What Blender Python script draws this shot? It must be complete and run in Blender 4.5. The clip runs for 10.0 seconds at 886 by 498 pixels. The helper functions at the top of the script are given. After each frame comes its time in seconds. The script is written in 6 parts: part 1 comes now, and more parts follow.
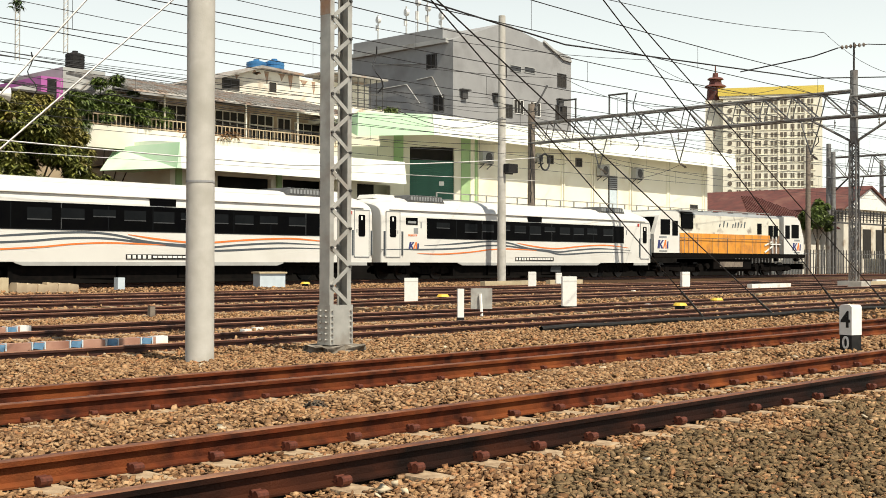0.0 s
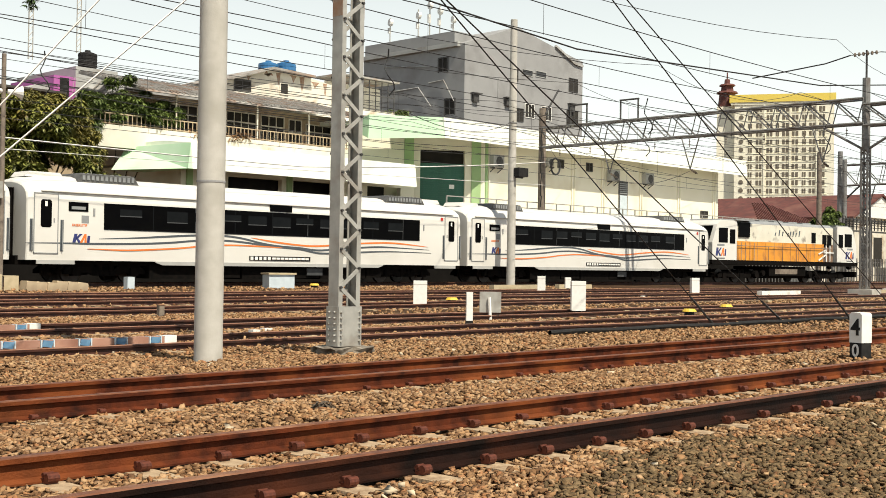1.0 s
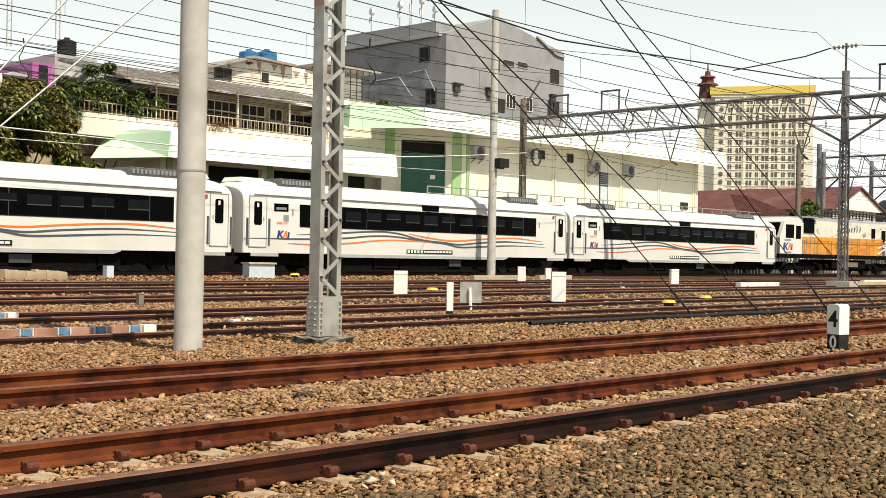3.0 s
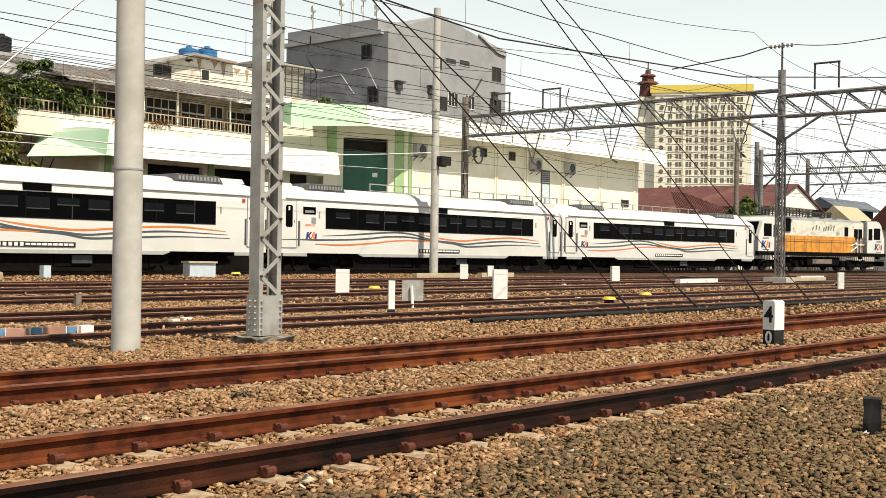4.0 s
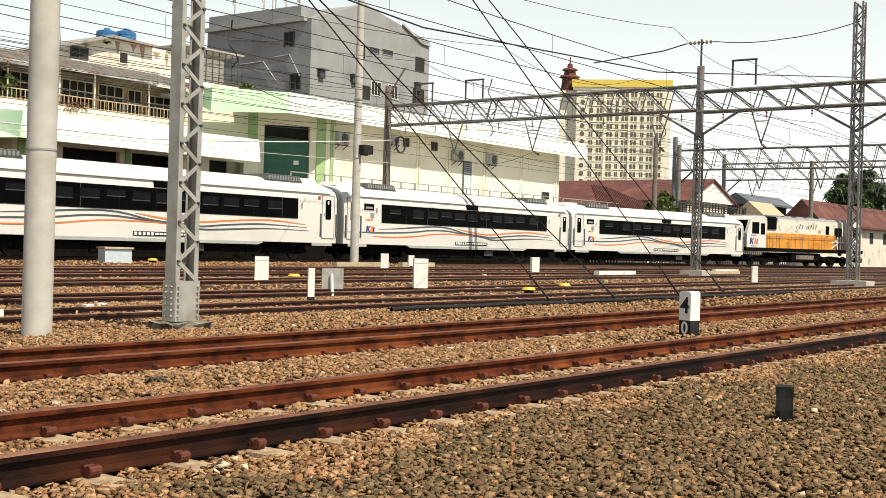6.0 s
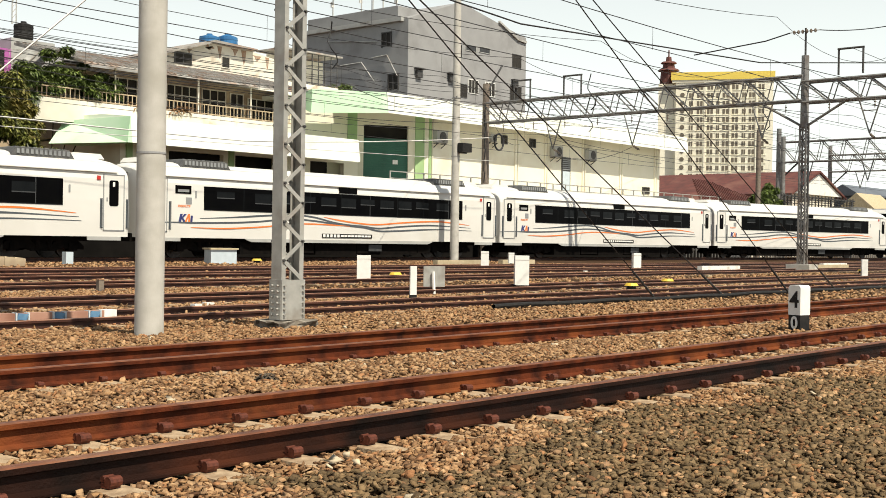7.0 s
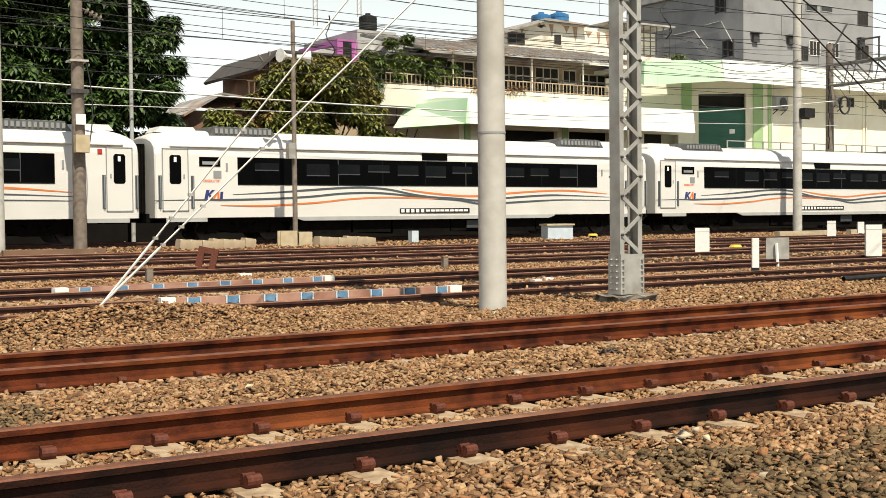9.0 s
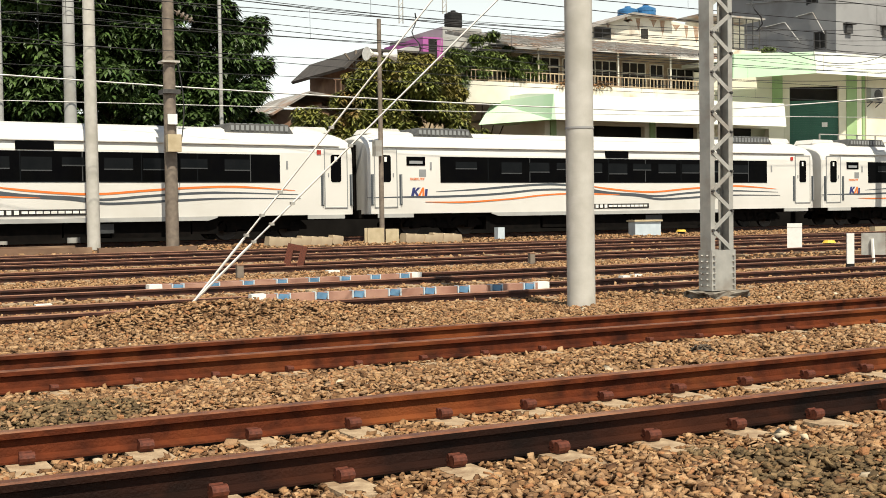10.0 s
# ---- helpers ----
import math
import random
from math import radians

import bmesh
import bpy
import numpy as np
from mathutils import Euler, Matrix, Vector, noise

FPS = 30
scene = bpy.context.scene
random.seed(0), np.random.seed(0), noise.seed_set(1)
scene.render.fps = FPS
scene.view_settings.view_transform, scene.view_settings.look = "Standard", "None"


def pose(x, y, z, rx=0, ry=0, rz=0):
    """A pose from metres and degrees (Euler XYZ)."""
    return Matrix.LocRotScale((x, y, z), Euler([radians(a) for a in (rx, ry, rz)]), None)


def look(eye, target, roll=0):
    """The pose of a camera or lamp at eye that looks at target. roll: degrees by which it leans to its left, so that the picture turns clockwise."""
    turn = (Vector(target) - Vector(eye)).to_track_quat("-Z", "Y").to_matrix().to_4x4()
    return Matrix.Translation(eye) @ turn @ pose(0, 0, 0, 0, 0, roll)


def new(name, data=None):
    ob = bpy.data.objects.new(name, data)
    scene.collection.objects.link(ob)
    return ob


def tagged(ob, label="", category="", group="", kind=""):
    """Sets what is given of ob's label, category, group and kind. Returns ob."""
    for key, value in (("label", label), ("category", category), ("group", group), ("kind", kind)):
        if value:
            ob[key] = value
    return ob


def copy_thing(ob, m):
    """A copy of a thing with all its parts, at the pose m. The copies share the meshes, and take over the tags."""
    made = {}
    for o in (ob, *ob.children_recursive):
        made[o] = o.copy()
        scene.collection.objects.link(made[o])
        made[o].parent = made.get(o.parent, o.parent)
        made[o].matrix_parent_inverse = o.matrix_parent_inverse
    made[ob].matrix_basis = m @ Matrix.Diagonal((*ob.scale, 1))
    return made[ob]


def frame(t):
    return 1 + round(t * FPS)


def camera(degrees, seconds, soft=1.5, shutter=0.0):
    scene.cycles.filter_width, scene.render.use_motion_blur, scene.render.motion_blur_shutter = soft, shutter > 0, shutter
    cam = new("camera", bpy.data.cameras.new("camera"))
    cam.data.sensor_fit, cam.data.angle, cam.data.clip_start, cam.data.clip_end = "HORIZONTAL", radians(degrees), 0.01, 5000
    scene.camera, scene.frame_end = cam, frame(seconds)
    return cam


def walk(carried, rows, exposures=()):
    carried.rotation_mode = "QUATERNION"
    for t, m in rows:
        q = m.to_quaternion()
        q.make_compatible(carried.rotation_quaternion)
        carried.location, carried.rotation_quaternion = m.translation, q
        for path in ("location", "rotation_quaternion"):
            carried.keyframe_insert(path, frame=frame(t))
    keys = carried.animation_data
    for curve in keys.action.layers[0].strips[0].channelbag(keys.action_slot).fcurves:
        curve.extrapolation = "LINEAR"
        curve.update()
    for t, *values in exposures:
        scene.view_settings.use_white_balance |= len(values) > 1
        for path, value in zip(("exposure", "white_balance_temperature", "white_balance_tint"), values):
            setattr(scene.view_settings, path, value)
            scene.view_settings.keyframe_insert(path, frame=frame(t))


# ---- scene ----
cam = camera(41.14, 10.0, soft=0.7)
PATH = [
    (0.0, pose(-0.004, -0.026, 1.131, 90.62, -0.15, -46.64)),
    (0.5, pose(-0.008, -0.038, 1.131, 90.71, -0.60, -46.71)),
    (1.0, pose(0.002, -0.019, 1.122, 90.78, -0.83, -46.19)),
    (1.5, pose(-0.005, -0.019, 1.123, 90.54, -0.81, -46.44)),
    (2.0, pose(-0.015, -0.023, 1.130, 90.60, -0.92, -46.36)),
    (3.3, pose(-0.005, -0.028, 1.123, 90.16, -1.05, -47.85)),
    (3.5, pose(0.002, -0.045, 1.126, 90.16, -0.94, -48.37)),
    (3.6, pose(0.002, -0.048, 1.127, 90.22, -0.92, -48.56)),
    (3.7, pose(0.003, -0.052, 1.128, 90.45, -0.90, -49.62)),
    (3.8, pose(0.003, -0.056, 1.129, 90.66, -0.88, -50.05)),
    (3.9, pose(0.003, -0.060, 1.130, 90.40, -0.86, -49.50)),
    (4.0, pose(0.003, -0.062, 1.131, 90.26, -0.83, -49.89)),
    (4.5, pose(0.002, -0.047, 1.120, 90.15, -1.11, -50.05)),
    (5.0, pose(0.016, -0.057, 1.120, 90.09, -1.73, -51.40)),
    (5.2, pose(0.026, -0.057, 1.114, 89.96, -1.92, -52.35)),
    (6.3, pose(0.051, -0.002, 1.084, 89.89, -1.54, -53.79)),
    (6.5, pose(0.048, 0.016, 1.079, 89.89, -1.52, -52.93)),
    (7.0, pose(0.030, 0.021, 1.077, 89.67, -0.84, -48.94)),
    (7.5, pose(0.011, 0.022, 1.080, 89.32, -0.35, -44.67)),
    (8.0, pose(-0.004, 0.033, 1.077, 88.92, 0.20, -39.18)),
    (8.5, pose(-0.014, 0.033, 1.080, 88.72, 0.34, -35.24)),
    (9.0, pose(-0.022, 0.045, 1.076, 88.40, 0.57, -32.84)),
    (9.5, pose(-0.024, 0.058, 1.076, 88.09, 0.48, -31.55)),
    (10.0, pose(-0.037, 0.077, 1.069, 88.30, 0.84, -28.71)),
]
walk(cam, PATH)

# ---- world and sun ----
SUN_TO = Vector((0.13, 0.84, -1.26)).normalized()      # the way the sunlight travels
world = bpy.data.worlds.new("world")
scene.world = world
world.use_nodes = True
wn = world.node_tree
sky = wn.nodes.new("ShaderNodeTexSky")
sky.sky_type, sky.sun_disc = "NISHITA", False
sky.sun_elevation = math.asin(-SUN_TO.z)
sky.sun_rotation = math.atan2(-SUN_TO.x, -SUN_TO.y)
sky.dust_density, sky.air_density, sky.ozone_density = 1.0, 1.0, 1.0
# haze that thickens evenly towards the horizon
geo = wn.nodes.new("ShaderNodeTexCoord")
sep = wn.nodes.new("ShaderNodeSeparateXYZ")
wn.links.new(geo.outputs["Generated"], sep.inputs[0])
up = wn.nodes.new("ShaderNodeMapRange")
up.inputs[1].default_value, up.inputs[2].default_value, up.inputs[3].default_value, up.inputs[4].default_value = 0.0, 0.9, 1.0, 0.0
wn.links.new(sep.outputs[2], up.inputs[0])
thick = wn.nodes.new("ShaderNodeMath")
thick.operation = "POWER"
thick.inputs[1].default_value = 1.8
wn.links.new(up.outputs[0], thick.inputs[0])
haze = wn.nodes.new("ShaderNodeMix")
haze.data_type = "RGBA"
haze.inputs[7].default_value = (18.4, 19.2, 17.9, 1)
wn.links.new(thick.outputs[0], haze.inputs[0])
wn.links.new(sky.outputs[0], haze.inputs[6])
wn.links.new(haze.outputs[2], wn.nodes["Background"].inputs[0])
wn.nodes["Background"].inputs[1].default_value = 0.055
sun = new("sun", bpy.data.lights.new("sun", "SUN"))
sun.data.energy, sun.data.angle, sun.data.color = 5.0, radians(0.6), (1.0, 0.92, 0.77)
sun.matrix_world = look((0, 0, 60), Vector((0, 0, 60)) + SUN_TO)
scene.view_settings.exposure = 0.32


# ---- materials ----
def mat(name, c1, c2=None, scale=4.0, rough=0.7, metal=0.0, bump=0.0, bscale=30.0, c3=None, s3=0.6, w3=(0.5, 0.7), coat=0.0, island=0.0, spec=0.5):
    """Two colours mixed by a fine noise, a third in larger stains, and a relief."""
    m = bpy.data.materials.new(name)
    m.use_nodes = True
    nt = m.node_tree
    b = nt.nodes["Principled BSDF"]
    b.inputs["Roughness"].default_value, b.inputs["Metallic"].default_value = rough, metal
    b.inputs["Coat Weight"].default_value = coat
    b.inputs["Specular IOR Level"].default_value = spec
    c2 = c2 or tuple(min(1, v * 0.82) for v in c1)
    tc = nt.nodes.new("ShaderNodeTexCoord")

    def noise_tex(sc, detail=6.0):
        n = nt.nodes.new("ShaderNodeTexNoise")
        n.inputs["Scale"].default_value, n.inputs["Detail"].default_value = sc, detail
        nt.links.new(tc.outputs["Object"], n.inputs["Vector"])
        return n

    def mix(fac, a, bcol):
        x = nt.nodes.new("ShaderNodeMix")
        x.data_type = "RGBA"
        nt.links.new(fac, x.inputs[0])
        for sock, v in ((x.inputs[6], a), (x.inputs[7], bcol)):
            if isinstance(v, tuple):
                sock.default_value = (*v, 1)
            else:
                nt.links.new(v, sock)
        return x.outputs[2]

    def ramp(src, lo, hi):
        r = nt.nodes.new("ShaderNodeMapRange")
        r.inputs[1].default_value, r.inputs[2].default_value = lo, hi
        nt.links.new(src, r.inputs[0])
        return r.outputs[0]

    col = mix(ramp(noise_tex(scale).outputs[0], 0.35, 0.68), c1, c2)
    if island:
        g = nt.nodes.new("ShaderNodeNewGeometry")
        v = nt.nodes.new("ShaderNodeHueSaturation")
        nt.links.new(ramp(g.outputs["Random Per Island"], 0.0, 1.0), v.inputs["Value"])
        v.inputs["Value"].default_value = 1
        rr = nt.nodes.new("ShaderNodeMapRange")
        rr.inputs[3].default_value, rr.inputs[4].default_value = 1 - island, 1 + island
        nt.links.new(g.outputs["Random Per Island"], rr.inputs[0])
        nt.links.new(rr.outputs[0], v.inputs["Value"])
        nt.links.new(col, v.inputs["Color"])
        col = v.outputs[0]
    if c3:
        col = mix(ramp(noise_tex(s3, 8.0).outputs[0], *w3), col, c3)
    nt.links.new(col, b.inputs["Base Color"])
    if bump:
        bp = nt.nodes.new("ShaderNodeBump")
        bp.inputs["Strength"].default_value, bp.inputs["Distance"].default_value = bump, 0.02
        nt.links.new(noise_tex(bscale, 8.0).outputs[0], bp.inputs["Height"])
        nt.links.new(bp.outputs[0], b.inputs["Normal"])
    return m


M = {}
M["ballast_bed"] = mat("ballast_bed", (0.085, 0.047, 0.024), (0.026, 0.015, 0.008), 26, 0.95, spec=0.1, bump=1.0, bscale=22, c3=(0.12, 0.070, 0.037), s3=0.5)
def stone_mat(name, cols):
    """Broken stone: each lump takes its own colour, with a fine grain over it."""
    m = mat(name, cols[0], cols[1], 9, 0.95, bump=0.6, bscale=55, spec=0.12)
    nt = m.node_tree
    b = nt.nodes["Principled BSDF"]
    g = nt.nodes.new("ShaderNodeNewGeometry")
    r = nt.nodes.new("ShaderNodeValToRGB")
    r.color_ramp.interpolation = "CONSTANT"
    while len(r.color_ramp.elements) < len(cols):
        r.color_ramp.elements.new(0.5)
    for k, c in enumerate(cols):
        r.color_ramp.elements[k].position = k / len(cols)
        r.color_ramp.elements[k].color = (*c, 1)
    nt.links.new(g.outputs["Random Per Island"], r.inputs[0])
    x = nt.nodes.new("ShaderNodeMix")
    x.data_type = "RGBA"
    x.inputs[0].default_value = 0.6
    old = b.inputs["Base Color"].links[0].from_socket
    nt.links.new(old, x.inputs[6])
    nt.links.new(r.outputs[0], x.inputs[7])
    nt.links.new(x.outputs[2], b.inputs["Base Color"])
    return m


M["stone"] = stone_mat("stone", [(0.374, 0.216, 0.104), (0.124, 0.063, 0.030), (0.468, 0.287, 0.150), (0.235, 0.135, 0.068), (0.562, 0.373, 0.204), (0.171, 0.100, 0.055), (0.416, 0.249, 0.121), (0.302, 0.194, 0.115), (0.089, 0.046, 0.026), (0.374, 0.173, 0.079), (0.448, 0.297, 0.171)])
M["stone_dark"] = stone_mat("stone_dark", [(0.180, 0.124, 0.065), (0.103, 0.070, 0.037), (0.232, 0.160, 0.085), (0.137, 0.095, 0.049), (0.283, 0.188, 0.097), (0.068, 0.048, 0.028), (0.206, 0.128, 0.063)])
M["stone_pale"] = mat("stone_pale", (0.56, 0.47, 0.33), (0.42, 0.34, 0.23), 7, 0.9, island=0.2)
M["rail_rust"] = mat("rail_rust", (0.125, 0.029, 0.010), (0.030, 0.009, 0.005), 6, 0.75, 0.0, bump=0.35, bscale=70, c3=(0.21, 0.060, 0.017), s3=1.2, spec=0.12)
M["rail_near"] = mat("rail_near", (0.022, 0.008, 0.005), (0.007, 0.004, 0.003), 3, 0.6, 0.0, bump=0.3, bscale=70, c3=(0.085, 0.024, 0.010), s3=0.8, w3=(0.52, 0.75), spec=0.12)
M["rail_dark"] = mat("rail_dark", (0.070, 0.021, 0.011), (0.026, 0.009, 0.006), 7, 0.65, 0.1, bump=0.2, bscale=80)
M["rail_worn"] = mat("rail_worn", (0.36, 0.19, 0.115), (0.20, 0.085, 0.045), 3, 0.5, 0.25, bump=0.15, bscale=60)
M["rail_head"] = mat("rail_head", (0.20, 0.072, 0.030), (0.095, 0.034, 0.016), 9, 0.55, 0.2, bump=0.15, bscale=60, c3=(0.30, 0.15, 0.08), s3=0.9, w3=(0.57, 0.72))
M["clip"] = mat("clip", (0.14, 0.042, 0.024), (0.07, 0.024, 0.016), 40, 0.6, 0.2, bump=0.3, spec=0.25)
M["concrete"] = mat("concrete", (0.52, 0.50, 0.45), (0.44, 0.42, 0.37), 5, 0.85, bump=0.15, bscale=60, c3=(0.36, 0.34, 0.29), s3=1.1)
M["sleeper"] = mat("sleeper", (0.46, 0.345, 0.215), (0.25, 0.165, 0.095), 8, 0.9, bump=0.5, bscale=40)
M["rough_concrete"] = mat("rough_concrete", (0.20, 0.17, 0.13), (0.07, 0.055, 0.042), 7, 0.95, bump=0.8, bscale=25, c3=(0.34, 0.31, 0.26), s3=2.5)
M["steel_grey"] = mat("steel_grey", (0.46, 0.45, 0.41), (0.36, 0.355, 0.325), 6, 0.55, 0.35, bump=0.08, c3=(0.27, 0.23, 0.19), s3=1.6)
M["rust_edge"] = mat("rust_edge", (0.32, 0.17, 0.09), (0.36, 0.30, 0.24), 5, 0.8, 0.1)
M["steel_mid"] = mat("steel_mid", (0.25, 0.245, 0.235), (0.175, 0.17, 0.16), 5, 0.6, 0.3, c3=(0.14, 0.11, 0.09), s3=1.2)
# near-black for the walls behind the train: shade painted as colour
M["shade_black"] = mat("shade_black", (0.012, 0.011, 0.010), (0.007, 0.0065, 0.006), 1.5, 0.95, spec=0.05)
M["roof_dark"] = mat("roof_dark", (0.075, 0.066, 0.058), (0.05, 0.044, 0.04), 2, 0.9, bump=0.2)
M["steel_dark"] = mat("steel_dark", (0.10, 0.095, 0.09), (0.06, 0.058, 0.055), 8, 0.6, 0.4)
M["steel_brown"] = mat("steel_brown", (0.24, 0.195, 0.15), (0.15, 0.12, 0.095), 6, 0.7, 0.1, c3=(0.10, 0.075, 0.06), s3=1.2, w3=(0.56, 0.75))
M["wire"] = mat("wire", (0.05, 0.05, 0.05), (0.03, 0.03, 0.03), 3, 0.6, 0.3)
M["wire_pale"] = mat("wire_pale", (0.72, 0.70, 0.66), (0.6, 0.58, 0.54), 3, 0.6, 0.2)
M["white_paint"] = mat("white_paint", (0.84, 0.83, 0.78), (0.76, 0.75, 0.70), 9, 0.55, bump=0.05, c3=(0.60, 0.56, 0.48), s3=2.5, w3=(0.58, 0.72))
M["black_paint"] = mat("black_paint", (0.014, 0.014, 0.014), (0.028, 0.026, 0.024), 9, 0.7, spec=0.2)
M["car_white"] = mat("car_white", (0.70, 0.685, 0.635), (0.67, 0.655, 0.605), 0.8, 0.4, c3=(0.60, 0.58, 0.52), s3=0.5, w3=(0.55, 0.8))
M["skirt_grey"] = mat("skirt_grey", (0.42, 0.42, 0.40), (0.36, 0.36, 0.34), 2, 0.5)
M["car_grey"] = mat("car_grey", (0.29, 0.30, 0.30), (0.23, 0.24, 0.24), 3, 0.5)
M["car_glass"] = mat("car_glass", (0.002, 0.002, 0.0025), (0.003, 0.003, 0.003), 2, 0.2, spec=0.02)
M["car_pane"] = mat("car_pane", (0.008, 0.009, 0.010), (0.005, 0.006, 0.007), 2, 0.12, spec=0.05)
M["blind"] = mat("blind", (0.05, 0.053, 0.055), (0.032, 0.034, 0.036), 2, 0.6)
M["ac_dark"] = mat("ac_dark", (0.13, 0.13, 0.125), (0.08, 0.08, 0.078), 5, 0.6, 0.2)
M["orange"] = mat("orange", (0.78, 0.20, 0.035), (0.7, 0.17, 0.03), 2, 0.4)
M["loco_orange"] = mat("loco_orange", (0.74, 0.31, 0.03), (0.66, 0.26, 0.03), 2, 0.5, c3=(0.36, 0.15, 0.04), s3=1.8, w3=(0.5, 0.75))
M["loco_cream"] = mat("loco_cream", (0.72, 0.69, 0.58), (0.64, 0.61, 0.50), 1.5, 0.55, c3=(0.30, 0.27, 0.22), s3=2.2, w3=(0.56, 0.72))
M["block_blue"] = mat("block_blue", (0.13, 0.15, 0.175), (0.10, 0.115, 0.135), 0.4, 0.9)
M["stripe_grey"] = mat("stripe_grey", (0.075, 0.088, 0.10), (0.062, 0.072, 0.083), 2, 0.4)
M["navy"] = mat("navy", (0.03, 0.04, 0.16), (0.025, 0.03, 0.13), 4, 0.4)
# black running gear and gangways, with the shade under the cars in the colour
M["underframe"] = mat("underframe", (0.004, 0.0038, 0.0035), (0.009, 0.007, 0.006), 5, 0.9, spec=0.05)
M["wheel_steel"] = mat("wheel_steel", (0.035, 0.027, 0.023), (0.02, 0.016, 0.014), 9, 0.5, 0.3)
M["cream"] = mat("cream", (0.83, 0.79, 0.645), (0.79, 0.745, 0.59), 0.5, 0.85, c3=(0.64, 0.55, 0.38), s3=0.35, w3=(0.55, 0.8), bump=0.05)
M["fascia"] = mat("fascia", (0.84, 0.86, 0.77), (0.78, 0.81, 0.71), 0.6, 0.8, c3=(0.62, 0.62, 0.5), s3=0.6, w3=(0.6, 0.8))
M["mint"] = mat("mint", (0.52, 0.76, 0.50), (0.47, 0.70, 0.45), 0.7, 0.8, c3=(0.62, 0.80, 0.6), s3=0.4)
M["green_pilaster"] = mat("green_pilaster", (0.36, 0.52, 0.25), (0.31, 0.45, 0.21), 1.2, 0.85)
M["shutter"] = mat("shutter", (0.035, 0.14, 0.095), (0.03, 0.12, 0.08), 2, 0.6)
# near-black of windows; in open doorways it paints the unlit inside
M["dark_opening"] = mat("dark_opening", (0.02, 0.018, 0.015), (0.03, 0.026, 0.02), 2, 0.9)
M["grey_render"] = mat("grey_render", (0.31, 0.31, 0.305), (0.275, 0.275, 0.272), 0.6, 0.9, bump=0.1, bscale=8, c3=(0.21, 0.205, 0.20), s3=0.3, w3=(0.5, 0.75))
M["grey_light"] = mat("grey_light", (0.42, 0.42, 0.40), (0.36, 0.36, 0.34), 0.8, 0.9, c3=(0.24, 0.22, 0.19), s3=0.7)
M["old_white"] = mat("old_white", (0.72, 0.68, 0.58), (0.62, 0.58, 0.48), 0.9, 0.9, c3=(0.36, 0.27, 0.18), s3=0.8, w3=(0.56, 0.72))
M["old_tan"] = mat("old_tan", (0.48, 0.38, 0.25), (0.38, 0.30, 0.20), 1.2, 0.9, c3=(0.25, 0.17, 0.11), s3=0.7)
M["roof_old"] = mat("roof_old", (0.38, 0.365, 0.335), (0.18, 0.16, 0.14), 1.6, 0.9, c3=(0.30, 0.17, 0.10), s3=1.0, bump=0.3)
M["roof_red"] = mat("roof_red", (0.135, 0.042, 0.032), (0.085, 0.030, 0.025), 1.4, 0.85, c3=(0.17, 0.075, 0.055), s3=0.5, w3=(0.52, 0.7))
M["old_brown"] = mat("old_brown", (0.20, 0.115, 0.07), (0.13, 0.075, 0.045), 1.5, 0.9, c3=(0.28, 0.18, 0.11), s3=0.9)
M["purple"] = mat("purple", (0.44, 0.12, 0.36), (0.38, 0.10, 0.31), 0.7, 0.8)
M["tank_blue"] = mat("tank_blue", (0.03, 0.16, 0.36), (0.025, 0.13, 0.30), 2, 0.45)
M["tower_cream"] = mat("tower_cream", (0.88, 0.84, 0.68), (0.86, 0.81, 0.64), 0.05, 0.85)
M["tower_yellow"] = mat("tower_yellow", (0.80, 0.62, 0.12), (0.76, 0.58, 0.11), 0.05, 0.8)
M["tower_window"] = mat("tower_window", (0.17, 0.14, 0.10), (0.12, 0.10, 0.075), 0.3, 0.4)
M["leaf"] = mat("leaf", (0.115, 0.155, 0.028), (0.055, 0.085, 0.016), 1.2, 0.5, island=0.7)
M["leaf_olive"] = mat("leaf_olive", (0.20, 0.20, 0.038), (0.08, 0.10, 0.02), 1.0, 0.5, island=0.7, c3=(0.19, 0.105, 0.032), s3=0.7, w3=(0.56, 0.7))
M["leaf_dark"] = mat("leaf_dark", (0.070, 0.115, 0.028), (0.032, 0.062, 0.015), 1.2, 0.42, island=0.7)
M["leaf_dry"] = mat("leaf_dry", (0.25, 0.12, 0.045), (0.16, 0.09, 0.03), 1.2, 0.7, island=0.5)
M["leaf_yellow"] = mat("leaf_yellow", (0.20, 0.17, 0.03), (0.12, 0.11, 0.022), 1.2, 0.6, island=0.5)
M["bark"] = mat("bark", (0.10, 0.075, 0.05), (0.06, 0.045, 0.03), 6, 0.9, bump=0.4)
M["yellow_paint"] = mat("yellow_paint", (0.70, 0.48, 0.05), (0.6, 0.4, 0.05), 5, 0.6)
M["blue_paint"] = mat("blue_paint", (0.13, 0.27, 0.42), (0.08, 0.18, 0.30), 8, 0.6)
M["pink_board"] = mat("pink_board", (0.42, 0.24, 0.17), (0.34, 0.18, 0.13), 5, 0.8, c3=(0.25, 0.12, 0.08), s3=2)
M["cabinet_grey"] = mat("cabinet_grey", (0.55, 0.62, 0.66), (0.48, 0.55, 0.59), 5, 0.5)
M["beige_stone"] = mat("beige_stone", (0.52, 0.43, 0.28), (0.42, 0.34, 0.21), 5, 0.9, bump=0.2)
M["red_sign"] = mat("red_sign", (0.5, 0.03, 0.02), (0.45, 0.03, 0.02), 4, 0.5)
# pale blue-grey: the haze of distance is put into this wall colour
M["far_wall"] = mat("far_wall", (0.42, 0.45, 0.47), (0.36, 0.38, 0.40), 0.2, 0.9)


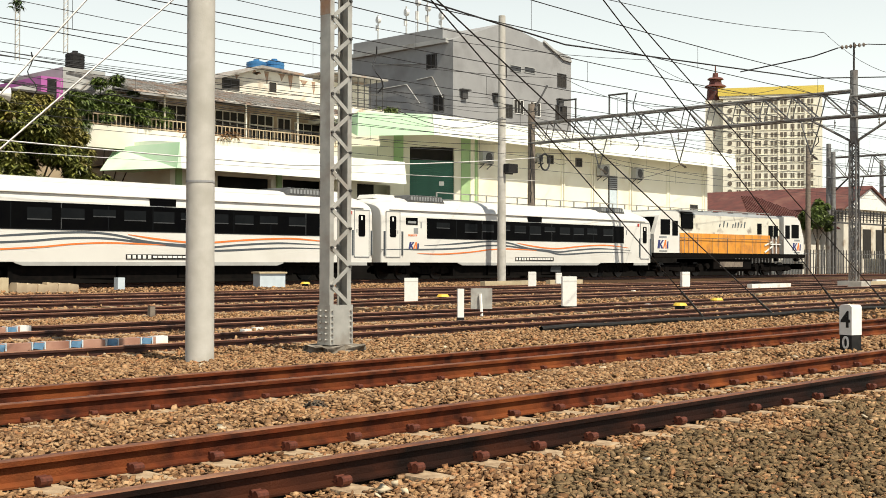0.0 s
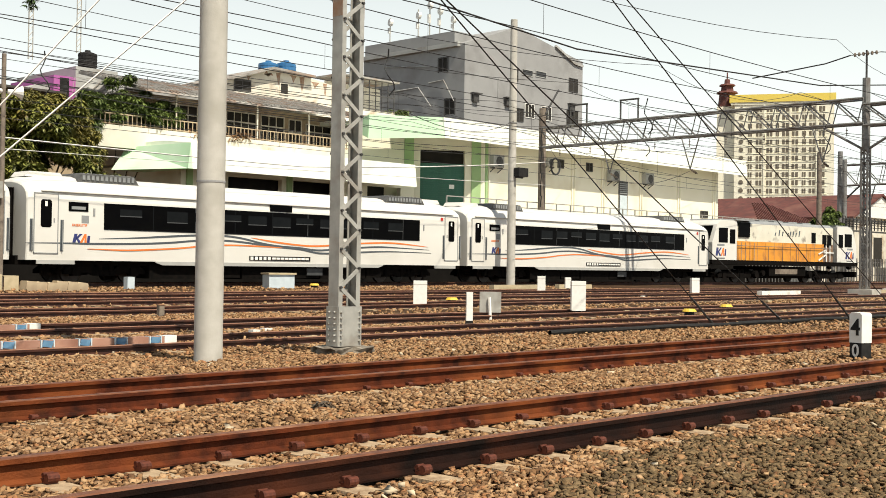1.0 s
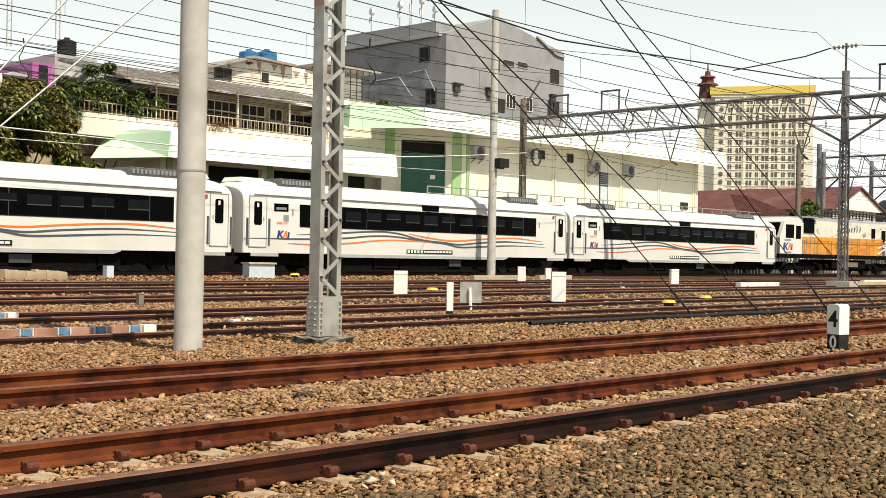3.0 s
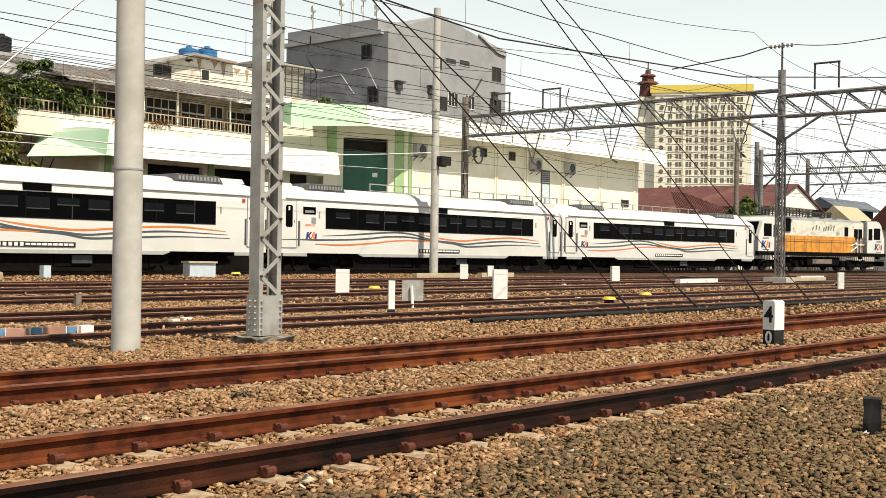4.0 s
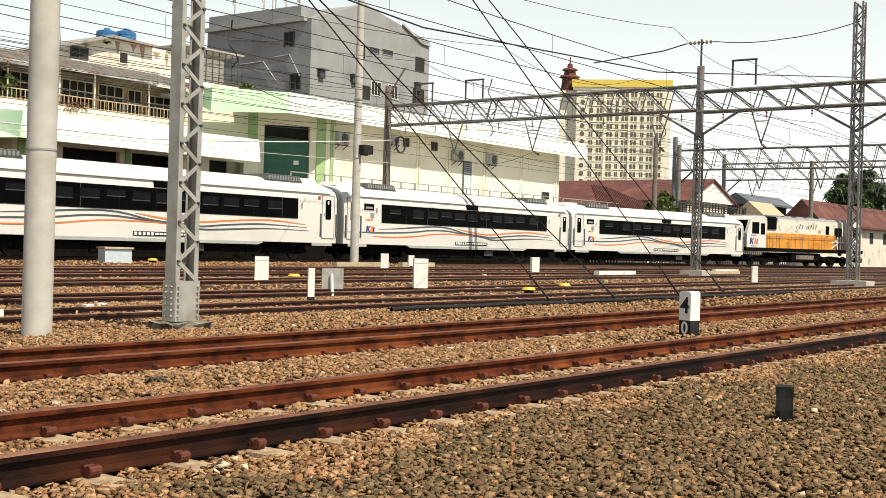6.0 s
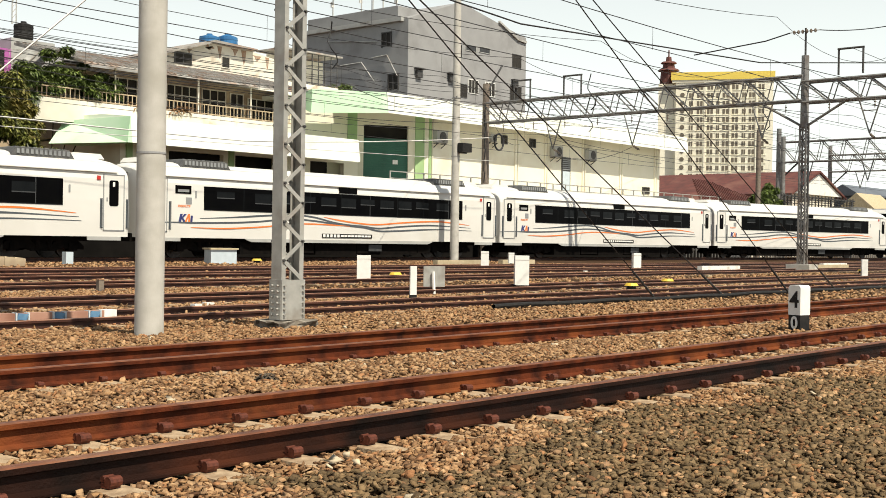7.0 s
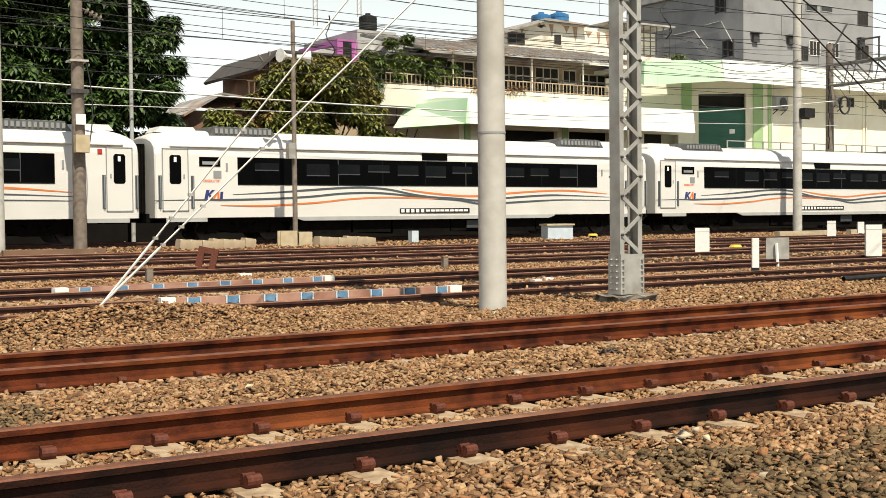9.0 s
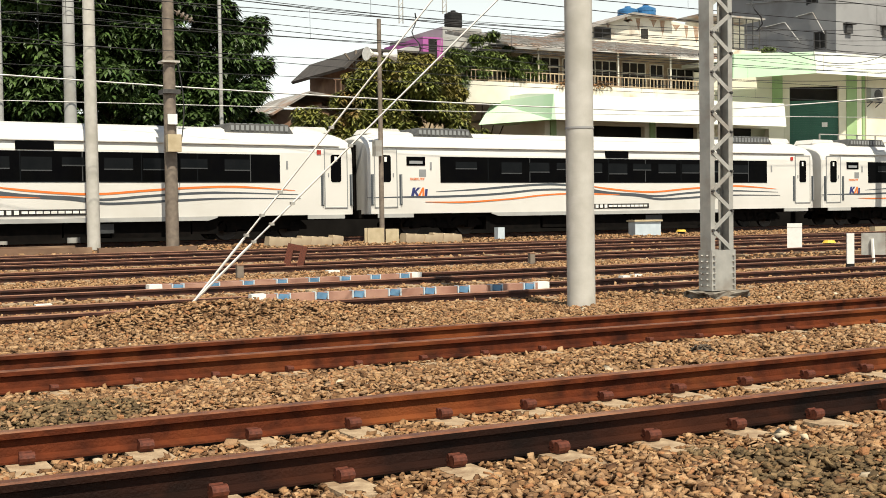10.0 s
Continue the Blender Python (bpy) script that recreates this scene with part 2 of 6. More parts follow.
# ---- building blocks ----
def box(bm, x0, x1, y0, y1, z0, z1):
    v = [bm.verts.new(p) for p in ((x0, y0, z0), (x1, y0, z0), (x1, y1, z0), (x0, y1, z0), (x0, y0, z1), (x1, y0, z1), (x1, y1, z1), (x0, y1, z1))]
    for f in ((0, 3, 2, 1), (4, 5, 6, 7), (0, 1, 5, 4), (1, 2, 6, 5), (2, 3, 7, 6), (3, 0, 4, 7)):
        bm.faces.new([v[i] for i in f])


def rod(bm, p, q, r, r2=None, n=6, cap=True):
    p, q = Vector(p), Vector(q)
    d = (q - p).normalized()
    u = d.cross((0, 0, 1) if abs(d.z) < 0.9 else (1, 0, 0)).normalized()
    w = d.cross(u)
    r2 = r if r2 is None else r2
    a = [bm.verts.new(p + (u * math.cos(k * math.tau / n) + w * math.sin(k * math.tau / n)) * r) for k in range(n)]
    b = [bm.verts.new(q + (u * math.cos(k * math.tau / n) + w * math.sin(k * math.tau / n)) * r2) for k in range(n)]
    for k in range(n):
        bm.faces.new((a[k], a[(k + 1) % n], b[(k + 1) % n], b[k]))
    if cap:
        bm.faces.new(a[::-1])
        bm.faces.new(b)


def bar(bm, p, q, w, h):
    """A square bar between two points: w wide, h deep."""
    p, q = Vector(p), Vector(q)
    d = (q - p).normalized()
    u = d.cross((0, 0, 1) if abs(d.z) < 0.95 else (0, 1, 0)).normalized() * w / 2
    v = d.cross(u).normalized() * h / 2
    a = [bm.verts.new(c + s) for c in (p, q) for s in (u + v, u - v, -u - v, -u + v)]
    for f in ((3, 2, 1, 0), (4, 5, 6, 7), (0, 1, 5, 4), (1, 2, 6, 5), (2, 3, 7, 6), (3, 0, 4, 7)):
        bm.faces.new([a[i] for i in f])


def prism(bm, pts, axis, a, b):
    """A closed outline in the plane across an axis, pushed from a to b along it."""
    def at(p, s):
        return {"x": (s, p[0], p[1]), "y": (p[0], s, p[1]), "z": (p[0], p[1], s)}[axis]
    lo, hi = [bm.verts.new(at(p, a)) for p in pts], [bm.verts.new(at(p, b)) for p in pts]
    n = len(pts)
    for k in range(n):
        bm.faces.new((lo[k], lo[(k + 1) % n], hi[(k + 1) % n], hi[k]))
    bm.faces.new(lo[::-1])
    bm.faces.new(hi)


def mesh_of(name, bm, material, smooth=False, normals=True):
    if normals:
        bmesh.ops.recalc_face_normals(bm, faces=bm.faces)
    me = bpy.data.meshes.new(name)
    bm.to_mesh(me)
    bm.free()
    me.materials.append(M[material])
    if smooth:
        me.shade_smooth()
    return me


def part(name, bm, material, parent=None, label="", smooth=False, at=None):
    """Links a bmesh, or a mesh that is shared, as one mesh object under a thing."""
    me = bm if isinstance(bm, bpy.types.Mesh) else mesh_of(name, bm, material, smooth)
    ob = new(name, me)
    if parent is not None:
        ob.parent = parent
    if at is not None:
        ob.matrix_basis = at
    if label:
        tagged(ob, label)
    return ob


def thing(name, label, category, group="", kind="", at=None):
    ob = new(name)
    ob.empty_display_size = 0.2
    if at is not None:
        ob.matrix_basis = at
    return tagged(ob, label, category, group, kind)


def one(fn, *args, **kw):
    """A bmesh with one form in it."""
    bm = bmesh.new()
    fn(bm, *args, **kw)
    return bm


def many(fn, rows):
    bm = bmesh.new()
    for r in rows:
        fn(bm, *r)
    return bm


def ground_z(y):
    return -0.19 if y < 12 else min(-0.19 + (y - 12) / 22 * 0.38, 0.19)


def text_part(body, size, material, parent, m, name="numeral"):
    cu = bpy.data.curves.new(name, "FONT")
    cu.body, cu.size, cu.extrude, cu.offset = body, size, 0.003, size * 0.02
    cu.align_x, cu.align_y = "CENTER", "CENTER"
    ob = bpy.data.objects.new(name, cu)
    scene.collection.objects.link(ob)
    dg = bpy.context.evaluated_depsgraph_get()
    me = bpy.data.meshes.new_from_object(ob.evaluated_get(dg))
    bpy.data.objects.remove(ob)
    me.materials.clear()
    me.materials.append(M[material])
    t = new(name, me)
    t.parent, t.matrix_basis = parent, m
    return t


# ---- ground ----
def build_ground():
    bm = bmesh.new()
    xs = [-2500, -400, -120, -40] + list(range(-20, 101, 4)) + [130, 200, 400, 1000, 2800]
    ys = [-2500, -300, -60, -15, -4, 0, 2, 4, 8, 12] + list(range(14, 36, 2)) + [40, 48, 60, 100, 300, 1000, 2800]
    grid = [[bm.verts.new((x, y, ground_z(y))) for x in xs] for y in ys]
    for a in range(len(ys) - 1):
        for b in range(len(xs) - 1):
            bm.faces.new((grid[a][b], grid[a][b + 1], grid[a + 1][b + 1], grid[a + 1][b]))
    tagged(part("ground", bm, "ballast_bed"), "rust-stained brown ballast bed of a railway yard", "ground", kind="structure")


build_ground()

# ---- tracks ----
RAIL = [(-0.065, 0), (0.065, 0), (0.065, 0.012), (0.012, 0.03), (0.008, 0.112), (0.040, 0.122), (0.041, 0.152), (0.031, 0.16),
        (-0.031, 0.16), (-0.041, 0.152), (-0.040, 0.122), (-0.008, 0.112), (-0.012, 0.03), (-0.065, 0.012)]


def rail_mesh(bm, path, top):
    """Sweeps the rail's section along points (x, y), its head at the height that top(x, y) gives."""
    rings = []
    for k, (x, y) in enumerate(path):
        (xa, ya), (xb, yb) = path[max(k - 1, 0)], path[min(k + 1, len(path) - 1)]
        d = Vector((xb - xa, yb - ya)).normalized()
        n = Vector((-d.y, d.x))
        rings.append([bm.verts.new((x + n.x * s, y + n.y * s, top(x, y) - 0.16 + h)) for s, h in RAIL])
    for a, b in zip(rings, rings[1:]):
        for k in range(len(RAIL)):
            f = bm.faces.new((a[k], b[k], b[(k + 1) % len(RAIL)], a[(k + 1) % len(RAIL)]))
            f.material_index = 1 if k in (6, 7, 8) else 0
    bm.faces.new(rings[0])
    bm.faces.new(rings[-1][::-1])


def add_rail(track, path, top, body="rail_rust", name="rail", head="rail_head"):
    bm = bmesh.new()
    rail_mesh(bm, path, top)
    ob = part(name, bm, body, track)
    ob.data.materials.append(M[head])
    return ob


def flat_top(x, y):
    return 0.0


def yard_top(x, y):
    return ground_z(y) + 0.125


def straight(y, x0=-30.0, x1=260.0):
    return [(x0, y), (x1, y)]


def clip_mesh():
    """A spring clip on its shoulder, beside a rail's foot."""
    bm = bmesh.new()
    box(bm, -0.045, 0.045, -0.10, -0.02, 0.0, 0.030)
    rod(bm, (-0.046, -0.088, 0.040), (0.046, -0.088, 0.040), 0.034, n=10)
    rod(bm, (-0.040, -0.030, 0.052), (0.040, -0.030, 0.052), 0.022, n=8)
    n = 7
    for k in range(n):
        a, b = math.pi * k / n, math.pi * (k + 1) / n
        bar(bm, (0.02 + 0 * k, -0.075 - 0.035 * math.cos(a), 0.03 + 0.035 * math.sin(a)),
            (0.02, -0.075 - 0.035 * math.cos(b), 0.03 + 0.035 * math.sin(b)), 0.06, 0.016)
    return mesh_of("clip", bm, "clip")


CLIP = clip_mesh()


def sleeper_mesh():
    bm = bmesh.new()
    prism(bm, [(-0.12, -0.2), (0.12, -0.2), (0.10, 0.0), (-0.10, 0.0)], "y", -1.0, 1.0)
    return mesh_of("sleeper", bm, "sleeper")


SLEEPER = sleeper_mesh()
NEAR_TRACKS = (("near track on concrete sleepers with thick rust-red rails", 5.16, 6.38, 1.55), ("second rusty track on concrete sleepers beside the concrete pole", 8.92, 9.98, 1.55))


def build_near_tracks():
    for n, (label, ya, yb, first) in enumerate(NEAR_TRACKS):
        tr = thing("track", label, "railway track", "tracks of the yard", "structure")
        add_rail(tr, straight(ya), flat_top, "rail_near" if n == 0 else "rail_rust")
        add_rail(tr, straight(yb), flat_top)
        mid = (ya + yb) / 2
        for k in range(-4, 70):
            x = first + k * 0.6
            if n == 0 or k < 45:
                part("sleeper", SLEEPER, "", tr, at=pose(x, mid, -0.163))
            if -3 < k < (40 if n == 0 else 30):
                for y in (ya, yb):
                    part("clip", CLIP, "", tr, at=pose(x, y - 0.042, -0.158, 0, 0, random.uniform(-6, 6)) @ Matrix.Scale(0.8 if n == 0 else 0.6, 4))
                    part("clip", CLIP, "", tr, at=pose(x, y + 0.042, -0.158, 0, 0, 180) @ Matrix.Scale(0.8 if n == 0 else 0.6, 4))


build_near_tracks()


def curve_y(x):
    """The line of the train's side: nearly straight, then a bend towards the near tracks from x = 51 to 110."""
    d = max(0.0, min(x, 110.0) - 50.86)
    near = 0.004 * (14.0 - x) ** 2 if x < 14 else 0.0
    return 35.77 + 0.0118 * (x - 30) - (near if x > -26 else 6.4 + 0.32 * (-26 - x)) - 0.0032 * d * d - (2 * 0.0032 * 59.14 * (x - 110) if x > 110 else 0.0)


TRAIN_IN = 1.46          # from the cars' side to the middle of their track
TRAIN_RAIL = 0.34


def build_far_tracks():
    for ya, yb, slope in ((14.25, 15.42, 0.0), (17.35, 18.45, 0.0), (21.5, 22.6, 0.008), (25.2, 26.3, -0.006), (28.2, 29.3, 0.0)):
        tr = thing("track", "rusty yard track on ballast with worn rails", "railway track", "tracks of the yard", "structure")
        for y in (ya, yb):
            add_rail(tr, [(-30, y - 30 * slope), (12, y + 12 * slope), (45, y + 45 * slope), (180, y + 45 * slope)], yard_top, "rail_dark", head="rail_worn")
        bm = bmesh.new()
        for k in range(-10, 120):
            x = k * 0.62
            y = (ya + yb) / 2 + min(x, 45) * slope
            box(bm, x - 0.1, x + 0.1, y - 0.95, y + 0.95, ground_z(y) - 0.1, ground_z(y) + 0.012)
        tagged(part("sleepers", bm, "sleeper", tr), kind="stuff")
    tr = thing("track", "track that carries the passenger train", "railway track", "tracks of the yard", "structure")
    for off in (TRAIN_IN - 0.565, TRAIN_IN + 0.565):
        add_rail(tr, [(x, curve_y(x) + off) for x in range(-60, 210, 5)], lambda x, y: TRAIN_RAIL, "rail_dark")
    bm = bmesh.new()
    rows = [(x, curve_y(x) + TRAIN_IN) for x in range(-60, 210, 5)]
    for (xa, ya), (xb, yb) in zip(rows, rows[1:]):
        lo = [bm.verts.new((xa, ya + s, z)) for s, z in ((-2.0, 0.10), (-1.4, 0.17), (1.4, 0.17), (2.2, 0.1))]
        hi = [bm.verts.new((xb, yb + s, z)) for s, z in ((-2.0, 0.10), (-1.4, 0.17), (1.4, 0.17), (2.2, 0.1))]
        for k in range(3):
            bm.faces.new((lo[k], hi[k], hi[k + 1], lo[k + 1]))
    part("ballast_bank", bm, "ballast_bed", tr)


build_far_tracks()

# ---- the train ----
CAR_L, CAR_W, PITCH = 20.58, 1.46, 21.095
SIDE = [(-1.46, 0.76), (-1.475, 1.3), (-1.475, 2.0), (-1.46, 2.75), (-1.40, 3.02), (-1.33, 3.16), (-1.15, 3.34), (-0.8, 3.50), (-0.4, 3.585), (0, 3.61)]


def car_section():
    return SIDE + [(-y, z) for y, z in SIDE[-2::-1]]


def loft(bm, sections):
    rings = [[bm.verts.new(p) for p in s] for s in sections]
    n = len(rings[0])
    for a, b in zip(rings, rings[1:]):
        for k in range(n):
            bm.faces.new((a[k], b[k], b[(k + 1) % n], a[(k + 1) % n]))
    bm.faces.new(rings[0][::-1])
    bm.faces.new(rings[-1])


def car_body(bm):
    half, out = CAR_L / 2, []
    for x, w, top in ((-half, 0.955, 0.62), (-half + 0.04, 0.985, 0.68), (-half + 0.12, 0.997, 0.74), (-half + 0.35, 1, 0.84), (-half + 0.75, 1, 0.93), (-half + 1.4, 1, 1)):
        out.append([(x, y * w, z if z < 2.8 else 2.8 + (z - 2.8) * top) for y, z in car_section()])
    out += [[(-p[0], p[1], p[2]) for p in s] for s in out[::-1]]
    loft(bm, out)


def ribbon(bm, pts, width, y):
    """A painted band along the side, given by points (x, z) and smoothed between them."""
    pts = [(x - 0.45, z) for x, z in pts]
    fine = []
    for k in range(len(pts) - 1):
        p0, p1, p2, p3 = (Vector(pts[max(0, min(len(pts) - 1, k + d))]) for d in (-1, 0, 1, 2))
        for s in range(6):
            t = s / 6
            fine.append(0.5 * (2 * p1 + (p2 - p0) * t + (2 * p0 - 5 * p1 + 4 * p2 - p3) * t * t + (3 * p1 - 3 * p2 + p3 - p0) * t ** 3))
    fine.append(Vector(pts[-1]))
    n = len(fine)
    prev = None
    for k, p in enumerate(fine):
        w = width * min(1.0, 0.25 + 6 * min(k, n - 1 - k) / n)
        a = [bm.verts.new((p.x, yy, p.y + s)) for yy in (y, y + 0.008) for s in (-w / 2, w / 2)]
        if prev:
            bm.faces.new((prev[0], a[0], a[1], prev[1]))
            bm.faces.new((prev[2], prev[3], a[3], a[2]))
        prev = a


def wheelset(parent, x, r=0.39):
    bm = bmesh.new()
    for y in (-0.60, 0.60):
        rod(bm, (0, y - 0.065, 0), (0, y + 0.065, 0), r, n=20)
        rod(bm, (0, y - 0.09 * (1 if y < 0 else -1) - 0.02, 0), (0, y + 0.02, 0), 0.12, n=8)
        for k in range(3):
            a = k * math.tau / 3
            box(bm, r * 0.6 * math.cos(a) - 0.04, r * 0.6 * math.cos(a) + 0.04, y - 0.075, y + 0.075, r * 0.6 * math.sin(a) - 0.04, r * 0.6 * math.sin(a) + 0.04)
    rod(bm, (0, -0.95, 0), (0, 0.95, 0), 0.08, n=8)
    return part("wheelset", bm, "wheel_steel", parent, at=pose(x, 0, r))


def bogie(parent, x, base, axles):
    bm = bmesh.new()
    half = base / 2
    for y in (-0.98, 0.98):
        prism(bm, [(x - half - 0.45, 0.42), (x - half - 0.2, 0.62), (x - 0.5, 0.62), (x - 0.3, 0.45), (x + 0.3, 0.45), (x + 0.5, 0.62), (x + half + 0.2, 0.62),
                   (x + half + 0.45, 0.42), (x + half + 0.45, 0.30), (x + half - 0.4, 0.34), (x + 0.4, 0.25), (x - 0.4, 0.25), (x - half + 0.4, 0.34), (x - half - 0.45, 0.30)], "y", y - 0.07, y + 0.07)
        for s in (-0.22, 0.22):
            rod(bm, (x + s, y, 0.3), (x + s, y, 0.75), 0.11, n=10)
        for s in axles:
            box(bm, x + s - 0.16, x + s + 0.16, y - 0.12, y + 0.12, 0.25, 0.53)
    box(bm, x - 0.35, x + 0.35, -1.0, 1.0, 0.42, 0.72)
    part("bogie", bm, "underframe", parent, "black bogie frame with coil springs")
    for s in axles:
        wheelset(parent, x + s)


AC_SLAT = mesh_of("slat", one(box, -0.05, 0.05, -1.08, 1.08, -0.07, 0.09), "car_grey")
AC_BAR = mesh_of("fan_bar", one(box, -0.075, 0.075, -0.9, 0.9, -0.012, 0.013), "car_grey")


def build_car():
    car = thing("passenger_car", "white passenger car with black window band, orange and grey waves", "passenger car", "cars of the train")
    bm = bmesh.new()
    car_body(bm)
    part("body", bm, "car_white", car, smooth=False)
    h, y = CAR_L / 2, -1.475
    for sgn in (-1, 1):
        yy = 1.475 * sgn

        def panel(name, x0, x1, z0, z1, material, out=0.006, parent=None, label="", shift=-0.45):
            x0, x1 = x0 + shift, x1 + shift
            lo, hi = sorted((yy, yy + sgn * out))
            return part(name, one(box, x0, x1, lo - (0.03 if sgn > 0 else 0), hi + (0.03 if sgn < 0 else 0), z0, z1), material, parent or car, label)

        band = panel("window_band", -7.1, 8.08, 1.80, 2.69, "car_glass", 0.010, None, "glossy black window band")
        for k, x in enumerate((-6.5, -4.63, -3.45, -2.27, -1.08, 0.09, 1.23, 2.45, 3.62, 4.78, 6.2)):
            low = 2.20 + 0.10 * (k % 3 == 0) - 0.05 * (k % 4 == 1)
            panel("pane", x, x + 0.86, low, 2.52, "car_pane", 0.013, band)
            panel("blind", x, x + 0.86, low - 0.035, low, "blind", 0.016, band)
        for k in range(8):
            panel("mullion", -5.2 + k * 1.75, -5.17 + k * 1.75, 1.80, 2.69, "blind" if k % 3 == 1 else "car_pane", 0.012, band)
        panel("sill", -7.1, 8.08, 1.80, 1.835, "car_pane", 0.014, band)
        panel("vent", -0.05, 1.02, 2.72, 2.97, "car_glass", 0.004, None, "dark vent over the window band")
        small = panel("small_window", -8.4, -7.69, 2.38, 2.68, "car_glass", 0.010)
        panel("pane", -8.3, -7.79, 2.44, 2.54, "car_grey", 0.013, small)
        panel("hinge", -7.5, -7.44, 2.25, 2.50, "car_grey", 0.02)
        panel("hinge", 8.3, 8.36, 2.25, 2.50, "car_grey", 0.02)
        for end in (-1, 1):
            xc = end * 9.64
            door = panel("door", xc - 0.40, xc + 0.40, 1.0, 2.90, "car_white", 0.003, shift=0.0)
            fr = bmesh.new()
            for x0, x1, z0, z1 in ((-0.43, -0.40, 0.97, 2.93), (0.40, 0.43, 0.97, 2.93), (-0.43, 0.43, 2.90, 2.93), (-0.43, 0.43, 0.97, 1.0)):
                box(fr, xc + x0, xc + x1, min(yy, yy + sgn * 0.014), max(yy, yy + sgn * 0.014), z0, z1)
            part("door_frame", fr, "car_grey", door)
            dw = bmesh.new()
            lo, hi = sorted((yy, yy + sgn * 0.010))
            prism(dw, [(xc - 0.19, 1.88), (xc - 0.14, 1.82), (xc + 0.14, 1.82), (xc + 0.19, 1.88), (xc + 0.19, 2.66), (xc + 0.14, 2.72), (xc - 0.14, 2.72), (xc - 0.19, 2.66)], "y", lo, hi)
            part("door_window", dw, "car_glass", door, "black door window with rounded corners")
            panel("notice", xc - 0.05, xc + 0.04, 2.50, 2.66, "white_paint", 0.013, door, shift=0.0)
            panel("door_handle", xc - end * 0.28 - 0.02, xc - end * 0.28 + 0.02, 1.98, 2.12, "car_grey", 0.02, door, shift=0.0)
            for dx in (-0.50, 0.56):
                hr = bmesh.new()
                box(hr, xc + dx - 0.055, xc + dx + 0.055, min(yy, yy + sgn * 0.010), max(yy, yy + sgn * 0.010), 1.06, 2.08)
                part("handrail", hr, "stripe_grey", car, "dark recessed grab rail beside the door")
                part("grab_bar", one(rod, (xc + dx, yy + sgn * 0.05, 1.08), (xc + dx, yy + sgn * 0.05, 2.06), 0.016), "car_grey", car)
        st = bmesh.new()
        ribbon(st, [(-7.28, 1.49), (-5.79, 1.56), (-4.46, 1.65), (-3.31, 1.72), (-2.37, 1.74), (-1.41, 1.67), (-0.43, 1.50), (0.4, 1.41), (1.43, 1.36), (2.4, 1.29), (3.76, 1.39), (5.44, 1.48), (6.6, 1.48), (8.7, 1.42)], 0.075, yy + sgn * 0.006)
        part("stripe", st, "stripe_grey", car, "grey wave painted along the side")
        st = bmesh.new()
        ribbon(st, [(-9.9, 1.30), (-8.48, 1.32), (-7.49, 1.32), (-5.79, 1.36), (-4.46, 1.43), (-3.31, 1.53), (-2.14, 1.56), (-1.17, 1.51), (0.07, 1.39), (1.43, 1.31), (2.4, 1.18), (3.48, 1.20), (4.59, 1.25), (6.3, 1.31), (8.8, 1.29)], 0.07, yy + sgn * 0.008)
        part("stripe", st, "stripe_grey", car)
        st = bmesh.new()
        ribbon(st, [(-7.7, 1.15), (-6.23, 1.13), (-4.91, 1.19), (-4.01, 1.25), (-3.08, 1.34), (-1.9, 1.40), (-0.68, 1.39), (0.6, 1.35)], 0.055, yy + sgn * 0.010)
        part("stripe", st, "orange", car, "orange wave painted along the side")
        st = bmesh.new()
        ribbon(st, [(-0.92, 1.70), (0.15, 1.57), (1.43, 1.47), (2.4, 1.46), (3.76, 1.56), (5.16, 1.64), (6.6, 1.67), (8.6, 1.55)], 0.065, yy + sgn * 0.010)
        part("stripe", st, "orange", car)
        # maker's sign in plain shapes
        if sgn < 0:
            ex, ez, es = -8.70, 1.35, 0.58

            def piece(pts, material, out):
                part("emblem", one(prism, [(ex + (px + 7.45) * es, ez + (pz - 1.30) * 0.9) for px, pz in pts], "y", y - out, y), material, car, "piece of the navy and orange emblem")
            piece([(-7.45, 1.30), (-7.26, 1.30), (-7.14, 1.62), (-7.33, 1.62)], "navy", 0.012)
            piece([(-7.25, 1.46), (-7.0, 1.62), (-6.82, 1.62), (-7.10, 1.46), (-6.90, 1.30), (-7.08, 1.30)], "navy", 0.012)
            piece([(-6.54, 1.30), (-6.38, 1.30), (-6.34, 1.56), (-6.50, 1.56)], "navy", 0.012)
            piece([(-6.98, 1.30), (-6.84, 1.30), (-6.68, 1.50), (-6.70, 1.30), (-6.56, 1.30), (-6.58, 1.62), (-6.70, 1.62)], "orange", 0.014)
            text_part("EKSEKUTIF", 0.115, "orange", car, pose(-8.45, y - 0.006, 1.92, 90, 0, 0), "lettering")
            part("notice", one(box, -8.38, -8.11, y - 0.008, y, 2.0, 2.25), "car_grey", car)
        plate = panel("number_plate", -1.0, 1.97, 0.85, 1.02, "black_paint", 0.010, None, "black strip with white number bars")
        nb = bmesh.new()
        for k in range(14):
            a = -1.40 + k * 0.205
            box(nb, a, a + (0.13 if k < 5 else 0.17), min(yy, yy + sgn * 0.014), max(yy, yy + sgn * 0.014), 0.875 if k < 5 else 0.90, 0.995 if k < 5 else 0.975)
        tagged(part("lettering", nb, "white_paint", plate), kind="stuff")
        gut = bmesh.new()
        box(gut, -h + 0.5, h - 0.5, min(1.38 * sgn, 1.49 * sgn), max(1.38 * sgn, 1.49 * sgn), 2.99, 3.02)
        part("gutter", gut, "car_white", car)
        sk = bmesh.new()
        prism(sk, [(-5.2, 0.63), (5.2, 0.63), (5.5, 0.72), (5.5, 0.76), (-5.5, 0.76), (-5.5, 0.72)], "y", 1.452 * sgn - 0.02, 1.452 * sgn + 0.02)
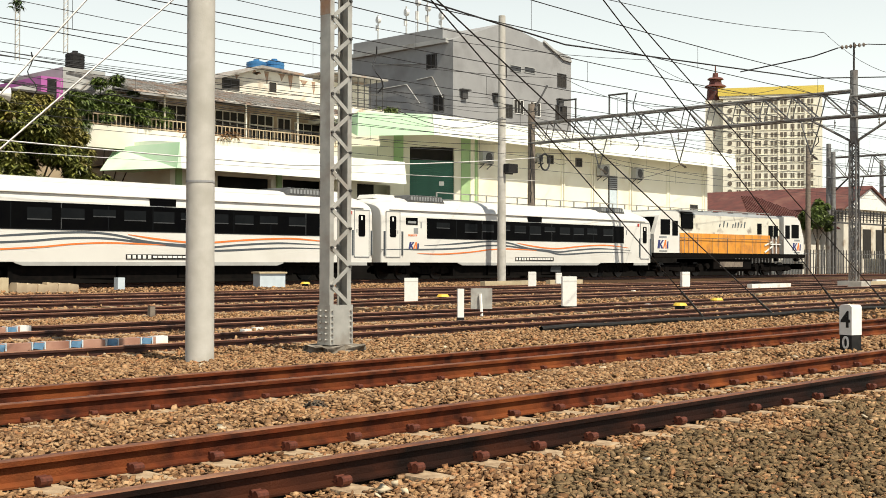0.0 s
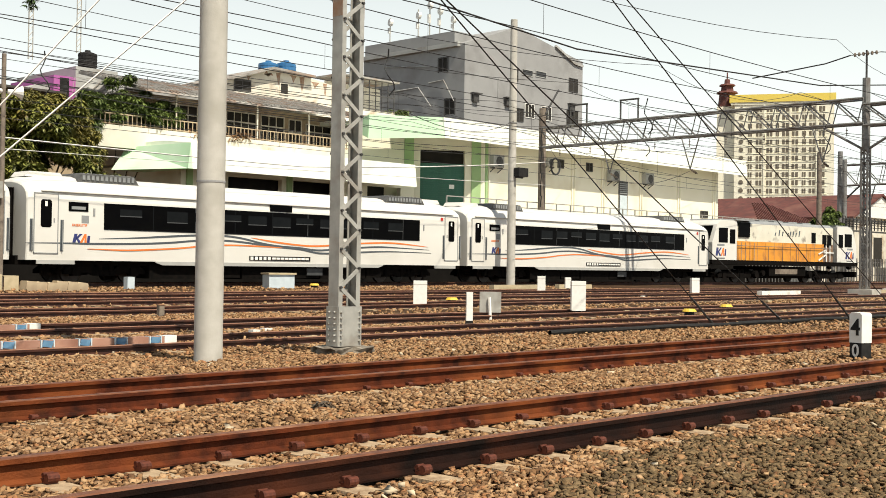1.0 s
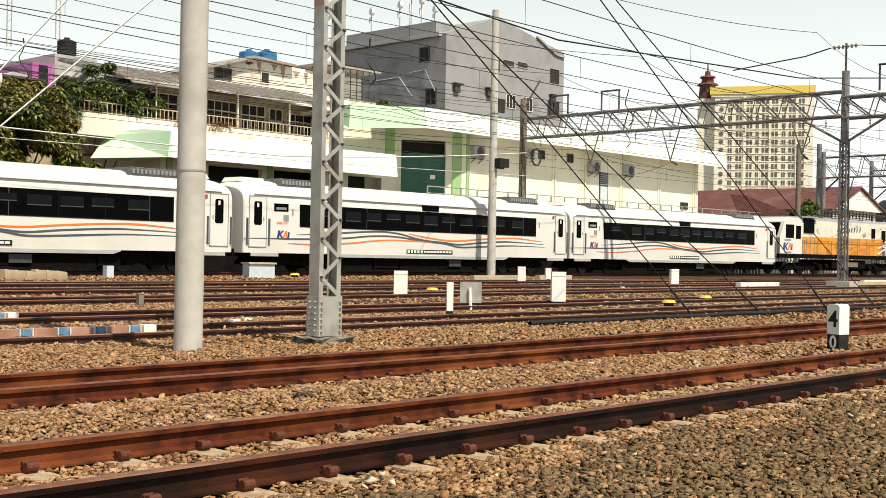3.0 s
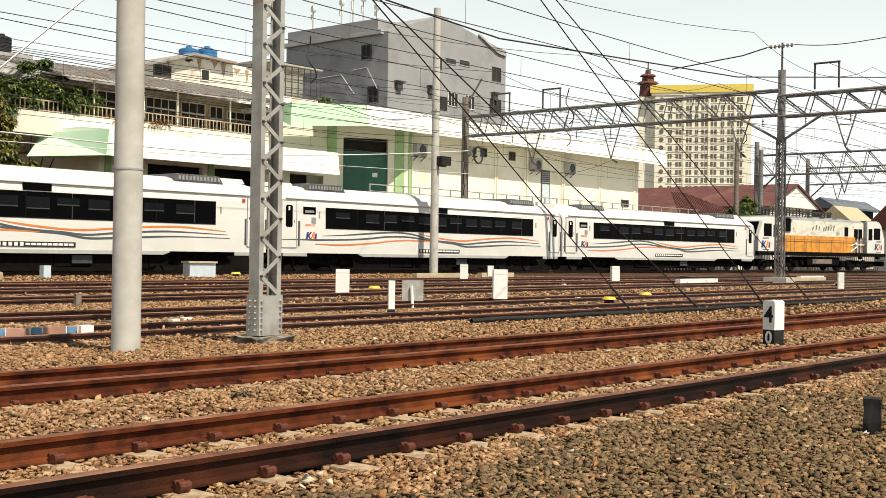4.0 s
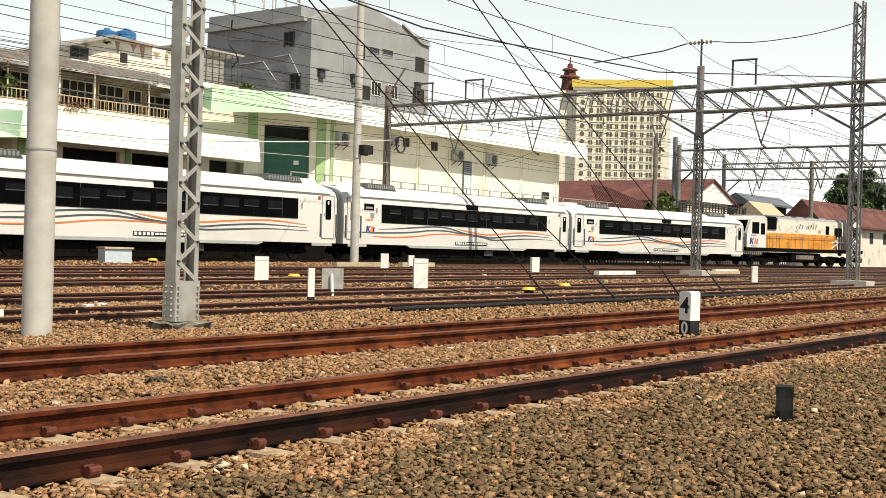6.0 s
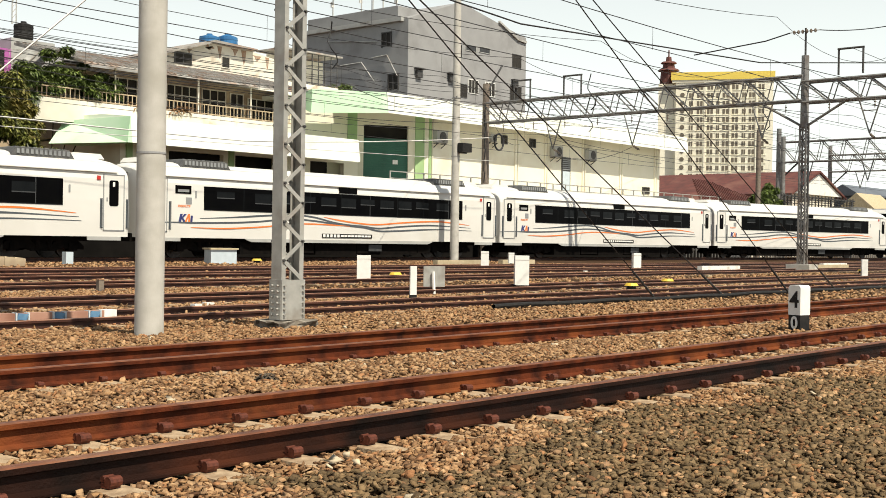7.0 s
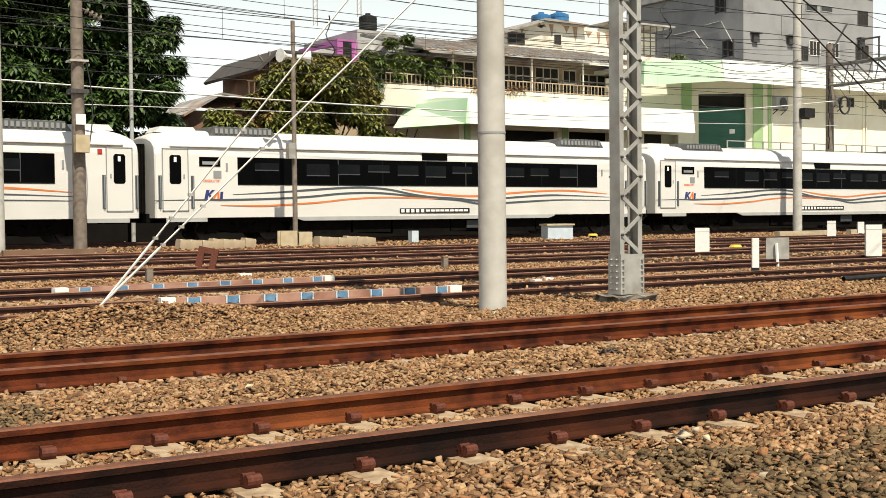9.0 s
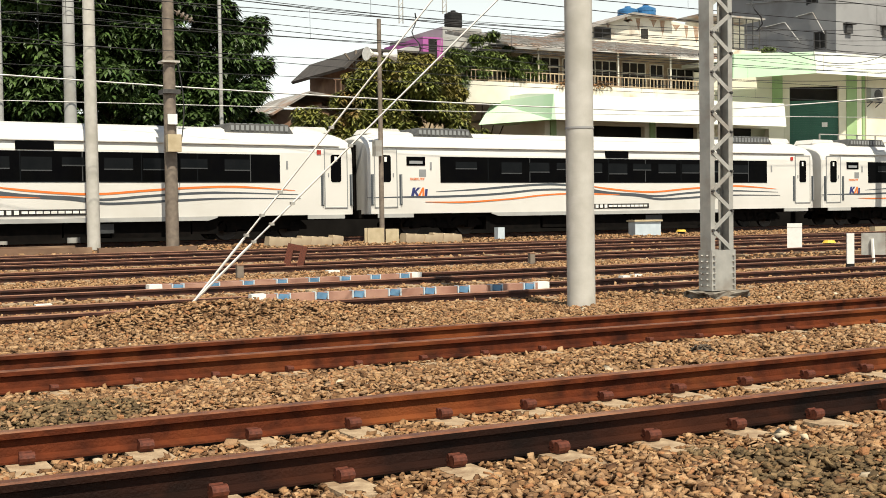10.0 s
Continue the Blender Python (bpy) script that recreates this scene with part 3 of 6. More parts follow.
        part("skirt", sk, "skirt_grey", car, "pale grey skirt below the side")
        for x0, x1 in ((-9.95, -8.6), (8.6, 9.95)):
            part("end_skirt", one(box, x0, x1, 1.452 * sgn - 0.02, 1.452 * sgn + 0.02, 0.63, 0.76), "skirt_grey", car)
        rd = bmesh.new()
        box(rd, 8.95, 9.10, min(yy, yy + sgn * 0.012), max(yy, yy + sgn * 0.012), 2.72, 2.86)
        part("lamp", rd, "red_sign", car)
    for end in (-1, 1):
        ac = bmesh.new()
        xa = end * 7.15
        prism(ac, [(xa - 1.25, 3.30), (xa + 1.25, 3.30), (xa + 0.98, 3.68), (xa - 0.98, 3.68)], "y", -1.05, 1.05)
        unit = part("air_conditioner", ac, "ac_dark", car, "dark grey roof air conditioner with grilles")
        for k in range(12):
            part("slat", AC_SLAT, "", unit, at=pose(xa - 0.94 + k * 0.17, 0, 3.54))
        for k in range(9):
            part("fan_bar", AC_BAR, "", unit, at=pose(xa - 0.88 + k * 0.22, 0, 3.69))
        hp = bmesh.new()
        prism(hp, [(end * 9.2 - 0.7, 3.5), (end * 9.2 + 0.7, 3.5), (end * 9.2 + 0.55, 3.68), (end * 9.2 - 0.55, 3.68)], "y", -0.5, 0.5)
        part("roof_hatch", hp, "car_white", car)
        gw = bmesh.new()
        box(gw, min(end * h, end * (h + 0.26)), max(end * h, end * (h + 0.26)), -0.55, 0.55, 0.95, 3.05)
        for k in range(3):
            x = end * (h + 0.04 + 0.08 * k)
            box(gw, x - 0.015, x + 0.015, -0.60, 0.60, 0.9, 3.1)
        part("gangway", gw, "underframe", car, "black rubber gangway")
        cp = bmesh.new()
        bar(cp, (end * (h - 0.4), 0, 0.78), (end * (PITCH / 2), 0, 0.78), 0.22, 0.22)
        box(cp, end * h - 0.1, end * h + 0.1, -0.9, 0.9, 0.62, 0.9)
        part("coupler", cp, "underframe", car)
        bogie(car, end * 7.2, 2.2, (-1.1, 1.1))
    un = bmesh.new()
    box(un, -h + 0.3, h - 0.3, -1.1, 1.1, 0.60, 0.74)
    # full-width cases, added to close off the bright gap below the floor
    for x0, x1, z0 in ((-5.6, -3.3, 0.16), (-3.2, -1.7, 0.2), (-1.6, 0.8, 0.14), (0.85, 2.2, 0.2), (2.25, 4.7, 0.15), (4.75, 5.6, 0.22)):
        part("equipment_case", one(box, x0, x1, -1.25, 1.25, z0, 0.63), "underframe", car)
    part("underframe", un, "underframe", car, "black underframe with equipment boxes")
    bx = bmesh.new()
    box(bx, 1.5, 2.3, -1.32, -1.28, 0.30, 0.58)
    part("equipment_box", bx, "blind", car)
    return car


def build_loco():
    lo = thing("locomotive", "white and orange diesel locomotive with two cabs", "locomotive")
    L = 15.2
    h = L / 2
    fr = bmesh.new()
    prism(fr, [(-h, 1.12), (-h + 0.1, 1.02), (h - 0.1, 1.02), (h, 1.12), (h, 1.27), (-h, 1.27)], "y", -1.40, 1.40)
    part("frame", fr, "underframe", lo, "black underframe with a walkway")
    hood = bmesh.new()
    box(hood, -h + 2.3, h - 2.6, -1.20, 1.20, 2.36, 3.38)
    part("upper_hood", hood, "loco_cream", lo, "white upper hood with worn lettering")
    hood = bmesh.new()
    box(hood, -h + 2.3, h - 3.7, -1.24, 1.24, 1.27, 2.36)
    part("lower_hood", hood, "loco_orange", lo, "orange lower hood with doors")
    box_ = bmesh.new()
    box(box_, h - 3.7, h - 2.6, -1.20, 1.20, 1.27, 2.36)
    part("machine_bay", box_, "old_brown", lo, "brown open machine bay with white braces")
    for xa, za, xb, zb in ((h - 4.3, 1.75, h - 3.5, 2.0), (h - 4.3, 1.35, h - 3.4, 1.75), (h - 3.45, 1.3, h - 3.45, 2.3), (h - 3.05, 1.3, h - 3.05, 2.3), (h - 3.7, 1.85, h - 2.6, 1.85)):
        part("brace", one(bar, (xa, -1.26, za), (xb, -1.26, zb), 0.07, 0.07), "white_paint", lo)
    for end in (-1, 1):
        cab = bmesh.new()
        x0, x1 = end * (h - 2.35), end * (h - 0.25)
        pts = [(x0, 1.12), (x1 + end * 0.15, 1.12), (x1 + end * 0.15, 2.25), (x1 - end * 0.28, 3.25), (x1 - end * 0.6, 3.5), (x0, 3.5)]
        prism(cab, pts, "y", -1.36, 1.36)
        cb = part("cab", cab, "car_white", lo, "white driver's cab with a sloping windscreen")
        ws = bmesh.new()
        for ya, yb in ((-1.15, -0.1), (0.1, 1.15)):
            a = Vector((x1 + end * 0.135, 0, 2.36))
            b = Vector((x1 - end * 0.225, 0, 3.18))
            o = Vector((end * 0.02, 0, 0.008))
            v = [ws.verts.new(p) for p in (a + o + Vector((0, ya, 0)), a + o + Vector((0, yb, 0)), b + o + Vector((0, yb, 0)), b + o + Vector((0, ya, 0)))]
            ws.faces.new(v)
        part("windscreen", ws, "car_glass", cb)
        for sgn in (-1, 1):
            yy = 1.36 * sgn
            lo_, hi_ = sorted((yy, yy + sgn * 0.012))
            xa, xb = sorted((x1 - end * 0.72, x1 - end * 0.12))
            part("cab_window", one(box, *sorted((x1 - end * 1.25, x1 - end * 0.42)), lo_, hi_, 2.24, 3.06), "car_glass", cb)
            part("cab_door_window", one(box, *sorted((x0 + end * 0.15, x0 + end * 0.65)), lo_, hi_, 2.2, 3.0), "car_glass", cb)
            part("lamp_panel", one(box, *sorted((x1 - end * 0.95, x1 - end * 0.3)), lo_, hi_, 2.06, 2.16), "car_grey", cb)
            if sgn < 0:
                e = bmesh.new()
                m = min(x1 - end * 1.15, x1 - end * 0.15)
                prism(e, [(m, 1.5), (m + 0.18, 1.5), (m + 0.26, 1.95), (m + 0.08, 1.95)], "y", yy - 0.012, yy)
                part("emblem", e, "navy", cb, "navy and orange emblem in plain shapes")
                e = bmesh.new()
                prism(e, [(m + 0.2, 1.72), (m + 0.42, 1.95), (m + 0.56, 1.95), (m + 0.32, 1.72), (m + 0.5, 1.5), (m + 0.34, 1.5)], "y", yy - 0.012, yy)
                part("emblem", e, "navy", cb)
                e = bmesh.new()
                prism(e, [(m + 0.82, 1.5), (m + 0.94, 1.5), (m + 0.96, 1.88), (m + 0.86, 1.88)], "y", yy - 0.012, yy)
                part("emblem", e, "navy", cb)
                e = bmesh.new()
                prism(e, [(m + 0.48, 1.5), (m + 0.58, 1.5), (m + 0.70, 1.76), (m + 0.70, 1.5), (m + 0.80, 1.5), (m + 0.76, 1.95), (m + 0.66, 1.95)], "y", yy - 0.012, yy)
                part("emblem", e, "orange", cb)
                part("number_bars", one(box, m + 0.15, m + 0.85, yy - 0.012, yy, 1.34, 1.39), "stripe_grey", cb)
        rf = bmesh.new()
        prism(rf, [(x0, 3.5), (x1 - end * 0.6, 3.5), (x1 - end * 0.7, 3.58), (x0, 3.58)], "y", -1.25, 1.25)
        part("cab_roof", rf, "car_grey", cb)
        stp = bmesh.new()
        for k in range(4):
            for sgn in (-1, 1):
                box(stp, end * (h - 0.2) - 0.3, end * (h - 0.2) + 0.05, min(1.2 * sgn, 1.42 * sgn), max(1.2 * sgn, 1.42 * sgn), 0.35 + 0.2 * k, 0.38 + 0.2 * k)
        for y in (-0.7, 0.7):
            rod(stp, (end * h, y, 0.95), (end * (h + 0.25), y, 0.95), 0.12, n=8)
        box(stp, min(end * h, end * (h + 0.2)), max(end * h, end * (h + 0.2)), -1.2, 1.2, 0.35, 0.7)
        part("step", stp, "underframe", lo, "footsteps and plough below the cab")
        bogie(lo, end * 4.4, 3.4, (-1.6, 0, 1.6))
    rf = bmesh.new()
    prism(rf, [(-1.20, 3.38), (1.20, 3.38), (0.95, 3.56), (-0.95, 3.56)], "x", -h + 2.3, h - 2.6)
    for k in range(5):
        box(rf, -3.6 + k * 1.5, -2.7 + k * 1.5, -0.7, 0.7, 3.56, 3.66)
    part("hood_roof", rf, "car_grey", lo, "grey hood roof with fans and stack")
    ov = bmesh.new()
    box(ov, -h + 2.2, -h + 4.0, -1.42, 1.42, 3.52, 3.62)
    part("radiator_roof", ov, "car_grey", lo)
    for x0, x1, y, z0, z1 in ((-h + 2.7, -h + 3.75, 1.27, 2.6, 3.42), (h - 5.0, h - 4.55, 1.22, 2.42, 3.05), (h - 3.8, h - 3.33, 1.22, 2.2, 2.95), (h - 3.25, h - 2.78, 1.22, 2.2, 2.95)):
        part("grille", one(box, x0, x1, -y, y, z0, z1), "car_glass", lo, "dark radiator grille")
    db = bmesh.new()
    for k in range(9):
        x = -h + 4.5 + k * 0.85
        box(db, x, x + 0.02, -1.253, 1.253, 1.2, 2.34)
    part("door_seams", db, "rust_edge", lo)
    wh = bmesh.new()
    for k in range(5):
        x = -h + 2.5 + k * 0.42
        box(wh, x, x + 0.05, -1.262, 1.262, 1.2, 2.30)
    part("rust_bars", wh, "rust_edge", lo)
    lt = bmesh.new()
    for k, (dx, hh) in enumerate(((0, 0.35), (0.35, 0.28), (0.9, 0.22), (1.15, 0.3), (1.45, 0.32), (1.75, 0.24), (2.1, 0.36), (-0.4, 0.2))):
        prism(lt, [(-0.9 + dx, 2.75), (-0.82 + dx, 2.75), (-0.72 + dx, 2.75 + hh), (-0.84 + dx, 2.75 + hh)], "y", -1.212, -1.20)
    part("lettering_bars", lt, "stripe_grey", lo)
    rl = bmesh.new()
    for sgn in (-1, 1):
        for k in range(8):
            x = -h + 2.6 + k * 1.45
            rod(rl, (x, 1.34 * sgn, 1.18), (x, 1.34 * sgn, 2.1), 0.018)
        rod(rl, (-h + 2.4, 1.34 * sgn, 2.1), (h - 2.5, 1.34 * sgn, 2.1), 0.018)
    part("handrail", rl, "steel_brown", lo)
    tk = bmesh.new()
    for x, z, r in ((-3.2, 0.5, 0.2), (-2.5, 0.55, 0.16), (2.4, 0.5, 0.2), (3.0, 0.55, 0.15)):
        rod(tk, (x, -1.3, z), (x, 1.3, z), r, n=10)
    prism(tk, [(-1.25, 0.95), (-1.25, 0.4), (-1.0, 0.25), (1.0, 0.25), (1.25, 0.4), (1.25, 0.95)], "x", -1.9, 1.9)
    part("fuel_tank", tk, "underframe", lo)
    part("notice", one(box, -1.3, 1.0, -1.27, -1.25, 0.5, 0.8), "steel_brown", lo)
    return lo


CARS = [build_car()]
for k in range(4):
    CARS.append(copy_thing(CARS[0], pose(0, 0, 0)))
LOCO = build_loco()
LOCO.scale = (1.045, 1.045, 1.045)


# ---- the hall behind the train ----
def window_unit(parent, x0, x1, z0, z1, y, bars=1, frame_mat="steel_dark", glass="dark_opening", name="window"):
    """A framed window set on a wall that faces the tracks."""
    w = part(name, one(box, x0, x1, y - 0.02, y + 0.05, z0, z1), glass, parent)
    fr = bmesh.new()
    t = 0.06
    for a, b, c, d in ((x0 - t, x0, z0 - t, z1 + t), (x1, x1 + t, z0 - t, z1 + t), (x0, x1, z1, z1 + t), (x0, x1, z0 - t, z0)):
        box(fr, a, b, y - 0.06, y + 0.02, c, d)
    for k in range(bars):
        xm = x0 + (x1 - x0) * (k + 1) / (bars + 1)
        box(fr, xm - 0.025, xm + 0.025, y - 0.045, y - 0.015, z0, z1)
    part("window_frame", fr, frame_mat, w)
    return w


def ac_unit(x, z, y=46.0, w=0.95, h=0.72):
    ac = thing("air_conditioner", "weathered outdoor air conditioner on the cream hall wall", "air conditioner", "outdoor air conditioners", at=pose(x, y, z))
    part("casing", one(box, -w / 2, w / 2, -0.42, -0.08, 0, h), "grey_light", ac)
    fan = bmesh.new()
    rod(fan, (0.06, -0.44, h / 2), (0.06, -0.41, h / 2), h * 0.40, n=16)
    part("fan_grille", fan, "steel_dark", ac)
    br = bmesh.new()
    for s in (-0.35, 0.35):
        bar(br, (s, 0, -0.04), (s, -0.42, -0.04), 0.05, 0.05)
        bar(br, (s, 0, -0.3), (s, -0.38, -0.05), 0.04, 0.04)
    part("bracket", br, "steel_dark", ac)


def wall_slab(bm, a, b, z0, z1, thick=0.3):
    """A straight wall between two plan points, its face on the line and its body behind it."""
    (xa, ya), (xb, yb) = a, b
    d = Vector((xb - xa, yb - ya)).normalized()
    n = Vector((-d.y, d.x)) * thick
    prism(bm, [(xa, ya), (xb, yb), (xb + n.x, yb + n.y), (xa + n.x, ya + n.y)], "z", z0, z1)


def build_hall():
    hall = thing("warehouse", "cream railway hall with a pale green fascia and a green shutter", "building")
    A, B, C, D = (44.0, 50.7), (47.9, 48.18), (51.3, 46.0), (77.4, 46.0)
    dv = Vector((C[0] - A[0], C[1] - A[1])).normalized()

    def on(s):
        return (C[0] - dv.x * s, C[1] - dv.y * s)
    for a, b, z in ((C, D, 0.2), (on(9.0), on(3.80), 0.2), (on(1.15), C, 0.2), (on(3.80), on(1.15), 7.78), ((77.4, 46.31), (77.4, 60), 0.2)):
        part("wall", one(wall_slab, a, b, z, 8.7), "cream", hall)
    # roller shutter, drawn down two thirds
    (xa, ya), (xb, yb) = on(3.80), on(1.15)
    s = part("roller_shutter", one(wall_slab, (xa + 0.14, ya + 0.17), (xb + 0.14, yb + 0.17), 3.9, 7.02, 0.03), "shutter", hall, "dark green roller shutter, partly raised")
    slat = mesh_of("slat", one(wall_slab, (xa + 0.1, ya + 0.12), (xb + 0.1, yb + 0.12), 0, 0.112, 0.05), "shutter")
    for k in range(26):
        part("slat", slat, "", s, at=pose(0, 0, 3.9 + k * 0.12))
    # dark sheet behind the shutter, painting the shade within
    op = bmesh.new()
    (xa, ya), (xb, yb) = on(3.80), on(1.15)
    wall_slab(op, (xa + 0.4, ya + 0.5), (xb + 0.4, yb + 0.5), 3.5, 7.9, 0.05)
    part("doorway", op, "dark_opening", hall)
    nt = bmesh.new()
    (xa, ya), (xb, yb) = on(2.05), on(1.75)
    wall_slab(nt, (xa + 0.06, ya + 0.08), (xb + 0.06, yb + 0.08), 5.55, 5.8, 0.02)
    part("notice", nt, "white_paint", s)
    for s0, s1 in ((4.2, 4.75), (0.2, 0.75)):
        pl = bmesh.new()
        (xa, ya), (xb, yb) = on(s1), on(s0)
        wall_slab(pl, (xa - 0.05, ya - 0.08), (xb - 0.05, yb - 0.08), 0.2, 8.5, 0.2)
        part("pilaster", pl, "green_pilaster", hall, "green painted pilaster")
    for x in (51.5, 59.7, 62.9, 67.25, 71.95, 76.7):
        part("pilaster", one(box, x - 0.09, x + 0.09, 45.93, 46.02, 0.2, 8.4), "green_pilaster" if x == 51.5 else "cream", hall)
        part("downpipe", one(rod, (x + 0.2, 45.94, 0.3), (x + 0.2, 45.94, 8.4), 0.05), "cream", hall)
    # canopy: a sloping fascia carried out before the wall
    cn = [(43.0, 46.95), (46.55, 44.6), (79.2, 44.6)]
    bm = bmesh.new()
    prism(bm, [(44.6, 8.08), (44.75, 9.22), (46.5, 9.3), (60, 9.4), (60, 9.2), (46.4, 8.5)], "x", 46.55, 79.2)
    part("fascia", bm, "fascia", hall, "pale fascia stained by rain")
    bm = bmesh.new()
    v = [bm.verts.new(p) for p in ((43.0, 46.95, 7.9), (46.55, 44.6, 8.08), (46.7, 44.75, 9.22), (43.2, 47.1, 9.22), (44.5, 49.2, 9.3), (48.0, 47.0, 9.3), (44.2, 49.0, 8.4), (47.9, 46.8, 8.45))]
    for f in ((0, 1, 2, 3), (3, 2, 5, 4), (0, 6, 7, 1), (0, 3, 4, 6)):
        bm.faces.new([v[i] for i in f])
    part("fascia", bm, "mint", hall, "mint green fascia over the shutter")
    rf = bmesh.new()
    prism(rf, [(44, 50.8), (51.3, 46.4), (78.5, 46.4), (78.5, 62), (44, 62)], "z", 9.0, 9.25)
    part("roof", rf, "fascia", hall)
    for x0, x1, z0, z1 in ((58.25, 58.75, 7.36, 7.8), (61.2, 61.75, 7.35, 7.8), (75.0, 75.9, 4.9, 5.3)):
        window_unit(hall, x0, x1, z0, z1, 46.0)
    d = part("door", one(box, 64.75, 65.75, 45.95, 46.05, 3.9, 6.9), "steel_dark", hall, "grey-green steel door with a louvre over it")
    part("louvre", many(box, [(64.82, 65.68, 45.92, 45.96, 6.05 + 0.13 * k, 6.12 + 0.13 * k) for k in range(6)]), "car_grey", d)
    part("door_panel", one(box, 64.85, 65.65, 45.93, 45.96, 4.0, 5.95), "cabinet_grey", d)
    for x, z in ((52.15, 6.9), (63.85, 6.82), (67.85, 6.85)):
        ac_unit(x, z)
    ac_unit(57.0, 7.3, w=0.55, h=0.5)
    # deck before the hall, with its railing
    dk = thing("loading_deck", "raised concrete loading deck with a railing before the hall", "platform", kind="structure")
    part("deck", one(box, 43.5, 80, 41.9, 45.9, 3.6, 3.9), "concrete", dk)
    # the deck's front takes the same painted shade
    part("deck_wall", one(box, 43.5, 80, 42.1, 42.5, 0.0, 3.6), "shade_black", dk)
    rl = bmesh.new()
    for k in range(28):
        x = 44 + k * 1.3
        bar(rl, (x, 42.0, 3.9), (x, 42.0, 4.72), 0.06, 0.06)
    for z in (4.70, 4.35):
        bar(rl, (44, 42.0, z), (79.5, 42.0, z), 0.05, 0.05)
    part("railing", rl, "steel_grey", dk, "grey steel railing")
    # added wall that fills the view under the cars with painted shade
    wl = thing("backing_wall", "added near-black wall behind the train, shade painted in its colour", "wall", kind="structure")
    part("wall", one(box, -60, 43.4, 41.8, 42.2, -0.1, 2.6), "shade_black", wl)


build_hall()


def build_wing():
    w = thing("garage_wing", "low cream garage wing with a white canopy and dark garage doors", "building")
    bm = bmesh.new()
    for x0, x1, z0, z1 in ((31.9, 34.65, 0.2, 5.9), (37.99, 38.75, 0.2, 5.9), (41.45, 43.95, 0.2, 5.9), (46.5, 47.6, 0.2, 5.9), (34.65, 37.99, 5.36, 5.9), (38.75, 41.45, 5.4, 5.9), (43.95, 46.5, 5.44, 5.9)):
        box(bm, x0, x1, 48.0, 48.3, z0, z1)
    box(bm, 31.9, 32.2, 48.3, 56, 0.2, 5.9)
    part("wall", bm, "cream", w)
    # one dark sheet paints the shade inside all three garages
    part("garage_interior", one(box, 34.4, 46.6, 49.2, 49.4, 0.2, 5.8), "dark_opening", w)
    for x0, x1 in ((34.65, 37.99), (38.75, 41.45), (43.95, 46.5)):
        g = part("garage_door", one(box, x0, x1, 48.2, 48.22, 2.0, 4.6), "steel_brown", w, "brown slatted garage door, partly open")
        for k in range(13):
            part("slat", one(box, x0, x1, 48.14, 48.2, 2.0 + 0.2 * k, 2.19 + 0.2 * k), "steel_brown", g)
    for x in (32.2, 38.3):
        part("pilaster", one(box, x, x + 0.32, 47.9, 48.05, 0.2, 5.6), "green_pilaster", w)
    bm = bmesh.new()
    prism(bm, [(46.0, 5.40), (46.15, 6.62), (48.5, 6.85), (52, 6.9), (52, 5.9), (48.0, 5.6)], "x", 31.2, 45.8)
    part("canopy", bm, "fascia", w, "white sloping concrete canopy")
    bm = bmesh.new()
    v = [bm.verts.new(p) for p in ((30.95, 46.0, 5.40), (29.36, 50.0, 5.40), (30.6, 50.7, 6.62), (31.19, 46.15, 6.62), (31.196, 46.0, 5.40), (31.196, 50.0, 5.40), (31.196, 50.7, 6.62), (31.196, 46.15, 6.62))]
    for f in ((0, 3, 2, 1), (4, 5, 6, 7), (0, 4, 7, 3), (3, 7, 6, 2), (1, 2, 6, 5), (0, 1, 5, 4)):
        bm.faces.new([v[k] for k in f])
    part("canopy_side", bm, "mint", w, "mint green slanting canopy end")


build_wing()


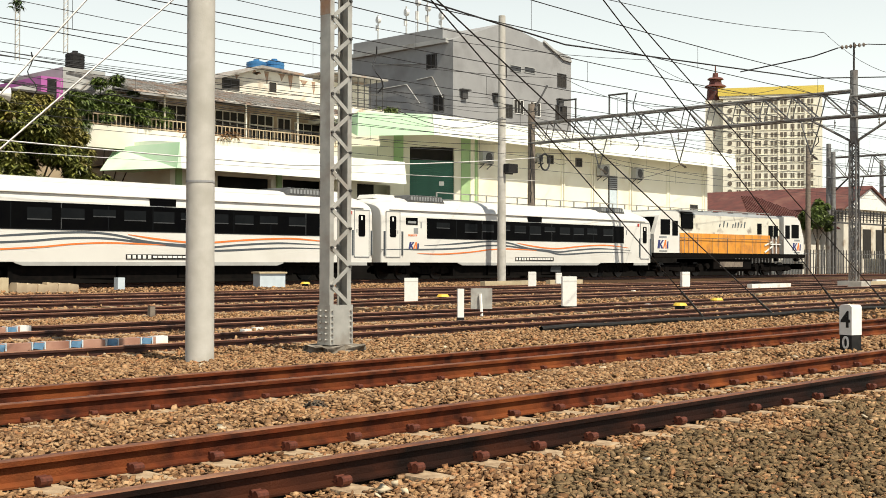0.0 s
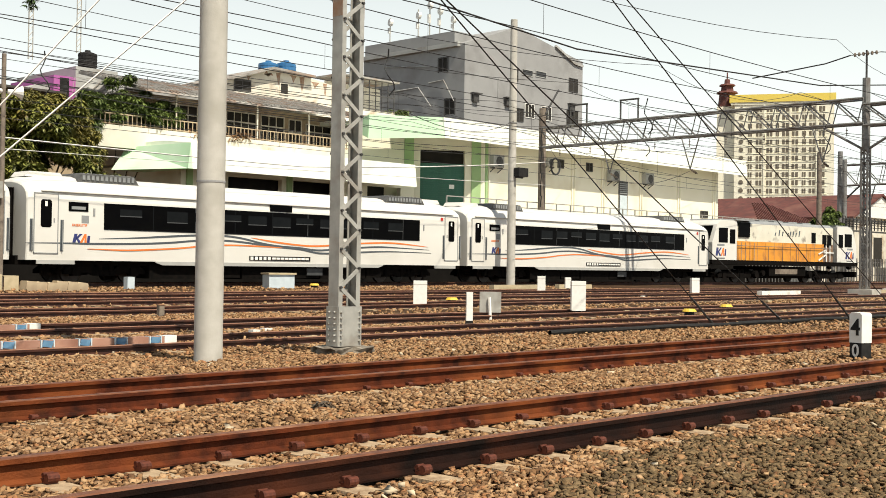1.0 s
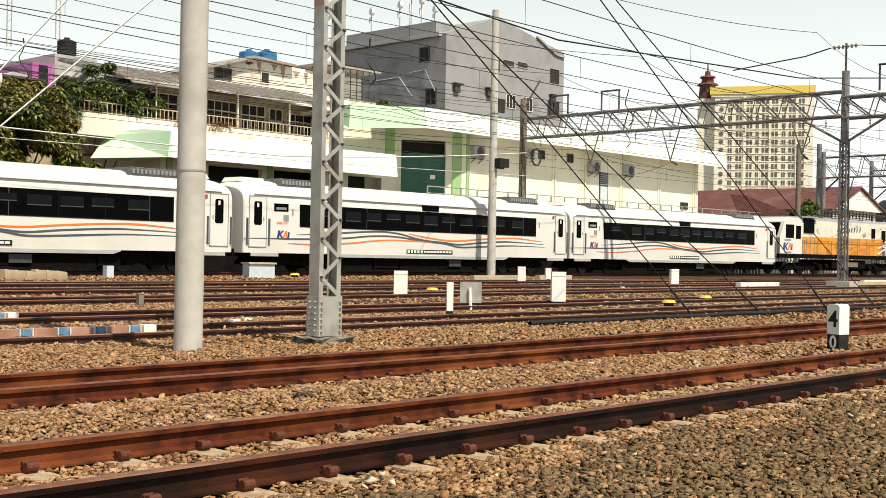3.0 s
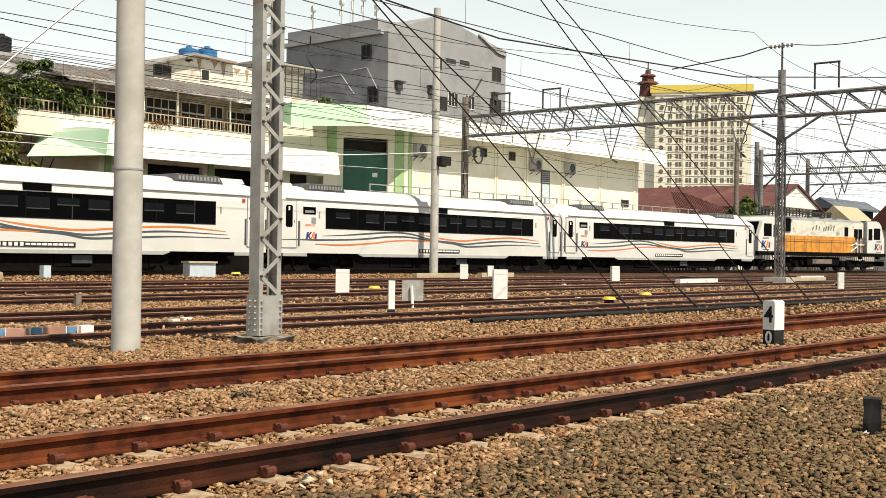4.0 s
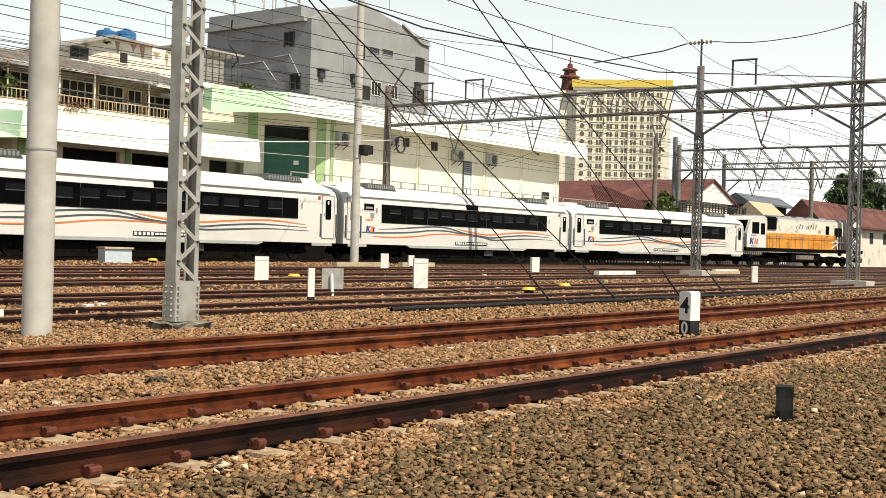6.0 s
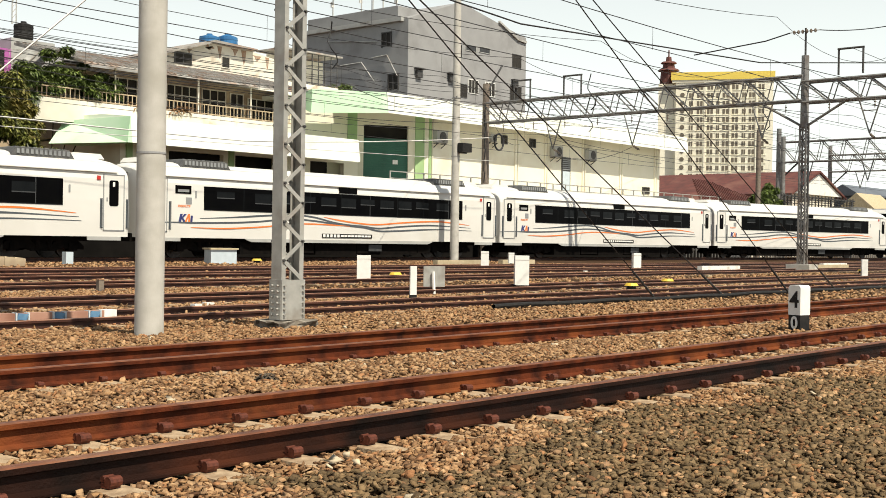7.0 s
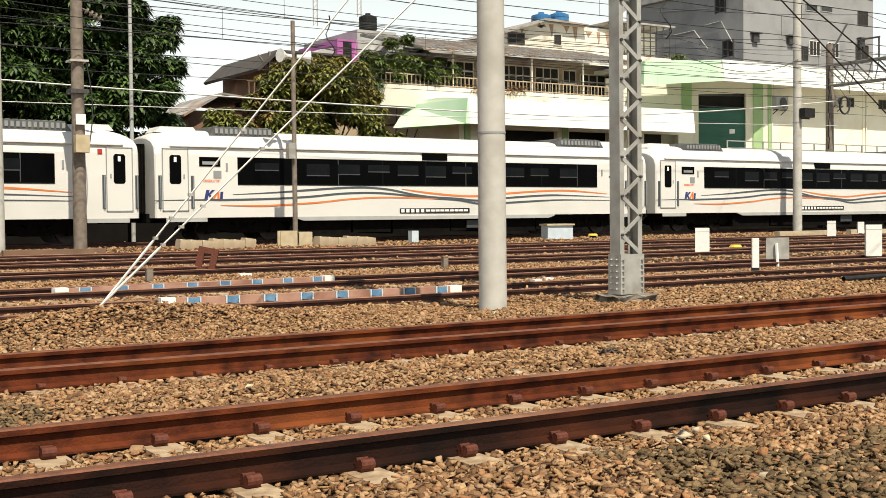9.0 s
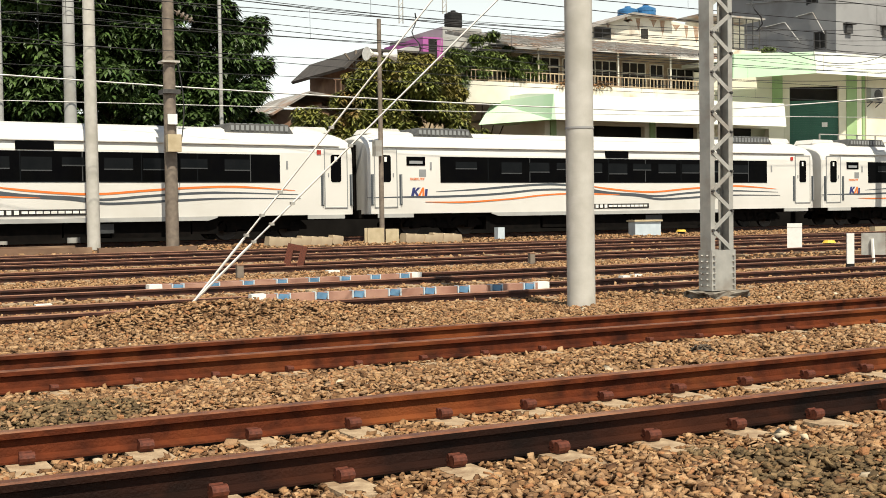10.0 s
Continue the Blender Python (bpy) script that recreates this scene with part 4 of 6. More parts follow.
# ---- old terrace house over the wing ----
def build_terrace():
    h = thing("terrace_house", "old house with a balcony, rusty roofs and worn white walls", "house")
    part("parapet", one(box, 28.5, 44.5, 50.0, 50.25, 6.5, 7.55), "old_white", h, "stained white balcony parapet")
    part("balcony_floor", one(box, 28.5, 44.5, 50.25, 52.2, 6.6, 6.9), "old_tan", h)
    bm = bmesh.new()
    box(bm, 31.6, 46.0, 52.2, 52.5, 6.9, 9.6)
    box(bm, 31.6, 31.9, 52.5, 60, 6.0, 9.6)
    part("wall", bm, "old_tan", h, "tan plastered wall")
    for x0, x1, z0, z1, n in ((33.4, 35.6, 7.9, 9.2, 3), (35.9, 37.2, 7.6, 9.2, 2), (37.5, 39.4, 7.75, 9.2, 3), (39.8, 41.35, 7.6, 9.2, 2), (41.75, 42.6, 7.2, 9.15, 1), (43.0, 45.4, 7.9, 9.0, 3)):
        win = window_unit(h, x0, x1, z0, z1, 52.2, n, "old_white")
        part("transom", one(box, x0, x1, 52.15, 52.19, z0 + (z1 - z0) * 0.62, z0 + (z1 - z0) * 0.68), "old_white", win)
    rl = bmesh.new()
    for k in range(64):
        x = 28.8 + k * 0.245
        bar(rl, (x, 50.1, 7.5), (x, 50.1, 8.10), 0.035, 0.035)
    for z in (8.1, 7.62):
        bar(rl, (28.6, 50.1, z), (44.4, 50.1, z), 0.05, 0.05)
    part("railing", rl, "old_tan", h, "rusty balcony railing")
    for x in (33.0, 35.9, 38.0, 41.5, 44.0):
        part("post", one(bar, (x, 50.15, 6.9), (x, 50.15, 9.5), 0.07, 0.07), "old_white", h)
    bm = bmesh.new()
    prism(bm, [(49.7, 9.30), (49.8, 9.42), (56.2, 10.95), (56.2, 10.8)], "x", 31.0, 47.0)
    rf = part("eave_roof", bm, "roof_old", h, "patched grey lean-to roof")
    sh = bmesh.new()
    for k in range(46):
        x = 31.1 + k * 0.345
        bar(sh, (x, 49.75, 9.43), (x, 56.1, 10.96), 0.10, 0.06)
    part("roof_rib", sh, "roof_old", rf)
    bm = bmesh.new()
    prism(bm, [(40.0, 9.6), (48.9, 9.6), (48.9, 12.2), (46.3, 12.55), (43.4, 12.62), (40.0, 11.6)], "y", 56.2, 62)
    part("upper_storey", bm, "old_white", h, "white brick gable with rust stains")
    bm = bmesh.new()
    prism(bm, [(39.7, 11.55), (43.4, 12.75), (46.6, 12.62), (46.6, 12.5), (43.4, 12.6), (39.7, 11.42)], "y", 55.7, 62)
    part("gable_roof", bm, "roof_old", h)
    for x, w, z in ((41.6, 0.5, 11.75), (43.0, 0.7, 12.2), (43.9, 0.35, 11.75), (44.9, 0.6, 12.05), (45.7, 0.4, 11.6), (46.5, 0.8, 11.9), (47.6, 0.3, 11.5), (48.3, 0.45, 11.3)):
        hi = 12.5 if 43 < x < 46.4 else (12.05 if x < 43 else 12.3)
        part("rust_stain", one(prism, [(x, hi), (x + w, hi), (x + w * 0.8, z + 0.25), (x + w * 0.55, z), (x + w * 0.3, z + 0.35)], "y", 56.19, 56.205), "rust_edge", h)
    window_unit(h, 40.9, 42.0, 11.2, 11.75, 56.2, 1)
    window_unit(h, 44.25, 44.8, 11.3, 11.9, 56.2, 0, "old_white")
    bm = bmesh.new()
    box(bm, 31.5, 34.0, 57.4, 64, 0.1, 11.4)
    box(bm, 33.9, 40.0, 57.6, 64, 0.1, 11.15)
    part("side_block", bm, "grey_light", h, "grey concrete block with a flat roof")
    window_unit(h, 34.6, 36.0, 9.9, 10.6, 57.6, 2)
    part("annexe", one(box, 48.9, 54.6, 57.0, 63, 6.5, 11.2), "old_white", h)
    cg = part("cage", one(bar, (50, 57.0, 13.2), (54.5, 57.0, 13.2), 0.06, 0.06), "steel_dark", h, "steel cage on the roof terrace")
    for k in range(9):
        x = 50.0 + k * 0.56
        part("cage_bar", one(bar, (x, 57.0, 11.2), (x, 57.0, 13.2), 0.05, 0.05), "steel_dark", cg)
    for z in (11.3, 12.2):
        part("cage_rail", one(bar, (50, 57.0, z), (54.5, 57.0, z), 0.06, 0.06), "steel_dark", cg)
    part("cage_wall", one(box, 49.8, 54.6, 58.5, 58.7, 11.2, 13.0), "old_white", h)
    part("cage_roof", one(box, 49.6, 54.8, 56.8, 59.5, 13.2, 13.3), "roof_old", h)
    for x, z, r, hh, m in ((45.1, 12.6, 0.62, 0.95, "tank_blue"), (46.5, 12.6, 0.62, 1.15, "tank_blue"), (32.8, 11.6, 0.5, 0.85, "black_paint")):
        tk = thing("water_tank", "plastic roof water tank, ribbed, on the old house", "water tank", "roof tanks", at=pose(x, 58.5, z))
        bm = bmesh.new()
        rod(bm, (0, 0, 0), (0, 0, hh * 0.86), r, n=18)
        part("shell", bm, m, tk)
        for k in range(4):
            part("rib", one(rod, (0, 0, hh * (0.1 + 0.2 * k)), (0, 0, hh * (0.14 + 0.2 * k)), r * 1.03, n=18), m, tk)
        part("shoulder", one(rod, (0, 0, hh * 0.86), (0, 0, hh), r, r * 0.35, n=18), m, tk)
        part("lid", one(rod, (0, 0, hh), (0, 0, hh + 0.08), r * 0.3, n=12), m, tk)


build_terrace()


def build_left_houses():
    h = thing("wooden_house", "brown two-storey house with a ragged overhanging roof", "house", at=pose(2.75, 0, 0))
    part("wall", one(box, 20.0, 25.5, 54, 60, 0.1, 6.4), "old_brown", h)
    part("upper_wall", one(box, 21.9, 25.7, 54.5, 60, 6.2, 9.0), "old_brown", h, "brown boarded upper wall")
    bm = bmesh.new()
    prism(bm, [(20.8, 8.3), (21.9, 9.28), (25.9, 9.28), (25.9, 9.18), (22.0, 9.16), (20.9, 8.18)], "y", 53.0, 60)
    part("roof", bm, "roof_dark", h)
    part("balcony", one(box, 20.2, 26.5, 53.0, 54.4, 6.5, 6.7), "old_brown", h)
    rl = bmesh.new()
    for k in range(19):
        bar(rl, (20.4 + k * 0.28, 53.1, 6.7), (20.4 + k * 0.28, 53.1, 7.7), 0.05, 0.05)
    bar(rl, (20.3, 53.1, 7.7), (25.7, 53.1, 7.7), 0.07, 0.07)
    part("railing", rl, "old_brown", h)
    for x in (21.6, 24.0):
        bm = bmesh.new()
        bar(bm, (x, 53.3, 6.7), (x, 53.3, 9.2), 0.1, 0.1)
        bar(bm, (x, 53.4, 8.4), (x - 0.6, 53.3, 9.0), 0.07, 0.07)
        part("post", bm, "steel_brown", h)
    window_unit(h, 22.4, 23.4, 7.3, 8.9, 54.5, 1, "old_brown")
    window_unit(h, 24.6, 25.6, 7.6, 8.8, 54.5, 1, "old_brown")
    bm = bmesh.new()
    prism(bm, [(16.9, 5.9), (18.8, 7.0), (20.6, 6.8), (20.6, 6.7), (18.8, 6.9), (16.9, 5.8)], "y", 52.5, 58)
    part("lower_roof", bm, "roof_old", h, "rusty lower roof")
    part("lower_wall", one(box, 17.3, 19.99, 53, 58, 0.1, 6.15), "old_brown", h)
    p = thing("purple_house", "bright purple house wall between grey roofs", "house")
    part("lower_wall", one(box, 29.6, 31.4, 57.2, 62, 0.1, 9.2), "old_tan", p)
    part("wall", one(box, 30.15, 31.4, 57.2, 62, 9.2, 10.75), "purple", p)
    # black panel on the purple wall, painting a shaded recess
    part("recess", one(box, 30.5, 31.0, 57.15, 57.22, 9.4, 10.65), "black_paint", p)
    bm = bmesh.new()
    prism(bm, [(27.9, 9.3), (29.4, 10.2), (30.14, 10.3), (30.14, 9.3)], "y", 57.6, 62)
    part("side_roof", bm, "grey_light", p)


build_left_houses()


def build_dish():
    d = thing("satellite_dish", "large mesh satellite dish on a roof", "satellite dish", at=pose(31.6, 57.0, 9.6) @ pose(0, 0, 0, 20, -30, 0))
    bm = bmesh.new()
    rings = []
    for r, z in ((0.1, 0), (0.7, 0.06), (1.2, 0.22), (1.6, 0.45)):
        rings.append([bm.verts.new((r * math.cos(k * math.tau / 20), r * math.sin(k * math.tau / 20), z)) for k in range(20)])
    for a, b in zip(rings, rings[1:]):
        for k in range(20):
            bm.faces.new((a[k], b[k], b[(k + 1) % 20], a[(k + 1) % 20]))
    part("bowl", bm, "grey_light", d)
    rb = bmesh.new()
    for k in range(10):
        a = k * math.tau / 10
        rod(rb, (0, 0, -0.04), (1.6 * math.cos(a), 1.6 * math.sin(a), 0.42), 0.03)
        rod(rb, (1.6 * math.cos(a), 1.6 * math.sin(a), 0.45), (0, 0, 1.3), 0.012) if k % 3 == 0 else None
    part("rib", rb, "steel_grey", d)
    part("mount", one(rod, (0, 0, 0), (0, 0, -1.4), 0.08), "steel_dark", d)


build_dish()


# ---- grey block ----
def build_grey():
    g = thing("apartment_building", "grey rendered four-storey building with small windows and roof aerials", "building")
    bm = bmesh.new()
    prism(bm, [(80.74, 0), (98.9, 0), (98.9, 22.6), (97.2, 22.85), (88.3, 24.6), (80.74, 21.95)], "y", 75, 89)
    part("wall", bm, "grey_render", g, "grey rendered wall with damp streaks")
    bm = bmesh.new()
    box(bm, 80.35, 80.75, 75.6, 89, 21.7, 22.1)
    part("cornice", bm, "grey_light", g)
    bm = bmesh.new()
    box(bm, 80.9, 88.0, 76.5, 89, 21.8, 23.3)
    part("roof_parapet", bm, "grey_render", g)
    bm = bmesh.new()
    bar(bm, (94.2, 74.93, 23.6), (97.4, 74.93, 22.2), 0.25, 0.2)
    bar(bm, (97.4, 74.93, 22.2), (98.8, 74.93, 22.1), 0.25, 0.2)
    part("gutter", bm, "grey_light", g)
    for x0, x1, z0, z1, n in ((87.6, 88.4, 19.3, 20.4, 1), (96.6, 98.0, 19.3, 20.6, 1), (87.5, 89.3, 15.4, 16.6, 2), (96.3, 98.1, 15.8, 17.3, 2), (89.6, 91.0, 15.9, 17.2, 2), (92.2, 93.7, 15.9, 17.2, 2)):
        window_unit(g, x0, x1, z0, z1, 75.0, n, "steel_dark" if x0 not in (89.6, 92.2) else "white_paint")
    for x0, x1, z0, z1 in ((89.1, 90.65, 20.05, 20.55), (91.2, 92.8, 20.15, 20.65)):
        window_unit(g, x0, x1, z0, z1, 75.0, 0, "grey_light", "blind")
    for x, z in ((82.2, 16.8), (86.9, 16.9), (97.0, 17.4)):
        hd = part("window_hood", one(box, x - 0.6, x + 0.6, 74.5, 75.0, z + 0.5, z + 0.6), "steel_dark", g)
        part("vent_box", one(box, x - 0.4, x + 0.3, 74.7, 75.0, z - 0.25, z + 0.4), "steel_dark", hd)
    for y0, y1, z0, z1 in ((77.2, 78.3, 19.55, 20.8), (76.2, 77.4, 15.4, 16.8)):
        w = part("window", one(box, 80.7, 80.76, y0, y1, z0, z1), "dark_opening", g)
        fr = bmesh.new()
        for a, b, c, d in ((y0 - 0.1, y0, z0 - 0.1, z1 + 0.1), (y1, y1 + 0.1, z0 - 0.1, z1 + 0.1), (y0, y1, z1, z1 + 0.1), ((y0 + y1) / 2 - 0.04, (y0 + y1) / 2 + 0.04, z0, z1)):
            box(fr, 80.62, 80.74, a, b, c, d)
        part("window_frame", fr, "steel_dark", w)
    ins = bmesh.new()
    for (ya, za), (yb, zb) in (((85, 18.2), (81.0, 18.3)), ((81.0, 18.3), (79.2, 16.3)), ((79.6, 18.6), (77.6, 18.7)), ((77.6, 18.7), (76.2, 16.6)), ((86, 20.8), (79, 20.1))):
        rod(ins, (80.6, ya, za), (80.6, yb, zb), 0.05)
    part("pipe", ins, "grey_light", g, "pale surface pipe")
    for x, y, hh in ((81.5, 86, 2.6), (82.5, 83, 3.2), (82.6, 81.5, 4.2), (83.0, 80.5, 3.4), (82.8, 78.5, 2.0)):
        a = thing("aerial", "thin roof aerial with small panels", "aerial", "roof aerials", at=pose(x, y, 23.3))
        part("mast", one(rod, (0, 0, 0), (0, 0, hh), 0.06), "steel_grey", a)
        bm = bmesh.new()
        rod(bm, (-0.25, -0.1, hh * 0.8), (0.05, -0.2, hh * 0.8), 0.35, n=12)
        box(bm, -0.15, 0.15, 0.0, 0.2, hh * 0.4, hh * 0.6)
        part("panel", bm, "white_paint", a)


build_grey()


# ---- yellow tower far off ----
def build_tower():
    ux, uy = Vector((0.47, -0.88)), Vector((0.88, 0.47))
    t = thing("high_rise", "cream high-rise with yellow parapet and rows of dark windows", "high-rise", at=pose(415.5, 240.0, 0, 0, 0, math.degrees(math.atan2(-0.88, 0.47))))
    W = 37.5
    part("wall", one(box, 0, W, -0.0, 18, 0, 67), "tower_cream", t)
    part("stair_block", one(box, -7, 0.2, 3, 16, 0, 66), "tower_cream", t)
    part("parapet", one(box, -2.0, W + 0.6, -0.6, 18.5, 67, 70), "tower_yellow", t, "bright yellow parapet")
    part("parapet_band", one(box, -1.5, W + 0.3, -0.3, 18.3, 66.0, 67), "tower_cream", t)
    cap = bmesh.new()
    for r, z0, z1 in ((3.6, 66, 71.5), (4.4, 71.5, 72.3), (2.6, 72.3, 74.5), (3.3, 74.5, 75.2), (1.2, 75.2, 77.2), (0.3, 77.2, 80)):
        rod(cap, (-3.2, 6, z0), (-3.2, 6, z1), r, r * 0.85, n=8)
    part("pavilion", cap, "roof_red", t, "red tiered roof pavilion")
    cols = [(6.0, 1.5), (9.4, 2.2), (13.4, 2.2), (16.4, 1.2), (19.4, 2.4), (23.0, 2.4), (26.4, 1.4), (29.4, 2.2), (33.0, 2.2)]
    meshes = {}
    for f in range(19):
        for x, w in cols:
            if w not in meshes:
                bm = bmesh.new()
                for s in (-1, 1):
                    box(bm, s * w * 0.29 - w * 0.21, s * w * 0.29 + w * 0.21, -0.12, 0.02, 0, 1.85)
                meshes[w] = mesh_of("window", bm, "tower_window")
            part("window", meshes[w], "", t, at=pose(x, 0, 5.5 + f * 3.2))
        part("sill", SILL, "", t, at=pose(0, 0, 5.0 + f * 3.2))
        part("round_window", ROUND_WIN, "", t, at=pose(2.6, 0, 6.2 + f * 3.2))
    bl = bmesh.new()
    for x in (11.4, 21.2, 31.2):
        box(bl, x - 0.35, x + 0.35, -0.3, 0, 3, 66)
    part("rib", bl, "tower_cream", t)


_bm = bmesh.new()
rod(_bm, (0, -0.15, 0.5), (0, 0.02, 0.5), 0.9, n=10)
SILL = mesh_of("sill", one(box, 4.5, 35, -0.18, 0.0, 0, 0.12), "tower_cream")
ROUND_WIN = mesh_of("round_window", _bm, "tower_window")
build_tower()


# ---- red roofs and sheds past the hall ----
def tiled_roof(parent, pts, name="roof"):
    bm = bmesh.new()
    v = [bm.verts.new(p) for p in pts[0]]
    for f in pts[1]:
        bm.faces.new([v[i] for i in f])
    return part(name, bm, "roof_red", parent, "red tiled hipped roof")


def build_right_houses():
    h = thing("tiled_house", "low white house with a red tiled hipped roof", "house")
    part("wall", one(box, 82.5, 96, 45.5, 54, 0, 4.0), "old_white", h)
    rf = tiled_roof(h, ([(81.5, 44.6, 4.0), (97, 44.6, 4.0), (97, 55, 4.0), (81.5, 55, 4.0), (88.7, 49.5, 6.65), (91.3, 49.5, 6.65)], [(0, 1, 5, 4), (1, 2, 5), (2, 3, 4, 5), (3, 0, 4)]))
    bm = bmesh.new()
    for k in range(31):
        x = 81.6 + k * 0.5
        s = min(1.0, (x - 81.5) / 7.2 if x < 88.7 else ((97 - x) / 5.7 if x > 91.3 else 1.0))
        part("tile_rib", one(bar, (x, 44.58, 4.05), (x, 44.6 + 4.9 * s, 4.05 + 2.65 * s), 0.16, 0.10), "roof_red", rf)
    h = thing("station_shed", "long station shed with a red roof and white gables", "building")
    part("wall", one(box, 107, 117, 49, 69, 0, 6.5), "old_white", h)
    for k in range(6):
        part("window", one(box, 106.94, 107.0, 50.2 + k * 3.1, 52.2 + k * 3.1, 2.0, 4.6), "dark_opening", h)
    for k in range(3):
        part("window", one(box, 108.2 + k * 3.0, 110.0 + k * 3.0, 48.94, 49.0, 1.6, 4.4), "dark_opening", h)
    bm = bmesh.new()
    prism(bm, [(105.5, 6.2), (112, 8.65), (118.5, 6.2), (118.5, 6.0), (112, 8.45), (105.5, 6.0)], "y", 48.4, 70)
    part("roof", bm, "roof_red", h, "dull red sheet roof")
    bm = bmesh.new()
    prism(bm, [(106.2, 6.25), (112, 8.4), (117.8, 6.25)], "y", 48.6, 49.0)
    part("gable", bm, "white_paint", h)
    for x, y, w, d, z, m, rm, lb in ((112, 42.6, 5.0, 4, 5.2, "old_white", "beige_stone", "white shed with a beige roof"), (122, 49, 12, 2.2, 7.8, "block_blue", "block_blue", "dark blue-grey flat-roofed block"),
                                     (108.0, 36.4, 26, 3, 5.2, "old_white", "roof_red", "white house with a red roof")):
        h = thing("far_house", lb + " past the tracks", "house", "houses past the tracks")
        part("wall", one(box, x, x + w, y, y + d, 0, z - 1), m, h)
        bm = bmesh.new()
        prism(bm, [(y - 0.6, z - 1), (y + d / 2, z + (1.2 if rm != "block_blue" else 0)), (y + d + 0.6, z - 1), (y + d + 0.6, z - 1.2), (y - 0.6, z - 1.2)], "x", x - 0.6, x + w + 0.6)
        part("roof", bm, rm, h)
        for k in range(5):
            part("window", one(box, x + 1.5 + k * w / 5.5, x + 2.6 + k * w / 5.5, y - 0.05, y + 0.05, z - 2.6, z - 1.5), "dark_opening", h)
    for k in range(26):
        random.seed(40 + k)
        x = 300 + 26 * k + random.uniform(-10, 10)
        y = x * random.uniform(0.05, 0.32) + 10
        w, z = random.uniform(15, 34), random.uniform(6, 15)
        b = thing("distant_building", "low building on the skyline with haze in its wall colour", "building", "skyline buildings")
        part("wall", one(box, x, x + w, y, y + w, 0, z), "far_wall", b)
        part("roof", one(box, x - 0.5, x + w + 0.5, y - 0.5, y + w + 0.5, z, z + 0.8), "roof_red" if k % 3 == 0 else "grey_light", b)
    f = thing("fence", "grey steel paling fence behind the locomotive track", "fence")
    pm = mesh_of("paling", one(box, -0.03, 0.03, -0.03, 0.03, 0, 1.9), "steel_mid")
    for k in range(90):
        part("paling", pm, "", f, at=pose(72 + k * 0.42, 40.6 - 0.02 * k, 0.2))
    for z in (0.8, 1.8):
        part("fence_rail", one(bar, (72, 40.68, z), (110, 38.9, z), 0.05, 0.05), "steel_mid", f)


build_right_houses()


# ---- poles, masts and portals ----
def concrete_pole(x, y, z0, z1, r0, r1, label, seams=()):
    p = thing("concrete_pole", label, "pole", at=pose(x, y, z0))
    part("shaft", one(rod, (0, 0, -0.2), (0, 0, z1 - z0), r0, r1, 32, False), "concrete", p, smooth=True)
    part("cap", one(rod, (0, 0, z1 - z0 - 0.002), (0, 0, z1 - z0 + 0.02), r1, r1, 32), "concrete", p)
    for z in seams:
        part("seam", one(rod, (0, 0, z - z0 - 0.012), (0, 0, z - z0 + 0.012), r0 + 0.003, r0 + 0.003, 24), "grey_render", p)
    return p


concrete_pole(8.61, 12.27, ground_z(12.3), 9.0, 0.178, 0.165, "thick pale grey concrete pole beside the second track", (2.12,))
P2 = concrete_pole(40.95, 34.98, ground_z(34.9), 12.35, 0.20, 0.158, "tall slim concrete pole before the train", (7.65, 5.0))
part("floodlight", one(box, -0.1, 0.55, -0.5, -0.2, 5.0, 5.4), "black_paint", P2, "black floodlight on a bracket")
part("bracket", one(bar, (0, -0.22, 4.97), (0.5, -0.22, 4.97), 0.06, 0.06), "steel_dark", P2)


LACE_BOLT = mesh_of("bolt", one(rod, (0, -0.018, 0), (0, 0.018, 0), 0.02, n=6), "steel_dark")


